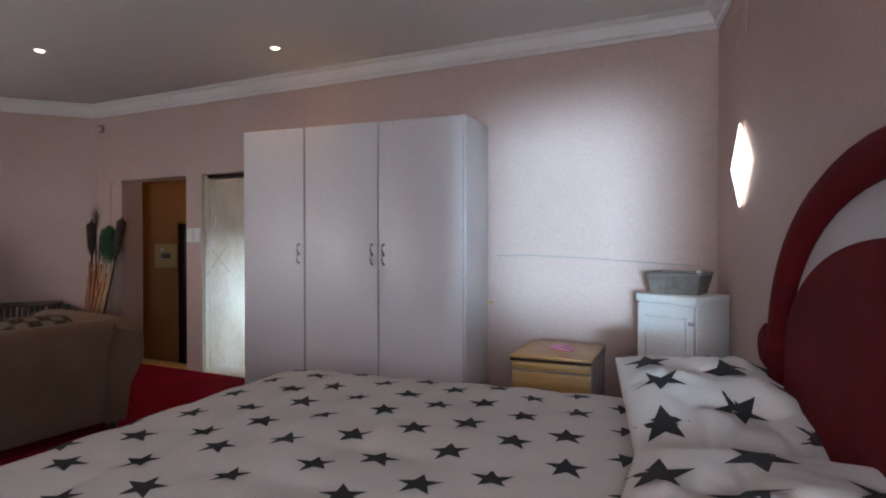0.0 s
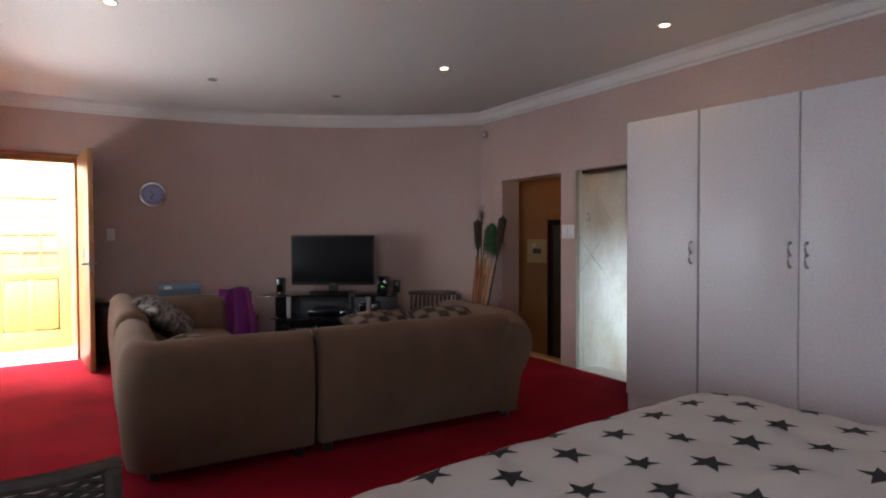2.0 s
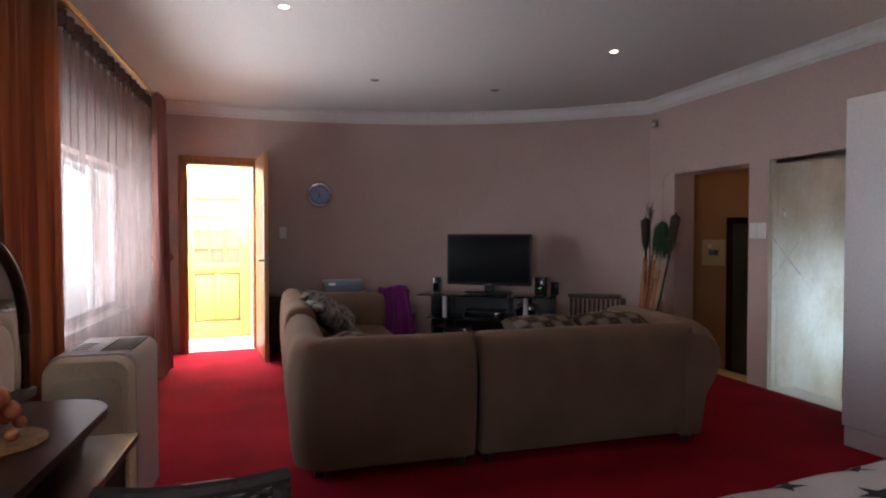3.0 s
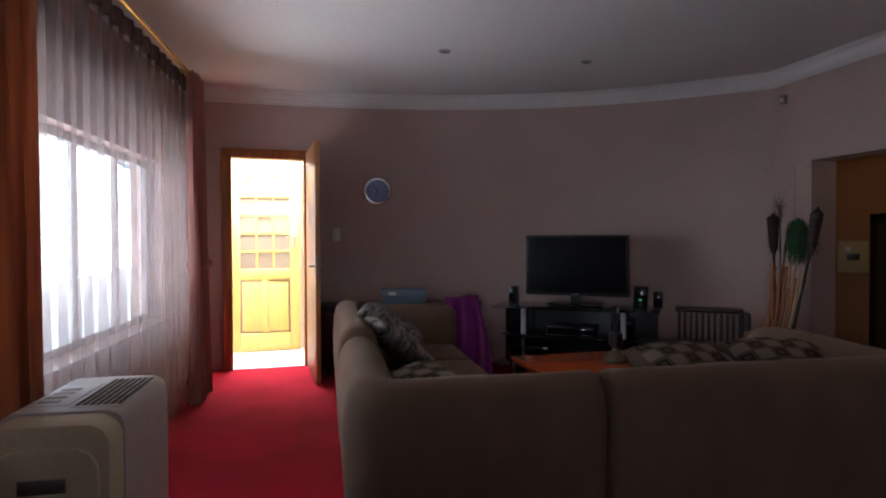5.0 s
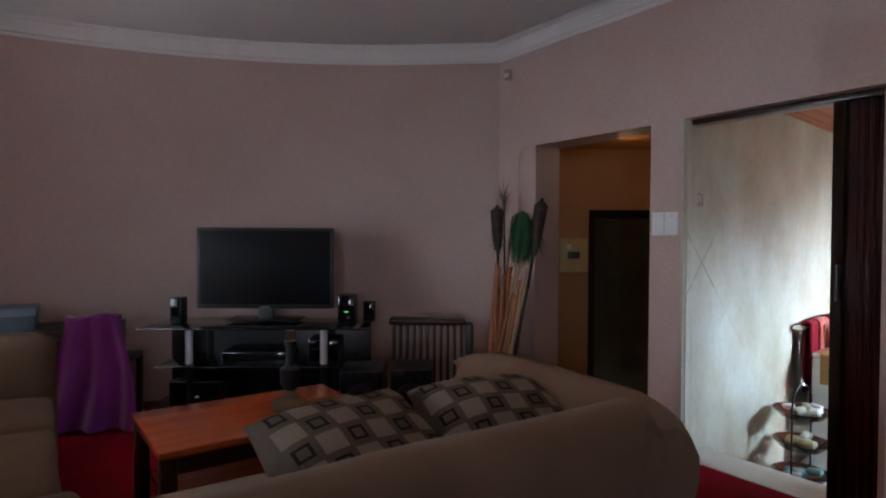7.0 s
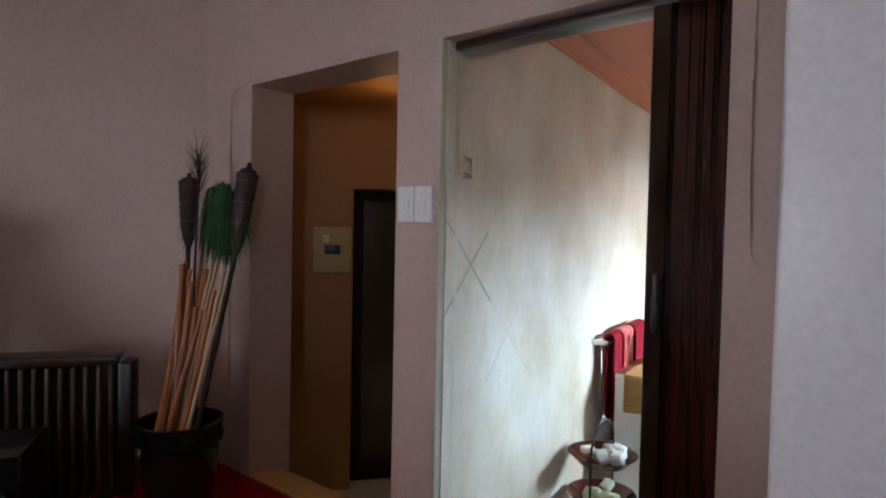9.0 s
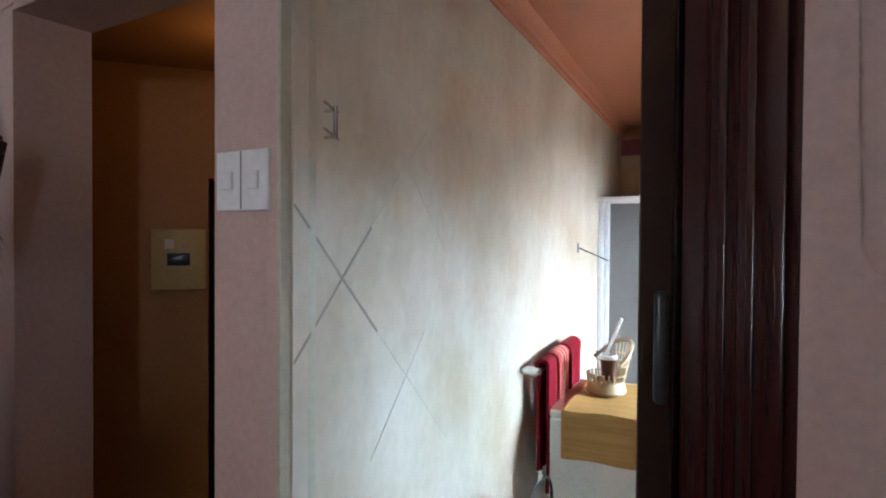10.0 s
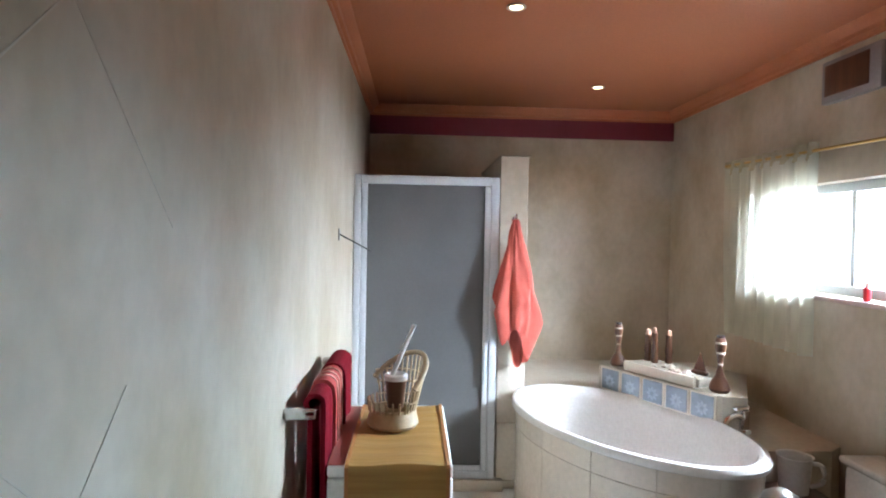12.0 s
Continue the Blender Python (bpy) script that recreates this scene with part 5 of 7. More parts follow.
STALK = wood("orange_bamboo", (0.40, 0.14, 0.045), (0.26, 0.08, 0.025), 0.4, along="z", per=0.25)
PALESTALK = wood("pale_reed", (0.46, 0.33, 0.21), (0.36, 0.24, 0.14), 0.6, along="z")
DARKHEAD = surface("dark_seed_head", (0.045, 0.022, 0.016), 0.85, (0.02, 0.012, 0.01), 20, 0.8, 90, 0.6)
PLUME = surface("green_plume", (0.030, 0.11, 0.035), 0.9, (0.015, 0.045, 0.02), 12, 0.8, 120, 0.4)
rnd = random.Random(11)


def cane(foot_at, tip, r, material):
    """A slightly bent stalk with raised nodes."""
    a, b = Vector(foot_at), Vector(tip)
    side = Vector((rnd.uniform(-1, 1), rnd.uniform(-1, 1), 0)) * 0.012
    pts, radii = [], []
    for i in range(17):
        k = i / 16
        pts.append(tuple(a.lerp(b, k) + side * math.sin(math.pi * k)))
        radii.append(r * (1.0 - 0.25 * k) * (1.18 if i % 4 == 0 else 1.0))
    part("stalk", sweep(pts, radii, 8), material, t)


for i in range(13):
    k = i / 12
    tip = (-0.20 + 0.24 * k + rnd.uniform(-0.02, 0.02), 0.15 + rnd.uniform(-0.05, 0.05), 0.98 - 0.10 * k + rnd.uniform(-0.10, 0.08))
    cane((-0.09 + 0.10 * k, -0.02 + rnd.uniform(-0.05, 0.05), 0.31), tip, rnd.uniform(0.012, 0.018), STALK)
for tip in ((0.07, 0.16, 1.02), (0.10, 0.20, 1.10), (0.01, 0.19, 1.12), (-0.05, 0.20, 1.10), (-0.13, 0.21, 1.20)):
    cane((tip[0] * 0.3, 0.0, 0.31), tip, 0.010, PALESTALK if tip[0] > -0.06 else STALK)
# two bamboo torches and a dark reed
for foot_at, neck, tip in (((-0.08, 0.03, 0.31), (-0.205, 0.17, 1.12), (-0.245, 0.20, 1.44)), ((0.05, 0.03, 0.31), (0.105, 0.19, 1.10), (0.150, 0.22, 1.47))):
    cane(foot_at, neck, 0.013, DARKHEAD)
    a, b = Vector(neck), Vector(tip)
    d = (b - a)
    head = [(0.0, 0.014), (0.12, 0.026), (0.3, 0.036), (0.75, 0.044), (0.93, 0.047), (0.94, 0.036), (0.97, 0.034), (1.0, 0.012), (1.06, 0.008)]
    part("torch_head", sweep([tuple(a + d * k) for k, _ in head], [r_ for _, r_ in head], 14), DARKHEAD, t, "dark woven torch head")
    for k in (0.35, 0.6, 0.85):
        part("torch_band", sweep([tuple(a + d * (k - 0.012)), tuple(a + d * (k + 0.012))], 0.034 + 0.014 * k, 14), DARKWOOD, t)
cane((-0.02, 0.05, 0.31), (-0.185, 0.21, 1.52), 0.007, DARKHEAD)
bm = bmesh.new()
for i in range(620):
    a, r = rnd.uniform(0, 6.28), rnd.uniform(0.0, 0.075)
    p = Vector((0.0 + r * math.cos(a), 0.20 + r * math.sin(a), rnd.uniform(1.30, 1.42) - r * 0.5))
    d = Vector((math.cos(a) * rnd.uniform(0.0, 0.06), math.sin(a) * rnd.uniform(0.0, 0.06), -rnd.uniform(0.14, 0.30)))
    s = Vector((-math.sin(a), math.cos(a), 0)) * 0.004
    vs = [bm.verts.new(q_) for q_ in (p - s, p + s, p + d * 0.6 + s + Vector((0, 0, 0.02)), p + d, p + d * 0.6 - s + Vector((0, 0, 0.02)))]
    bm.faces.new(vs)
part("plume", bm, PLUME, t, "green dyed grass plume", smooth=None)
for x0, y0, z0, n, name in ((-0.185, 0.21, 1.46, 70, "fine_grass"), (-0.225, 0.19, 1.30, 60, "fine_grass"), (0.13, 0.21, 1.28, 60, "fine_grass")):
    bm = bmesh.new()
    up = 1 if z0 > 1.4 else -1
    for i in range(n):
        a = rnd.uniform(0, 6.28)
        p = Vector((x0, y0, z0 + rnd.uniform(-0.10, 0.08)))
        d = Vector((math.cos(a) * 0.075, math.sin(a) * 0.06, up * rnd.uniform(0.04, 0.16)))
        s = Vector((-math.sin(a), math.cos(a), 0)) * 0.0025
        bm.faces.new([bm.verts.new(q_) for q_ in (p - s, p + s, p + d * 0.6 + s, p + d)])
    part(name, bm, DARKHEAD if up > 0 else PLUME, t, smooth=None)

# dark chest by the door, box on it, chair with a throw
CH = pose(-7.80, 1.90, 0, 0, 0, 79)
t = thing("chest", "dark stained low wooden chest against the curved wall", "chest", CH)
part("body", box((-0.58, -0.24, 0.05), (0.62, 0.20, 0.60), 0.006), DARKWOOD, t)
part("top", box((-0.60, -0.26, 0.60), (0.64, 0.21, 0.63), 0.008), DARKWOOD, t)
for i in range(3):
    d = part("drawer", box((-0.56 + 0.395 * i, -0.256, 0.32), (-0.18 + 0.395 * i, -0.238, 0.57), 0.005), DARKWOOD, t)
    part("handle", lathe([(0, 0), (0.015, 0), (0.018, 0.012), (0.008, 0.02), (0, 0.022)], 12, m=pose(-0.37 + 0.395 * i, -0.256, 0.45, 90, 0, 0)), BRASS, d)
for x in (-0.55, 0.58):
    for y in (-0.2, 0.16):
        part("leg", box((x - 0.03, y - 0.03, 0), (x + 0.03, y + 0.03, 0.05)), DARKWOOD, t)
t = thing("storage_box", "blue-grey cardboard storage box with a lid on the chest", "box", CH @ Matrix.Translation((0.22, -0.05, 0.63)))
part("body", box((-0.20, -0.14, 0), (0.20, 0.14, 0.11), 0.004), BLUEGREY, t)
part("lid", box((-0.21, -0.15, 0.095), (0.21, 0.15, 0.145), 0.005), surface("pale_blue_card", (0.20, 0.26, 0.31), 0.6, None, 5, 0.4, 70, 0.05), t)
part("label", box((-0.15, -0.152, 0.10), (-0.08, -0.1495, 0.13)), WHITE_SIDE, t)

CHAIR = pose(-7.44, 2.65, 0, 0, 0, 240)
t = thing("side_chair", "dark wooden chair with its back to the room, under a throw", "chair", CHAIR)
part("seat", box((-0.17, -0.20, 0.40), (0.17, 0.18, 0.44), 0.012), DARKWOOD, t)
for z in (0.50, 0.62):
    part("back_rail", box((-0.15, 0.165, z), (0.15, 0.185, z + 0.06), 0.006), DARKWOOD, t)
for x in (-0.15, 0.15):
    part("leg", box((x - 0.018, -0.20, 0), (x + 0.018, -0.164, 0.40)), DARKWOOD, t)
    part("leg", box((x - 0.018, 0.160, 0), (x + 0.018, 0.190, 0.70), 0.005), DARKWOOD, t)


def throw(u, v):
    """From the seat side over the chair's back and down to the floor in deep folds."""
    s = v * 1.02
    if s < 0.26:
        y, z = 0.140, 0.46 + s
    elif s < 0.34:
        a = math.pi * (s - 0.26) / 0.08
        y, z = 0.175 - 0.035 * math.cos(a), 0.715 + 0.020 * math.sin(a)
    else:
        y, z = 0.212 + 0.10 * (s - 0.34), 0.715 - (s - 0.34)
    k = max(0.0, s - 0.34) / 0.68
    w = 0.15 + 0.14 * k
    fold = (0.010 + 0.035 * k) * math.sin(17 * u + 1.2 * math.sin(3 * v))
    return Vector(((u - 0.5) * 2 * w + 0.012 * math.sin(7 * v), y + (fold if s > 0.34 else 0.0), z + 0.014 * math.sin(6 * u) * (1 - k)))


t = thing("throw_blanket", "purple fleece throw hanging over the chair's back", "throw", CHAIR)
part("cloth", sheet(throw, 60, 50, 0.008), PURPLE, t)

# ---- dressing corner by the window ----
t = thing("air_cooler", "cream and grey portable air cooler with a slatted top vent", "air cooler", pose(-4.12, -0.01, 0, 0, 0, 82))
AW, AD, AH = 0.34, 0.52, 0.765


def arched_slab(w, h, r, y0, y1, z0, inset=0.0, bev=0.0):
    """An upright slab with rounded top corners between y0 and y1, its rim rounded towards y0."""
    bm = bmesh.new()
    rings = []
    for y, i in ((y1, inset), (y0 + bev, inset), (y0 + bev * 0.3, inset + bev * 0.3), (y0, inset + bev)):
        rr = max(0.01, r - i)
        top = h - i
        rim = [(i, z0), (i, top - rr)] + [(i + rr - rr * math.cos(a), top - rr + rr * math.sin(a)) for a in [k * math.pi / 12 for k in range(1, 7)]]
        rim += [(w - x, z) for x, z in reversed(rim)]
        rings.append([bm.verts.new((x, y, z)) for x, z in rim])
    for a, b in zip(rings, rings[1:]):
        for k in range(len(a)):
            j = (k + 1) % len(a)
            bm.faces.new((a[k], a[j], b[j], b[k]))
    bm.faces.new(rings[0])
    bm.faces.new(rings[-1][::-1])
    return bm


part("shell", arched_slab(AW, AH, 0.055, 0.075, AD, 0.05), GREYWHITE, t)
part("front", arched_slab(AW, AH - 0.004, 0.075, -0.02, 0.075, 0.05, 0.004, 0.03), CREAM, t, "cream front panel")
part("recess_panel", arched_slab(AW - 0.07, AH - 0.075, 0.07, -0.032, -0.012, 0.12, 0.0, 0.008), CREAM, t, m=pose(0.035, 0, 0))
part("grip_slot", box((0.105, -0.037, 0.568), (0.225, -0.030, 0.612), 0.003), STEEL, t, "grey grip slot")
part("grip_lip", box((0.100, -0.046, 0.548), (0.230, -0.028, 0.572), 0.006), CREAM, t)
part("vent_frame", box((0.178, 0.11, AH - 0.004), (AW - 0.025, AD - 0.05, AH + 0.003), 0.003), GREYWHITE, t)
for i in range(7):
    part("vent_slat", box((0.186 + 0.019 * i, 0.125, AH - 0.002), (0.199 + 0.019 * i, AD - 0.06, AH + 0.0055), 0.002), SOFA_DARK, t)
part("control_panel", box((0.045, 0.14, AH - 0.003), (0.165, 0.40, AH + 0.003), 0.003), ALU, t)
for i in range(4):
    part("button", box((0.065, 0.17 + 0.05 * i, AH + 0.002), (0.125, 0.195 + 0.05 * i, AH + 0.005), 0.002), GREY_EDGE, t)
for x in (0.05, AW - 0.05):
    for y in (0.05, AD - 0.05):
        part("castor", lathe([(0, 0), (0.022, 0), (0.026, 0.03), (0.022, 0.05), (0, 0.05)], 12, m=pose(x, y, 0)), BLACK, t)

DT = on_v(-3.62, 0.42)
t = thing("dressing_table", "dark polished dressing table with a rounded end", "dressing table", DT)


def rounded_top(z0, z1, w, d, r, bm=None):
    bm = bm or bmesh.new()
    out = [(w, 0), (w, d - r)] + [(w - r + r * math.cos(a), d - r + r * math.sin(a)) for a in [i * math.pi / 16 for i in range(1, 9)]] + [(r - r * math.sin(a), d - r + r * math.cos(a)) for a in [i * math.pi / 16 for i in range(0, 8)]] + [(0, d - r), (0, 0)]
    lo, hi = [bm.verts.new((x, y, z0)) for x, y in out], [bm.verts.new((x, y, z1)) for x, y in out]
    bm.faces.new(lo[::-1]); bm.faces.new(hi)
    for i in range(len(out)):
        j = (i + 1) % len(out)
        bm.faces.new((lo[i], lo[j], hi[j], hi[i]))
    return bm


part("tabletop", rounded_top(0.715, 0.74, 1.25, 0.44, 0.15), DARKWOOD, t)
part("apron", rounded_top(0.665, 0.715, 1.21, 0.38, 0.13), DARKWOOD, t, m=pose(0.02, 0, 0))
part("lower_leaf", box((0.14, 0.05, 0.636), (1.20, 0.53, 0.66), 0.006), DARKWOOD, t)
part("end_panel", box((0.17, 0.31, 0.0), (0.195, 0.50, 0.635), 0.005), DARKWOOD, t)
for x in (0.06, 0.84):
    part("pedestal", box((x, 0.02, 0.0), (x + 0.33, 0.30, 0.60), 0.008), DARKWOOD, t)
    for k in range(3):
        dr = part("drawer", box((x + 0.02, 0.30, 0.06 + 0.18 * k), (x + 0.31, 0.315, 0.22 + 0.18 * k), 0.005), DARKWOOD, t)
        part("handle", rod((x + 0.13, 0.33, 0.15 + 0.18 * k), (x + 0.23, 0.33, 0.15 + 0.18 * k), 0.008, 8), BRASS, dr)
t = thing("dressing_mirror", "arched dressing mirror in a dark wooden frame", "mirror", DT @ Matrix.Translation((-0.07, 0.14, 0.74)))


def arch_path(w, h, n=20):
    return [(0, 0, 0)] + [(w / 2 - w / 2 * math.cos(math.pi * i / n), 0, h - w / 2 + w / 2 * math.sin(math.pi * i / n)) for i in range(n + 1)] + [(w, 0, 0)]


MW, MH = 0.62, 0.52
bm = bmesh.new()
f = [bm.verts.new((x, 0.004, z)) for x, y, z in arch_path(MW, MH)]
bm.faces.new(f)
part("glass", bm, MIRROR, t, "silvered mirror glass", smooth=None)
bm = bmesh.new()
f = [bm.verts.new((x, y, z)) for y in (-0.02, 0.0) for x, _, z in arch_path(MW, MH)]
n_ = len(f) // 2
bm.faces.new(f[:n_]); bm.faces.new(f[n_:][::-1])
part("back_board", bm, DARKWOOD, t, smooth=None)
part("frame", sweep(arch_path(MW, MH), 0.022, 10), DARKWOOD, t)
part("rail", box((-0.02, -0.02, -0.0), (MW + 0.02, 0.03, 0.03), 0.005), DARKWOOD, t)
t = thing("beaded_ornament", "amber glass bead ornament on a gold lace mat", "ornament", DT @ Matrix.Translation((0.42, 0.24, 0.74)))
part("mat", lathe([(0, 0), (0.13, 0), (0.135, 0.004), (0.12, 0.008), (0, 0.008)], 28), surface("gold_lace", (0.42, 0.22, 0.06), 0.6, (0.20, 0.09, 0.03), 40, 0.9, 160, 0.4), t)
AMBER = surface("amber_glass", (0.62, 0.20, 0.08), 0.12, (0.45, 0.12, 0.05), 14, 0.6, 60, 0.02)
rnd = random.Random(5)
bm = bmesh.new()
bmesh.ops.create_icosphere(bm, subdivisions=2, radius=0.021)
bead = part("bead", bm, AMBER, t, m=pose(0, 0, 0.14))
for i in range(34):
    a, h = rnd.uniform(0, 6.28), rnd.uniform(0, 1)
    r = 0.085 * (1 - 0.75 * h)
    again(bead, t, Matrix.Translation((r * math.cos(a), r * math.sin(a), 0.024 + 0.11 * h)) @ Matrix.Scale(rnd.uniform(0.75, 1.25), 4))

# wicker chair pulled up to the table
WICKER = surface("dark_grey_wicker", (0.055, 0.045, 0.038), 0.7, (0.025, 0.02, 0.017), 40, 0.8, 120, 0.5)
t = thing("wicker_chair", "dark woven wicker chair with a star-print cushion", "chair", pose(-2.98, 0.58, 0, 0, 0, -97))
for x in (-0.20, 0.20):
    part("leg", rod((x, -0.20, 0), (x, -0.20, 0.42), 0.020), WICKER, t)
    part("leg", sweep([(x, 0.20, 0), (x, 0.20, 0.42), (x * 0.98, 0.24, 0.675)], 0.020, 8), WICKER, t)
part("seat", box((-0.23, -0.23, 0.40), (0.23, 0.22, 0.43), 0.01), WICKER, t)
for j in range(13):
    z = 0.50 + 0.0128 * j
    part("woven_cane", sweep([(x, 0.215 + 0.12 * (z - 0.46) + (0.009 if (i + j) % 2 else -0.009) - 0.05 * (x / 0.2) ** 2, z) for i, x in enumerate([-0.20 + 0.0333 * k for k in range(13)])], 0.0072, 5), WICKER, t)
part("top_rail", sweep([(x, 0.245 - 0.05 * (x / 0.2) ** 2, 0.675 + 0.01 * math.cos(4 * x)) for x in [-0.21 + 0.035 * k for k in range(13)]], 0.020, 8), WICKER, t)
part("bottom_rail", sweep([(x, 0.225 - 0.05 * (x / 0.2) ** 2, 0.49) for x in [-0.21 + 0.07 * k for k in range(7)]], 0.014, 8), WICKER, t)
pc = thing("seat_cushion", "white star-print cushion on the wicker chair", "cushion", pose(-2.98, 0.58, 0.43, 0, 0, -97))
part("cover", cushion_bm((-0.20, -0.20, 0), (0.20, 0.17, 0.10), 0.045, 0.05, 4), DUVET, pc)
for x, y in ((-0.10, -0.08), (0.08, 0.04), (0.10, -0.12), (-0.08, 0.09)):
    bm = bmesh.new()
    star_piece(bm, lambda a, b: Vector((a, b, 0.102 + 0.05 * (1 - (a / 0.2) ** 2) * (1 - ((b + 0.015) / 0.185) ** 2))), x, y, 0.055, 0.4, 0.006)
    part("star", bm, STAR, pc)

# ---- bathroom ----
# incised diagonal lines on the bathroom wall, fainter and thinner farther in
wall = bpy.data.objects["wall_bathroom_west"]
GROOVE = surface("incised_groove", (0.30, 0.265, 0.215), 0.7, None, 9, 0.5, 60, 0.1)
FAINT_GROOVE = surface("faint_groove", (0.56, 0.505, 0.42), 0.6, (0.50, 0.44, 0.35), 5, 0.9, 60, 0.1)
z0, z1 = BATH_FLOOR + 0.02, BATH_CEIL - 0.1
for slope, first, y0, y1, ink, wide in ((-0.93, 5.865, 4.956, 5.30, GROOVE, 0.0034), (0.95, -3.794, 4.956, 5.27, GROOVE, 0.0034), (-0.93, 5.865, 5.30, 5.75, FAINT_GROOVE, 0.0012), (0.95, -3.794, 5.27, 5.60, FAINT_GROOVE, 0.0012)):
    for k in ((0,) if ink is GROOVE else (-1, 0, 1)):
        c = first + 0.615 * k
        ends = []
        for y in (y0, y1):
            z = c + slope * y
            if z0 <= z <= z1:
                ends.append((y, z))
        for z in (z0, z1):
            y = (z - c) / slope
            if y0 < y < y1:
                ends.append((y, z))
        if len(ends) == 2:
            (ya, za), (yb, zb) = sorted(ends)
            n = Vector((0, -(zb - za), yb - ya)).normalized() * wide
            bm = bmesh.new()
            vs = [bm.verts.new((BX0 + x, y + s * n.y, z + s * n.z)) for x in (-0.002, (0.0017 if ink is GROOVE else 0.0009) + (0.0004 if slope > 0 else 0)) for s, y, z in ((-1, ya, za), (1, ya, za), (1, yb, zb), (-1, yb, zb))]
            for q_ in ((4, 5, 6, 7), (0, 1, 5, 4), (1, 2, 6, 5), (2, 3, 7, 6), (3, 0, 4, 7)):
                bm.faces.new([vs[i] for i in q_])
            part("groove", bm, ink, wall, smooth=None)

# shower
t = thing("shower_enclosure", "shower with white aluminium frame and frosted grey panel", "shower", pose(BX0, 8.55, -0.43))
SW, SH = 0.925, 1.94
part("post", box((0.003, -0.025, 0), (0.045, 0.02, SH), 0.005), ALU, t)
part("post", box((0.048, -0.018, 0), (0.085, 0.02, SH - 0.004), 0.005), ALU, t)
part("post", box((SW - 0.05, -0.025, 0), (SW, 0.02, SH), 0.005), ALU, t)
part("post", box((SW - 0.088, -0.018, 0.05), (SW - 0.053, 0.02, SH - 0.06), 0.005), ALU, t)
part("top_rail", box((0.048, -0.022, SH - 0.055), (SW - 0.05, 0.02, SH), 0.005), ALU, t)
part("bottom_rail", box((0.086, -0.022, 0), (SW - 0.05, 0.02, 0.05), 0.005), ALU, t)
part("inner_rail", box((0.086, -0.016, 0.055), (SW - 0.09, 0.016, 0.085), 0.004), ALU, t)
part("panel", box((0.086, -0.004, 0.085), (SW - 0.09, 0.003, SH - 0.055)), FROST, t, "frosted grey glass panel")
part("handle", box((SW - 0.085, -0.04, 0.62), (SW - 0.068, -0.018, 0.88), 0.005), ALU, t)
single("shower_kerb", box((BX0 + 0.002, 8.50, BATH_FLOOR), (-3.70, 8.70, -0.431), 0.004), TILE, "cream tiled shower kerb", "kerb", kind="structure")

pt = single("wall_partition", box((-3.745, 8.56, BATH_FLOOR), (-3.565, BY1 - 0.002, 1.65), 0.004), BATHWALL, "sponge-painted beige half-height partition beside the shower", "wall", kind="structure", smooth=None)
for k in range(3):
    z = 0.30 - 0.375 * k
    part("tile", box((-3.744, 8.548, max(BATH_FLOOR, z - 0.37)), (-3.566, 8.5585, z), 0.003), TILE, pt)
part("cap", box((-3.75, 8.55, 1.652), (-3.555, BY1 - 0.003, 1.66), 0.002), GROUT, pt)

# coral towel on its hook
t = thing("hanging_towel", "coral pink bath towel hanging from a chrome hook", "towel", pose(-3.655, 8.50, 1.245))


def hung(u, v):
    """A towel gathered at its hook, falling in narrow folds to uneven ends."""
    a = 2 * math.pi * u
    w = 0.014 + 0.125 * min(1.0, v * 1.35) ** 0.85 * (1 - 0.55 * max(0.0, v - 0.74) / 0.26)
    low = 0.74 + 0.24 * max(0.0, math.sin(a + 0.9)) ** 2 - 0.06 * math.sin(3 * a)
    f = 1 + (0.20 * math.sin(5 * a + 2.5 * v) + 0.10 * math.sin(9 * a - 4 * v)) * min(1, 2.2 * v)
    crease = 0.010 * noise.noise(Vector((3 * math.cos(a), 3 * math.sin(a), 7 * v)))
    return Vector(((w * f + crease) * math.cos(a) + 0.012 * math.sin(3 * v), (0.42 * w * f + crease) * math.sin(a) - 0.03, -low * v - 0.015 * math.cos(4 * a) * v))


part("cloth", sheet(hung, 96, 44), surface("coral_terry", (0.60, 0.13, 0.10), 0.95, (0.44, 0.075, 0.06), 8, 0.6, 260, 0.6, sheen=0.1, spec=0.08), t)
part("hook", sweep([(0, 0.045, 0.0), (0, -0.01, 0.0), (0, -0.03, 0.012), (0, -0.035, 0.035)], 0.008, 8), CHROME, t)
part("rose", lathe([(0, 0), (0.02, 0), (0.018, 0.01), (0, 0.012)], 14, m=pose(0, 0.046, 0.0, 90, 0, 0)), CHROME, t)

# oval bath in its tiled plinth
BC, BD = Vector((-3.15, 7.91, 0)), math.degrees(math.atan2(-0.89, 0.455))
BM = Matrix.Translation(BC) @ pose(0, 0, 0, 0, 0, BD)
t = thing("bathtub", "oval white acrylic bath set in a tiled plinth", "bathtub", BM)
A_, B_ = 0.79, 0.455


def oval(k, z, n=56):
    return [Vector((A_ * k * math.cos(2 * math.pi * i / n), (B_ - A_ * (1 - k) * 0.55 if k > 0.5 else B_ * k) * math.sin(2 * math.pi * i / n), z)) for i in range(n)]


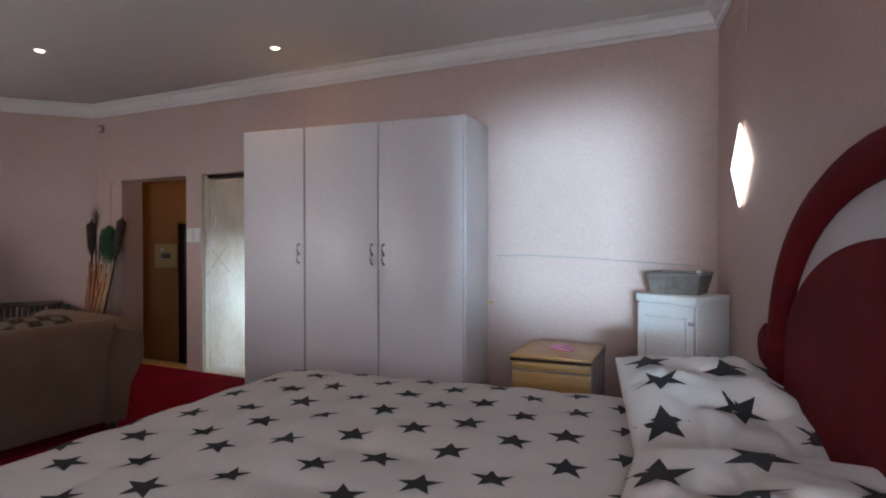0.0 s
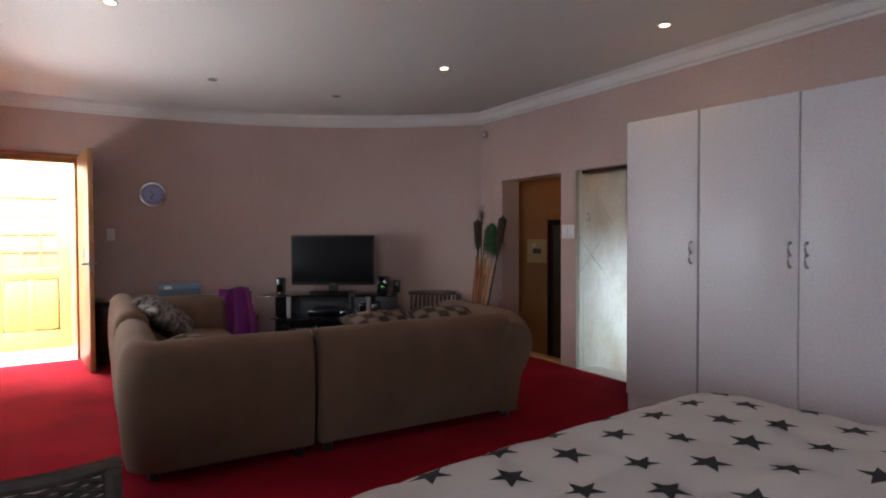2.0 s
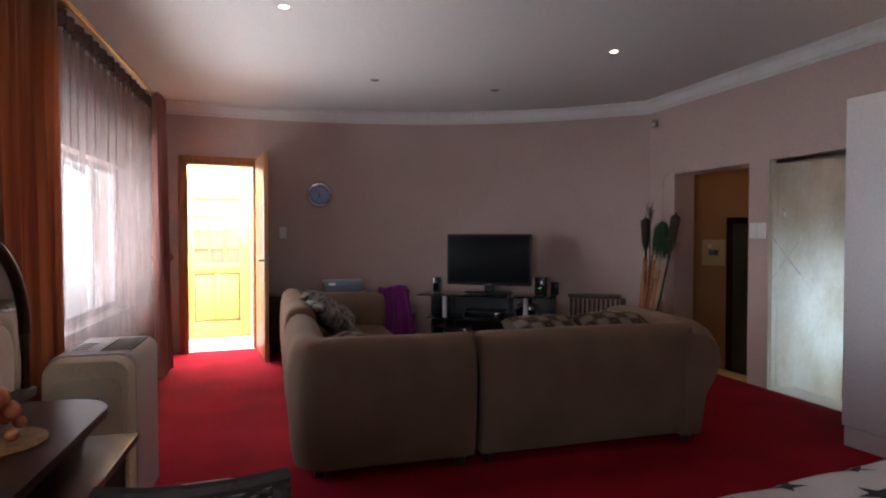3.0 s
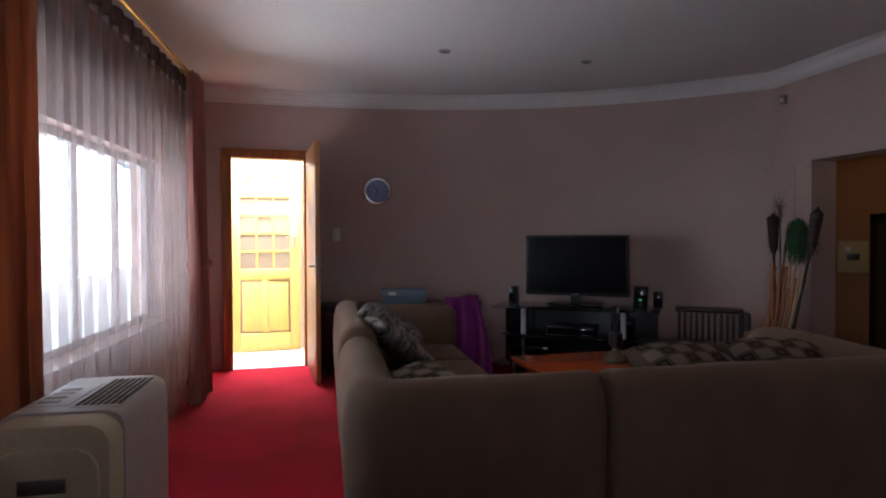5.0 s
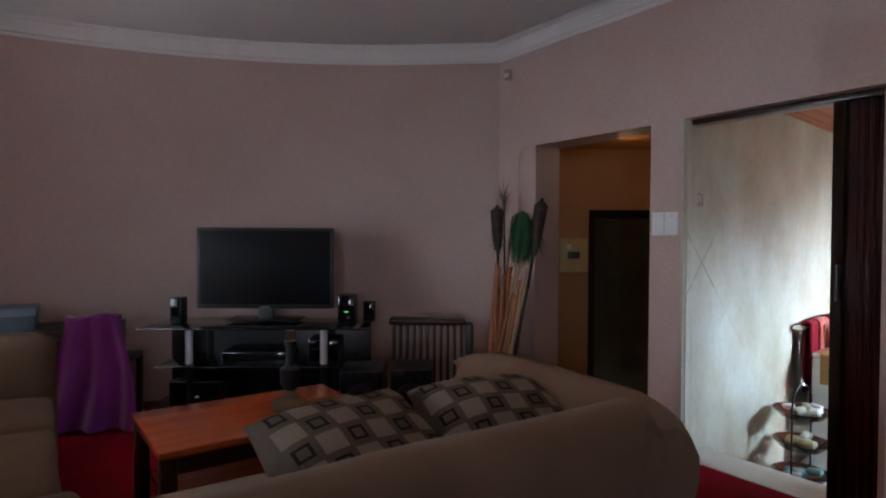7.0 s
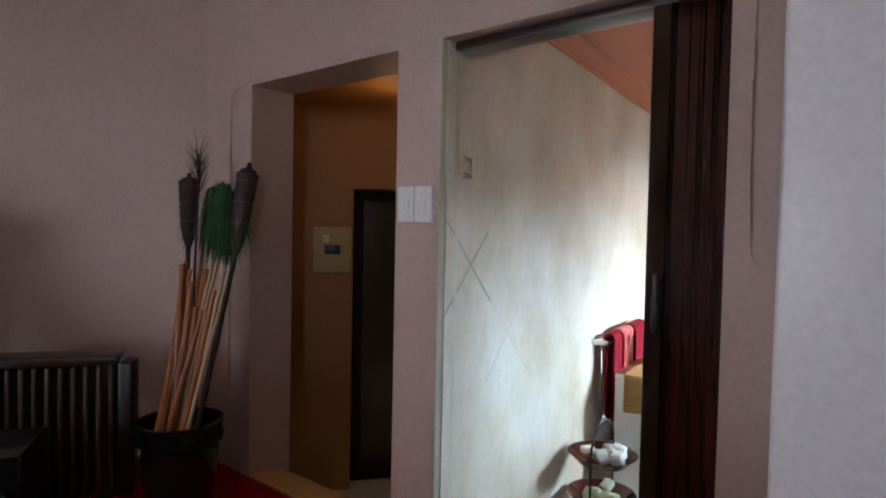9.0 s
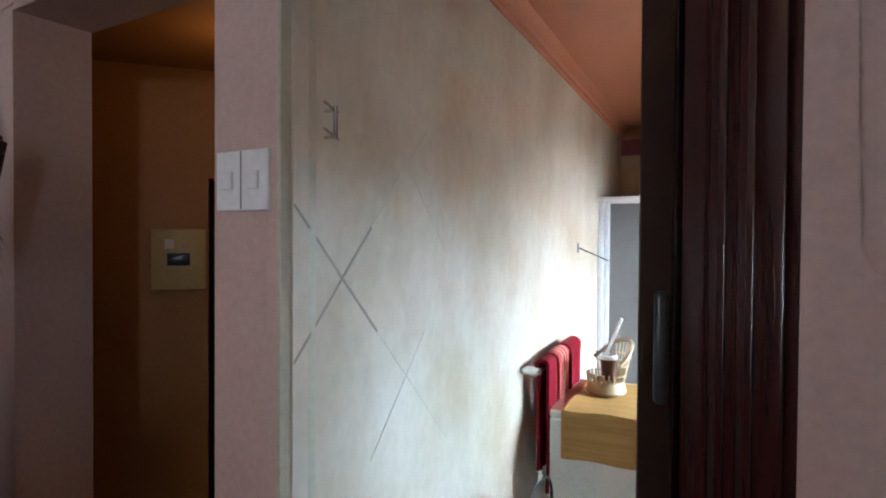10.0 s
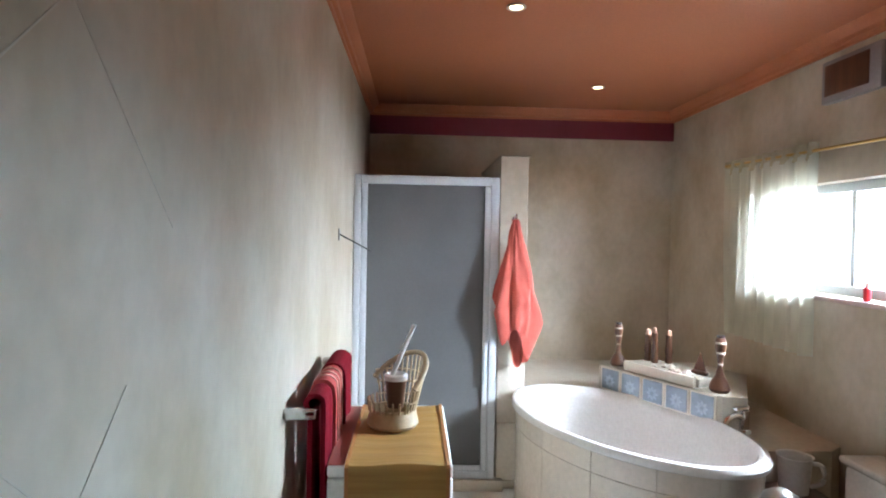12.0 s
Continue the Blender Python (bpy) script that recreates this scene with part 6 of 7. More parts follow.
bm = bmesh.new()
rings = [[bm.verts.new(p) for p in oval(k, z)] for k, z in ((0.97, 0.118), (1.0, 0.125), (1.005, 0.145), (0.99, 0.163), (0.955, 0.168), (0.925, 0.155), (0.90, 0.10), (0.87, 0.0), (0.82, -0.14), (0.74, -0.21), (0.55, -0.235), (0.25, -0.24))]
for a, b in zip(rings, rings[1:]):
    for i in range(len(a)):
        bm.faces.new((a[i], a[(i + 1) % len(a)], b[(i + 1) % len(b)], b[i]))
bm.faces.new(rings[-1])
part("tub", bm, BATHTUB, t)
part("waste", lathe([(0, 0), (0.03, 0), (0.03, 0.004), (0, 0.005)], 16, m=pose(0.1, 0, -0.239)), CHROME, t)

p = thing("bath_plinth", "cream tiled curved plinth under the bath", "plinth", BM)
n = 7
for i in range(n):
    a0, a1 = math.pi * (1.0 + 1.04 * i / n) - 0.02, math.pi * (1.0 + 1.04 * (i + 0.988) / n) - 0.02
    for zb, zt in ((BATH_FLOOR + 0.003, -0.322), (-0.318, 0.012), (0.016, 0.116)):
        bm = bmesh.new()
        P = lambda a, k, z: Vector((A_ * k * math.cos(a), B_ * k * math.sin(a), z))
        rows = [[bm.verts.new(P(a0 + (a1 - a0) * j / 6, k, z)) for j in range(7)] for k, z in ((0.935, zb), (0.955, zb), (0.955, zt), (0.935, zt))]
        for lo_, hi_ in zip(rows, rows[1:] + rows[:1]):
            for j in range(6):
                bm.faces.new((lo_[j], lo_[j + 1], hi_[j + 1], hi_[j]))
        for j in (0, 6):
            bm.faces.new([row[j] for row in rows])
        part("tile", bm, TILE, p, smooth=None)
bm = bmesh.new()
lo, hi = [bm.verts.new(v) for v in oval(0.93, BATH_FLOOR + 0.002)], [bm.verts.new(v) for v in oval(0.93, 0.112)]
for i in range(len(lo)):
    j = (i + 1) % len(lo)
    bm.faces.new((lo[i], lo[j], hi[j], hi[i]))
part("core", bm, GROUT, p)

# tiled deck between bath and walls
bm = bmesh.new()
pairs = []
for i in range(49):
    a = math.pi * (-0.06 + 1.14 * i / 48)
    q_ = BM @ Vector((A_ * 0.96 * math.cos(a), B_ * 0.96 * math.sin(a), 0.11))
    d = Vector((q_.x - BC.x, q_.y - BC.y, 0)).normalized()
    ks = [((BX1 if d.x > 0 else -3.56) - BC.x) / d.x if abs(d.x) > 1e-4 else 99, ((BY1 if d.y > 0 else 7.56) - BC.y) / d.y if abs(d.y) > 1e-4 else 99]
    o = Vector((BC.x, BC.y, 0.11)) + d * max(min(ks), (q_ - BC).xy.length + 0.002)
    pairs.append((bm.verts.new(q_), bm.verts.new(o), bm.verts.new((o.x, o.y, BATH_FLOOR + 0.001))))
for a, b in zip(pairs, pairs[1:]):
    bm.faces.new((a[0], a[1], b[1], b[0]))
    bm.faces.new((a[1], a[2], b[2], b[1]))
single("bath_deck", bm, TILE, "cream tiled deck behind the bath", "deck", kind="structure", smooth=None)

# ledge with flower tiles
LM = Matrix.Translation((-3.055, 8.60, 0.145)) @ pose(0, 0, 0, 0, 0, math.degrees(math.atan2(-0.75, 0.40)))
t = thing("tiled_ledge", "cream tiled ledge with blue flower tiles behind the bath", "ledge", LM)
bm = bmesh.new()
foot_ = [(-0.02, 0.0), (0.87, 0.0), (0.95, 0.10), (0.62, 0.62), (0.22, 0.62), (-0.10, 0.10)]
lo, hi = [bm.verts.new((x, y + 0.012, -0.034)) for x, y in foot_], [bm.verts.new((x, y + 0.012, 0.155)) for x, y in foot_]
bm.faces.new(lo[::-1]); bm.faces.new(hi)
for i in range(6):
    bm.faces.new((lo[i], lo[(i + 1) % 6], hi[(i + 1) % 6], hi[i]))
part("block", bm, GROUT, t, smooth=None)
BLUETILE = surface("blue_glazed_tile", (0.16, 0.19, 0.24), 0.18, (0.25, 0.28, 0.33), 14, 0.8, 60, 0.05, per=0.1)
PETAL = surface("white_glaze", (0.62, 0.66, 0.70), 0.2, None, 9, 0.3, 60, 0.02)
FLOWER = surface("pale_flower_glaze", (0.34, 0.40, 0.48), 0.2, (0.24, 0.30, 0.38), 20, 0.7, 60, 0.02)
for i in range(5):
    x = 0.005 + 0.168 * i
    tl = part("tile", box((x + 0.012, 0.0, 0.012), (x + 0.152, 0.010, 0.142), 0.003), BLUETILE, t, "blue tile with a white flower")
    part("tile_frame", box((x, 0.004, 0.002), (x + 0.164, 0.011, 0.153), 0.002), TILE, t)
    bm = bmesh.new()
    for k in range(8):
        a = k * math.pi / 4
        c = Vector((x + 0.082, -0.0012, 0.066))
        r_, s_ = Vector((math.cos(a), 0, math.sin(a))), Vector((-math.sin(a), 0, math.cos(a)))
        bm.faces.new([bm.verts.new(c + r_ * u + s_ * w) for u, w in ((0.008, 0), (0.025, 0.010), (0.045, 0), (0.025, -0.010))])
    part("flower", bm, FLOWER, tl, "white flower", smooth=None)
part("raised_panel", box((0.17, 0.03, 0.155), (0.68, 0.055, 0.215), 0.004), TILE, t, "plain cream upper panel")
part("upper_shelf", box((0.16, 0.056, 0.155), (0.70, 0.30, 0.205), 0.006), GROUT, t)


def vase(x, y, z, s=1.0):
    t = thing("vase", "slim brown wooden vase with pale neck rings", "vase", LM @ pose(x, y, z))
    BROWN = bpy.data.materials.get("turned_brown_wood") or wood("turned_brown_wood", (0.13, 0.048, 0.022), (0.07, 0.025, 0.012), 0.35, along="z")
    part("body", lathe([(0, 0), (0.05 * s, 0), (0.062 * s, 0.02 * s), (0.05 * s, 0.06 * s), (0.025 * s, 0.10 * s), (0.014 * s, 0.15 * s), (0.016 * s, 0.19 * s), (0.032 * s, 0.27 * s), (0.030 * s, 0.31 * s), (0.024 * s, 0.325 * s), (0, 0.325 * s)], 20), BROWN, t)
    for h, r in ((0.168, 0.018), (0.235, 0.028), (0.295, 0.034)):
        part("ring", lathe([((r - 0.004) * s, (h - 0.006) * s), (r * s, (h - 0.004) * s), (r * s, (h + 0.004) * s), ((r - 0.004) * s, (h + 0.006) * s)], 18), TILE, t)
    part("mouth", lathe([(0, 0.322 * s), (0.022 * s, 0.322 * s), (0.026 * s, 0.34 * s), (0, 0.336 * s)], 16), BLACK, t)


vase(0.06, 0.10, 0.155, 0.84)
vase(0.80, 0.09, 0.155, 0.92)
for x, y, h in ((0.20, 0.22, 0.17), (0.27, 0.20, 0.19), (0.33, 0.26, 0.18)):
    t = thing("candle", "carved brown candle on the bath ledge", "candle", LM @ pose(x, y, 0.205))
    part("shaft", lathe([(0, 0), (0.022, 0), (0.020, h * 0.3), (0.024, h * 0.4), (0.019, h * 0.7), (0.021, h), (0, h)], 14), bpy.data.materials["turned_brown_wood"], t)
    part("tip", lathe([(0, h), (0.016, h), (0.012, h + 0.03), (0, h + 0.035)], 12), surface("pale_wax", (0.62, 0.36, 0.24), 0.5, None, 8, 0.3, 60, 0.02), t)
t = thing("carved_boat", "small carved wooden sailing boat on the ledge", "ornament", LM @ pose(0.62, 0.17, 0.205))
part("hull", box((-0.05, -0.018, 0), (0.05, 0.018, 0.025), 0.010, 3), bpy.data.materials["turned_brown_wood"], t)
bm = bmesh.new()
vs = [bm.verts.new(v) for v in ((-0.04, -0.003, 0.025), (0.04, -0.003, 0.025), (0.0, -0.003, 0.13), (-0.04, 0.003, 0.025), (0.04, 0.003, 0.025), (0.0, 0.003, 0.13))]
for q_ in ((0, 1, 2), (5, 4, 3), (0, 3, 4, 1), (1, 4, 5, 2), (2, 5, 3, 0)):
    bm.faces.new([vs[j] for j in q_])
part("sail", bm, bpy.data.materials["turned_brown_wood"], t, smooth=None)
rnd = random.Random(8)
SHELLM = surface("sea_shell", (0.62, 0.55, 0.46), 0.5, (0.35, 0.28, 0.22), 30, 0.8, 90, 0.3)
for i in range(9):
    t = single("seashell", lathe([(0, 0), (0.018, 0.002), (0.024, 0.010), (0.014, 0.020), (0.006, 0.027), (0, 0.028)], 10), SHELLM, "small pale seashell on the bath ledge", "seashell", LM @ pose(0.36 + 0.035 * i, 0.10 + rnd.uniform(-0.03, 0.06), 0.205, 0, 0, rnd.uniform(0, 360)) @ Matrix.Scale(rnd.uniform(0.7, 1.2), 4), "shells on the ledge")

t = thing("bath_tap", "chrome mixer tap on the bath's rim", "tap", pose(-2.52, 7.82, 0.112, 0, 0, 200))
part("base", lathe([(0, 0), (0.035, 0), (0.032, 0.015), (0.026, 0.02), (0.024, 0.10), (0.028, 0.12), (0, 0.13)], 18), CHROME, t)
part("spout", sweep(spline([(0.01, 0, 0.08), (0.06, 0, 0.10), (0.12, 0, 0.085), (0.14, 0, 0.06)], 3), 0.016, 10), CHROME, t)
part("lever", box((-0.02, -0.016, 0.125), (0.075, 0.016, 0.145), 0.006), CHROME, t)
t = thing("tap_handle", "small chrome shower diverter on the bath deck", "tap", pose(-2.56, 7.96, 0.112))
part("knob", lathe([(0, 0), (0.02, 0), (0.018, 0.02), (0.026, 0.03), (0.026, 0.05), (0, 0.055)], 14), CHROME, t)
t = thing("sponge_dish", "orange bowl with a bath sponge on the deck", "bowl", pose(-2.50, 8.06, 0.112))
part("bowl", lathe([(0, 0), (0.03, 0), (0.058, 0.03), (0.062, 0.062), (0.058, 0.062), (0.05, 0.03), (0, 0.012)], 20), surface("orange_glaze", (0.55, 0.20, 0.03), 0.3, None, 8, 0.4, 60, 0.03), t)
part("sponge", cushion_bm((-0.042, -0.035, 0.02), (0.042, 0.035, 0.07), 0.015, 0.01, 2), surface("pale_sponge", (0.62, 0.42, 0.22), 0.95, None, 60, 0.8, 140, 0.6), t)

# toilet, bin, jug
t = thing("toilet", "white ceramic toilet with a low cistern", "toilet", pose(BX1, 7.11, BATH_FLOOR, 0, 0, 90))
part("cistern", box((-0.23, 0.01, 0.30), (0.23, 0.20, 0.635), 0.03, 4), BATHTUB, t)
part("cistern_lid", box((-0.245, 0.003, 0.636), (0.245, 0.215, 0.67), 0.014, 3), BATHTUB, t)
part("pan", lathe([(0, 0), (0.11, 0), (0.10, 0.10), (0.15, 0.26), (0.18, 0.36), (0.165, 0.37), (0.13, 0.28), (0, 0.22)], 24, m=pose(0, 0.42, 0)), BATHTUB, t)
part("seat", lathe([(0.12, 0.37), (0.19, 0.37), (0.195, 0.39), (0.12, 0.395), (0.12, 0.37)], 26, m=pose(0, 0.42, 0)), BATHTUB, t)
part("flush_button", lathe([(0, 0), (0.022, 0), (0.02, 0.008), (0, 0.01)], 14, m=pose(0, 0.10, 0.67)), CHROME, t)
t = thing("waste_bin", "red-brown bathroom bin with a domed steel lid", "waste bin", pose(-2.815, 7.035, BATH_FLOOR) @ Matrix.Diagonal((0.72, 0.72, 1.52, 1)))
part("body", lathe([(0, 0), (0.10, 0), (0.12, 0.36), (0, 0.36)], 24), surface("red_brown_bin", (0.26, 0.045, 0.03), 0.4, None, 6, 0.4, 60, 0.03), t)
part("lid", lathe([(0.122, 0.36), (0.124, 0.375), (0.09, 0.41), (0.04, 0.425), (0, 0.428)], 24), STEEL, t)
t = thing("wooden_stool", "small dark wooden stool beside the bath", "stool", pose(-2.53, 7.38, BATH_FLOOR) @ Matrix.Diagonal((0.8, 0.8, 1.27, 1)))
part("seat", box((-0.14, -0.12, 0.36), (0.14, 0.12, 0.39), 0.008), bpy.data.materials["turned_brown_wood"], t)
for x in (-0.11, 0.11):
    for y in (-0.09, 0.09):
        part("leg", box((x - 0.015, y - 0.015, 0), (x + 0.015, y + 0.015, 0.36)), bpy.data.materials["turned_brown_wood"], t)
t = thing("jug", "translucent white plastic jug on the stool", "jug", pose(-2.54, 7.37, BATH_FLOOR + 0.496, 0, 0, -30))
MILKY = surface("milky_plastic", (0.72, 0.70, 0.68), 0.35, None, 4, 0.3, 60, 0.02)
part("body", lathe([(0, 0), (0.06, 0), (0.072, 0.16), (0.078, 0.165), (0.070, 0.16), (0.056, 0.008), (0, 0.008)], 24), MILKY, t)
part("handle", sweep(spline([(0.066, 0, 0.14), (0.11, 0, 0.13), (0.112, 0, 0.06), (0.064, 0, 0.03)], 4), 0.010, 8), MILKY, t)

# bathroom window
window_unit("window_3", Matrix.Translation((BX1 + 0.12, 7.10, 0.86)) @ pose(0, 0, 0, 0, 0, 90), 1.22, 0.59, 2, "white framed bathroom window")
single("window_sill_3", box((BX1 - 0.045, 7.06, 0.832), (BX1 + 0.11, 8.36, 0.858), 0.006), surface("pinkish_sill_paint", (0.62, 0.48, 0.46), 0.5, None, 6, 0.4, 60, 0.05), "pale pink painted bathroom window sill", "window sill", kind="structure")
t = thing("toiletry_bottle", "small red and white bottle on the window sill", "bottle", pose(BX1 - 0.01, 7.47, 0.858))
part("body", lathe([(0, 0), (0.017, 0), (0.017, 0.06), (0.010, 0.068), (0, 0.068)], 14), surface("red_plastic", (0.5, 0.02, 0.03), 0.3, None, 6, 0.3, 60, 0.02), t)
part("cap", lathe([(0, 0.068), (0.011, 0.068), (0.011, 0.09), (0, 0.09)], 12), WHITE_SIDE, t)
t = thing("curtain_rod", "thin brass rod above the bathroom window", "curtain rod", pose(BX1 - 0.08, 8.66, 1.635))
part("pole", rod((0, 0, 0), (0, -1.75, -0.045), 0.008, 10), BRASS, t)
for y in (-0.02, -1.70):
    part("bracket", box((-0.006, y - 0.006, -0.012), (0.08, y + 0.006, 0.006)), BRASS, t)
t = thing("bathroom_curtain", "short white sheer curtain drawn to the window's side", "curtain", Matrix.Translation((BX1 - 0.075, 8.66, 1.66)) @ pose(0, 0, 0, 0, 0, -90))
part("cloth", sheet(drop(0.90, 1.13, 8, 0.028, 12, None, -0.03), 130, 24), NETW, t)
part("heading", sheet(drop(0.90, 0.09, 8, 0.022, 12), 90, 3, 0.004), surface("cream_heading", (0.50, 0.45, 0.32), 0.85, None, 20, 0.6, 120, 0.2), t)
t = thing("wall_vent", "brown wooden vent box high on the bathroom wall", "vent", pose(BX1, 7.60, 1.962))
part("casing", box((-0.035, -0.20, -0.11), (0.0, 0.20, 0.11), 0.006), GREY_EDGE, t)
part("panel", box((-0.042, -0.13, -0.075), (-0.034, 0.17, 0.085), 0.004), bpy.data.materials["turned_brown_wood"], t, "brown wooden panel")

# washing machine with mat and wicker caddy
t = thing("washing_machine", "white top-loading washing machine against the wall", "washing machine", pose(-4.552, 6.632, BATH_FLOOR))
part("cabinet", box((0, 0, 0.02), (0.40, 0.69, 0.855), 0.012, 3), WHITE_SIDE, t)
part("lid", box((0.0, 0.0, 0.857), (0.40, 0.69, 0.893), 0.008, 3), WHITE_SIDE, t)
part("trim_edge", box((0.0, 0.012, 0.893), (0.052, 0.66, 0.8945)), surface("dull_red_edge", (0.34, 0.10, 0.08), 0.5, None, 7, 0.5, 60, 0.03), t, "dull red edge of the lid")
for x in (0.05, 0.35):
    for y in (0.06, 0.63):
        part("foot", rod((x, y, 0), (x, y, 0.02), 0.02), BLACK, t)
t = thing("bamboo_mat", "golden bamboo runner draped over the washing machine", "runner", pose(-4.552, 6.632, BATH_FLOOR))
MAT = surface("golden_bamboo", (0.47, 0.27, 0.075), 0.55, (0.34, 0.18, 0.045), 5, 0.8, 60, 0.15, stretch=(0.5, 14, 14))
bm = sheet(lambda u, v: Vector((0.062 + 0.322 * u, max(-0.006, 0.66 - 0.90 * v), 0.900 - (0 if v < 0.74 else (v - 0.74) * 0.85) + 0.003 * math.sin(60 * v) * 0.3 + 0.004 * math.sin(7 * u + 5 * v))), 8, 60, 0.004)
part("mat", bm, MAT, t)
for x in (0.062, 0.384):
    part("binding", sheet(lambda u, v: Vector((x - 0.006 + 0.012 * u, max(-0.009, 0.66 - 0.90 * v), 0.9035 - (0 if v < 0.74 else (v - 0.74) * 0.85) + 0.004 * math.sin(7 * (x > 0.2) + 5 * v))), 1, 60, 0.003), surface("orange_binding", (0.50, 0.22, 0.07), 0.7, None, 9, 0.4, 90, 0.1), t)

CANE = surface("pale_cane", (0.46, 0.34, 0.20), 0.55, (0.30, 0.20, 0.11), 30, 0.8, 90, 0.3)
CADDY = pose(-4.36, 7.02, 0.405, 0, 0, -52) @ Matrix.Scale(1.22, 4)
t = thing("wicker_caddy", "pale cane peacock-chair caddy on the bamboo mat", "caddy", CADDY)
part("base", lathe([(0, 0), (0.075, 0), (0.082, 0.01), (0.070, 0.055), (0.060, 0.055), (0.062, 0.012), (0, 0.012)], 24), CANE, t)
for i in range(18):
    a = math.pi * (0.02 + 0.96 * i / 17)
    top = 0.13 + 0.085 * math.sin(a)
    part("hood_cane", sweep([(0.070 * math.cos(a), 0.070 * math.sin(a), 0.05), (0.088 * math.cos(a), 0.085 * math.sin(a), 0.12), (0.105 * math.cos(a), 0.10 * math.sin(a), top)], 0.0034, 5), CANE, t)
for z, k in ((0.08, 0.078), (0.12, 0.088), (0.155, 0.098)):
    part("hood_band", sweep([(k * math.cos(math.pi * i / 16), k * math.sin(math.pi * i / 16), z) for i in range(17)], 0.003, 5), CANE, t)
part("hood_rim", sweep([(0.105 * math.cos(math.pi * i / 20), 0.10 * math.sin(math.pi * i / 20), 0.13 + 0.085 * math.sin(math.pi * i / 20)) for i in range(21)], 0.008, 8), CANE, t)
for i in range(12):
    a = math.pi * (1.03 + 0.94 * i / 11)
    part("spindle", rod((0.074 * math.cos(a), 0.074 * math.sin(a), 0.05), (0.078 * math.cos(a), 0.078 * math.sin(a), 0.085), 0.004, 6), CANE, t)
t = thing("brush_holder", "brown cup with a white-handled brush in the caddy", "brush", CADDY @ pose(0.0, 0.01, 0.055))
part("cup", lathe([(0, 0), (0.026, 0), (0.034, 0.09), (0.030, 0.09), (0, 0.02)], 18), bpy.data.materials["turned_brown_wood"], t)
part("collar", lathe([(0.036, 0.085), (0.038, 0.10), (0.030, 0.105), (0.030, 0.09)], 18), WHITE_SIDE, t)
part("handle", rod((-0.025, -0.02, 0.05), (0.05, 0.03, 0.26), 0.0085, 8, 0.0065), WHITE_SIDE, t)

# towel rail and towels
t = thing("towel_rail", "chrome towel rail fixed to the bathroom wall", "towel rail", pose(BX0, 6.585, 0.575))
part("bar", rod((0.085, 0, 0), (0.085, 0.77, 0), 0.010, 12), CHROME, t)
for y in (0.0, 0.77):
    part("arm", box((0.0, y - 0.014, -0.016), (0.10, y + 0.014, 0.016), 0.007, 3), CHROME, t)


def over_rail(w, front, back, y0, seed, puff=0.0):
    """A towel hung over the rail: u across, v from wall side over the bar to the front."""
    def f(u, v):
        y = y0 + w * (u - 0.5) * (1 + 0.05 * math.sin(4 * v))
        rip = 0.006 * math.sin(9 * u + seed) * (1 if v > 0.6 or v < 0.3 else 0.3)
        if v < 0.4:
            return Vector((0.062 + rip, y, 0.012 - back * (1 - v / 0.4)))
        if v < 0.6:
            a = math.pi * (v - 0.4) / 0.2
            return Vector((0.085 - (0.024 + puff) * math.cos(a), y, 0.012 + (0.022 + puff) * math.sin(a)))
        return Vector((0.108 + puff + rip, y, 0.012 - front * (v - 0.6) / 0.4))
    return f


TOW = [("dark red hand towel hung over the rail", (0.20, 0.010, 0.020), 0.60, 0.13, 0.13), ("pink striped towel hung over the rail", (0.50, 0.09, 0.085), 0.55, 0.34, 0.22), ("deep red bath towel hung over the rail", (0.17, 0.008, 0.016), 0.62, 0.60, 0.26)]
for i, (label, c, ln, y, w) in enumerate(TOW):
    t = thing("towel", label, "towel", pose(BX0, 6.585, 0.575), "towels on the rail")
    part("cloth", sheet(over_rail(w, ln, 0.5, y, i, 0.012 + 0.006 * i), 16, 40, 0.016), surface("towel_%s" % ("dark", "pink", "deep")[i], c, 0.95, None, 8, 0.5, 260, 0.6, spec=0.06), t)
    if i == 1:
        for k in (-0.05, 0.0, 0.06):
            part("stripe", sheet(over_rail(0.018, ln * 0.98, 0.4, y + k, i, 0.0215), 3, 40, 0.003), surface("pale_stripe", (0.66, 0.30, 0.25), 0.95, None, 8, 0.3, 200, 0.4, spec=0.06), t)

# three-tier bowl stand
RK = pose(-4.465, 6.16, BATH_FLOOR)
t = thing("bowl_stand", "three-tier dark metal bowl stand with a looped handle", "bowl stand", RK)
IRON = surface("dark_iron", (0.03, 0.022, 0.02), 0.4, None, 8, 0.4, 90, 0.05, metal=0.7)
for sx in (-1, 1):
    part("upright", rod((0.0, sx * 0.185, 0.0), (0.0, sx * 0.185, 0.62), 0.006, 8), IRON, t)
part("loop", sweep([(0, 0.185 * math.cos(math.pi * i / 16), 0.62 + 0.13 * math.sin(math.pi * i / 16)) for i in range(17)], 0.006, 8), IRON, t)
part("ring", sweep([(0, 0.02 * math.cos(2 * math.pi * i / 10), 0.77 + 0.02 * math.sin(2 * math.pi * i / 10)) for i in range(10)], 0.004, 6, close=True), CHROME, t)
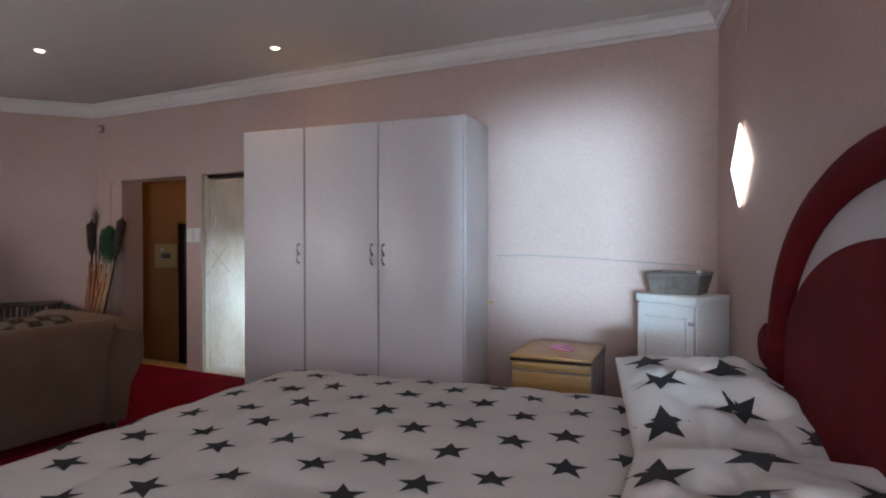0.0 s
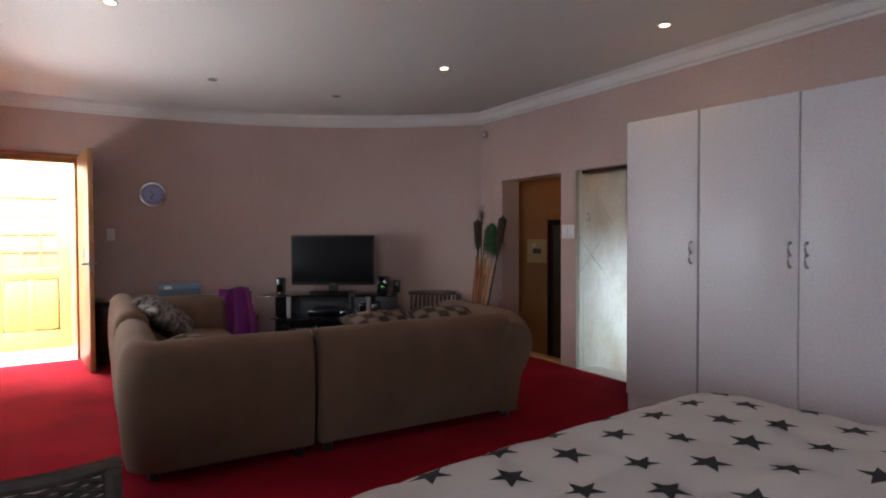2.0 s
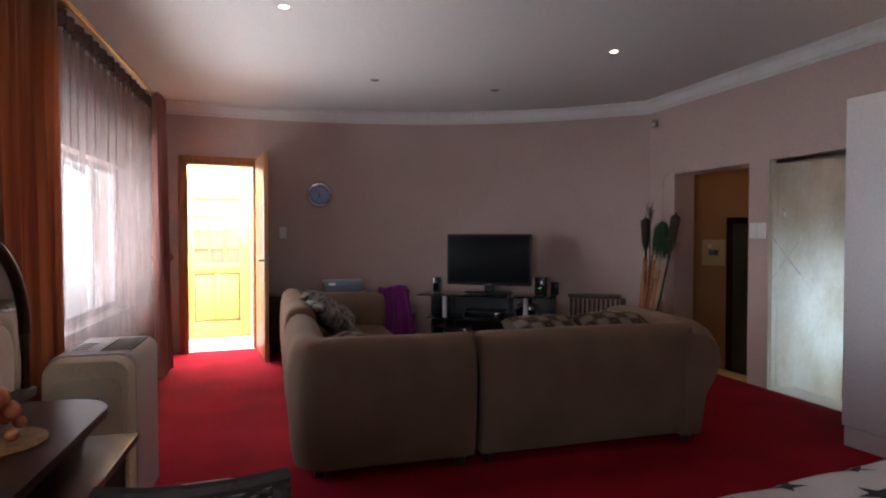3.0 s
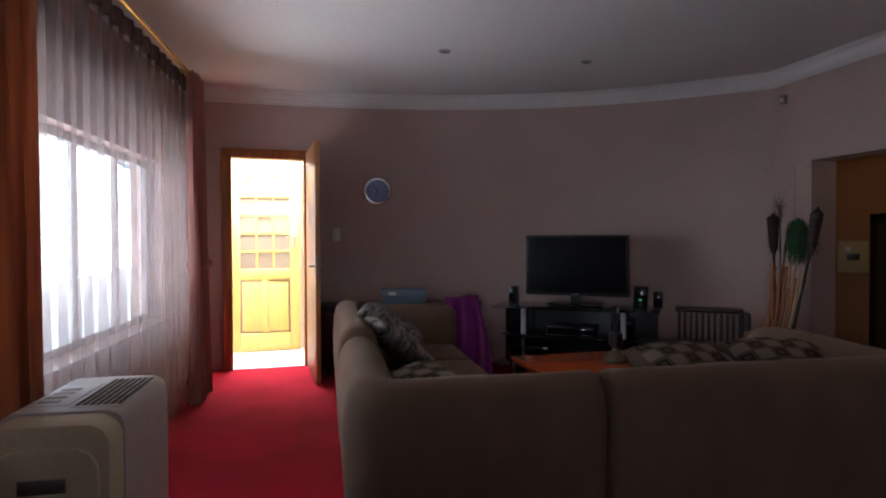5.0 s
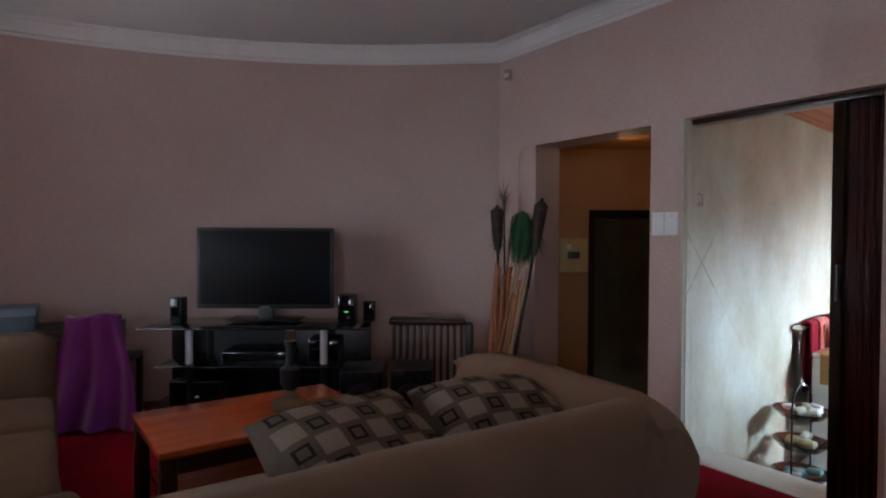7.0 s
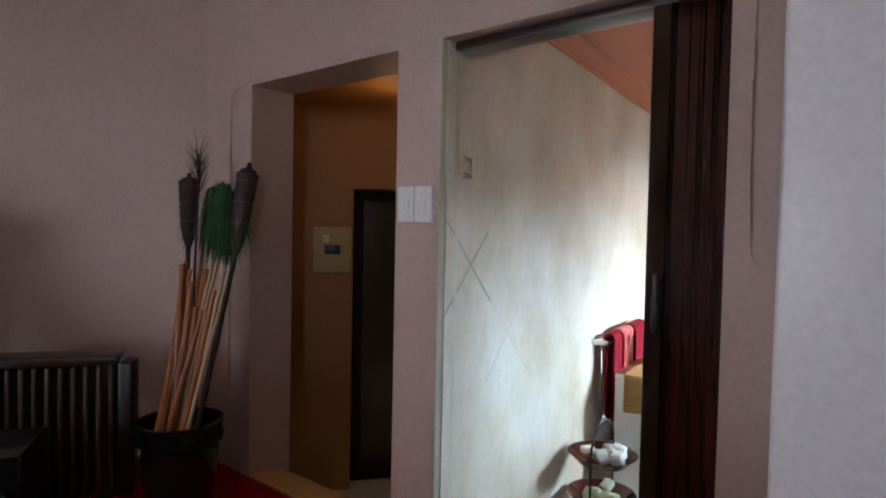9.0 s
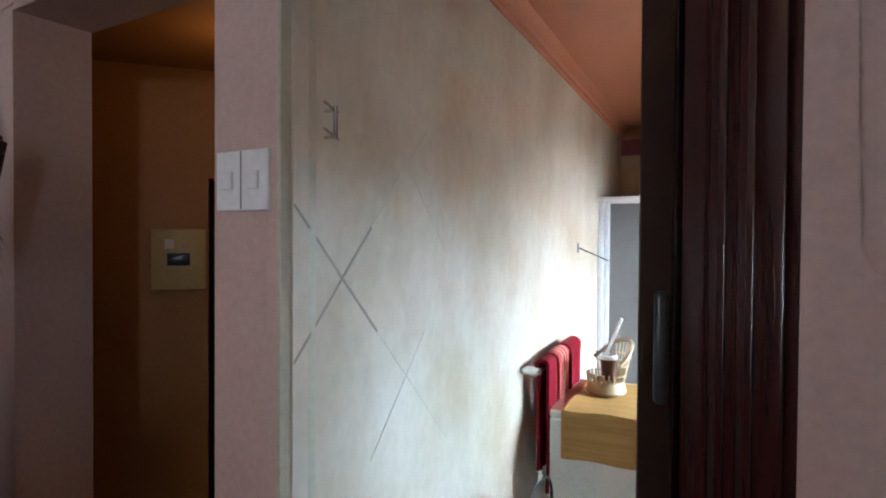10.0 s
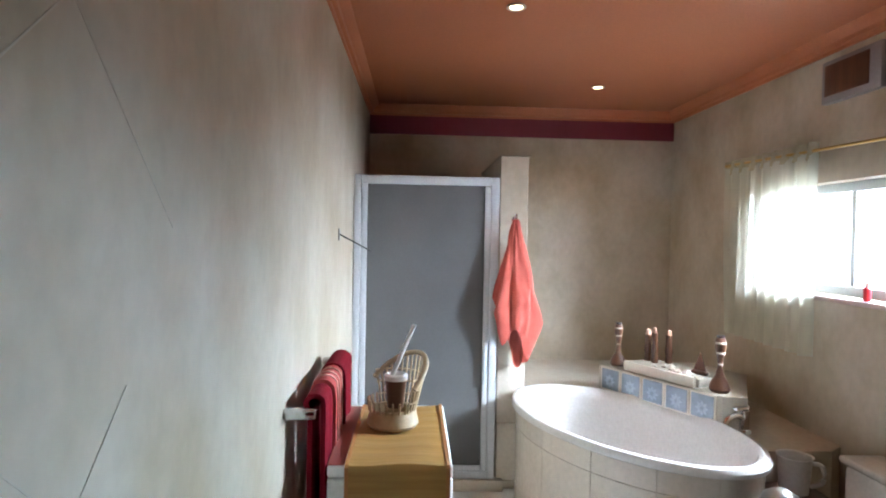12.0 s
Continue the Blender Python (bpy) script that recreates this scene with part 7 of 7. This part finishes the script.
for z in (0.58, 0.37, 0.16):
    part("bowl", lathe([(0, 0), (0.05, 0), (0.12, 0.025), (0.172, 0.07), (0.176, 0.07), (0.125, 0.02), (0.05, -0.006), (0, -0.006)], 28, m=pose(0, 0, z - 0.06)), surface("red_brown_bowl", (0.10, 0.03, 0.02), 0.25, None, 6, 0.5, 60, 0.03, metal=0.4) if z == 0.58 else bpy.data.materials["red_brown_bowl"], t)
rnd = random.Random(21)
SILVERY = surface("silvery_wrap", (0.62, 0.60, 0.52), 0.3, (0.40, 0.34, 0.18), 20, 0.8, 60, 0.1)
PALEY = surface("pale_yellow_soap", (0.58, 0.52, 0.30), 0.45, None, 12, 0.5, 60, 0.05)
TEAL = surface("teal_cloth", (0.06, 0.36, 0.40), 0.8, (0.45, 0.55, 0.55), 12, 0.8, 120, 0.3)
for z, ms in ((0.58, (SILVERY, WHITE_SIDE)), (0.37, (PALEY, SILVERY)), (0.16, (TEAL, PETAL))):
    for i in range(12):
        a, r_ = rnd.uniform(0, 6.28), rnd.uniform(0.0, 0.10)
        s_ = rnd.uniform(0.022, 0.036)
        single("soap", box((-s_ * 1.3, -s_, -s_ * 0.5), (s_ * 1.3, s_, s_ * 0.7), s_ * 0.45, 3), ms[i % 2], "small wrapped soap or folded cloth in a bowl", "soap", RK @ pose(r_ * math.cos(a), r_ * math.sin(a), z - 0.025 + r_ * 0.25 + 0.012 * (i % 3), rnd.uniform(-25, 25), rnd.uniform(-25, 25), rnd.uniform(0, 360)), "soaps in the bowls")

# hooks on the wall
t = thing("wall_hook", "chrome towel hook bar on the bathroom wall", "hook", pose(BX0, 5.065, 1.445))
part("bar", rod((0.03, 0, -0.035), (0.03, 0, 0.04), 0.006, 10), CHROME, t)
for z in (-0.03, 0.03):
    part("arm", rod((0, 0, z), (0.034, 0, z), 0.004, 8), CHROME, t)
    part("peg", rod((0.03, -0.045, z + 0.012), (0.03, 0.012, z - 0.004), 0.003, 8), CHROME, t)
t = thing("wall_hook", "small square hook with a thin dark arm", "hook", pose(BX0, 7.83, 1.128))
part("plate", box((0, -0.03, -0.03), (0.006, 0.03, 0.03), 0.002), STEEL, t)
part("arm", rod((0.005, 0, 0), (0.14, 0.30, -0.09), 0.0045, 8), BLACK, t)
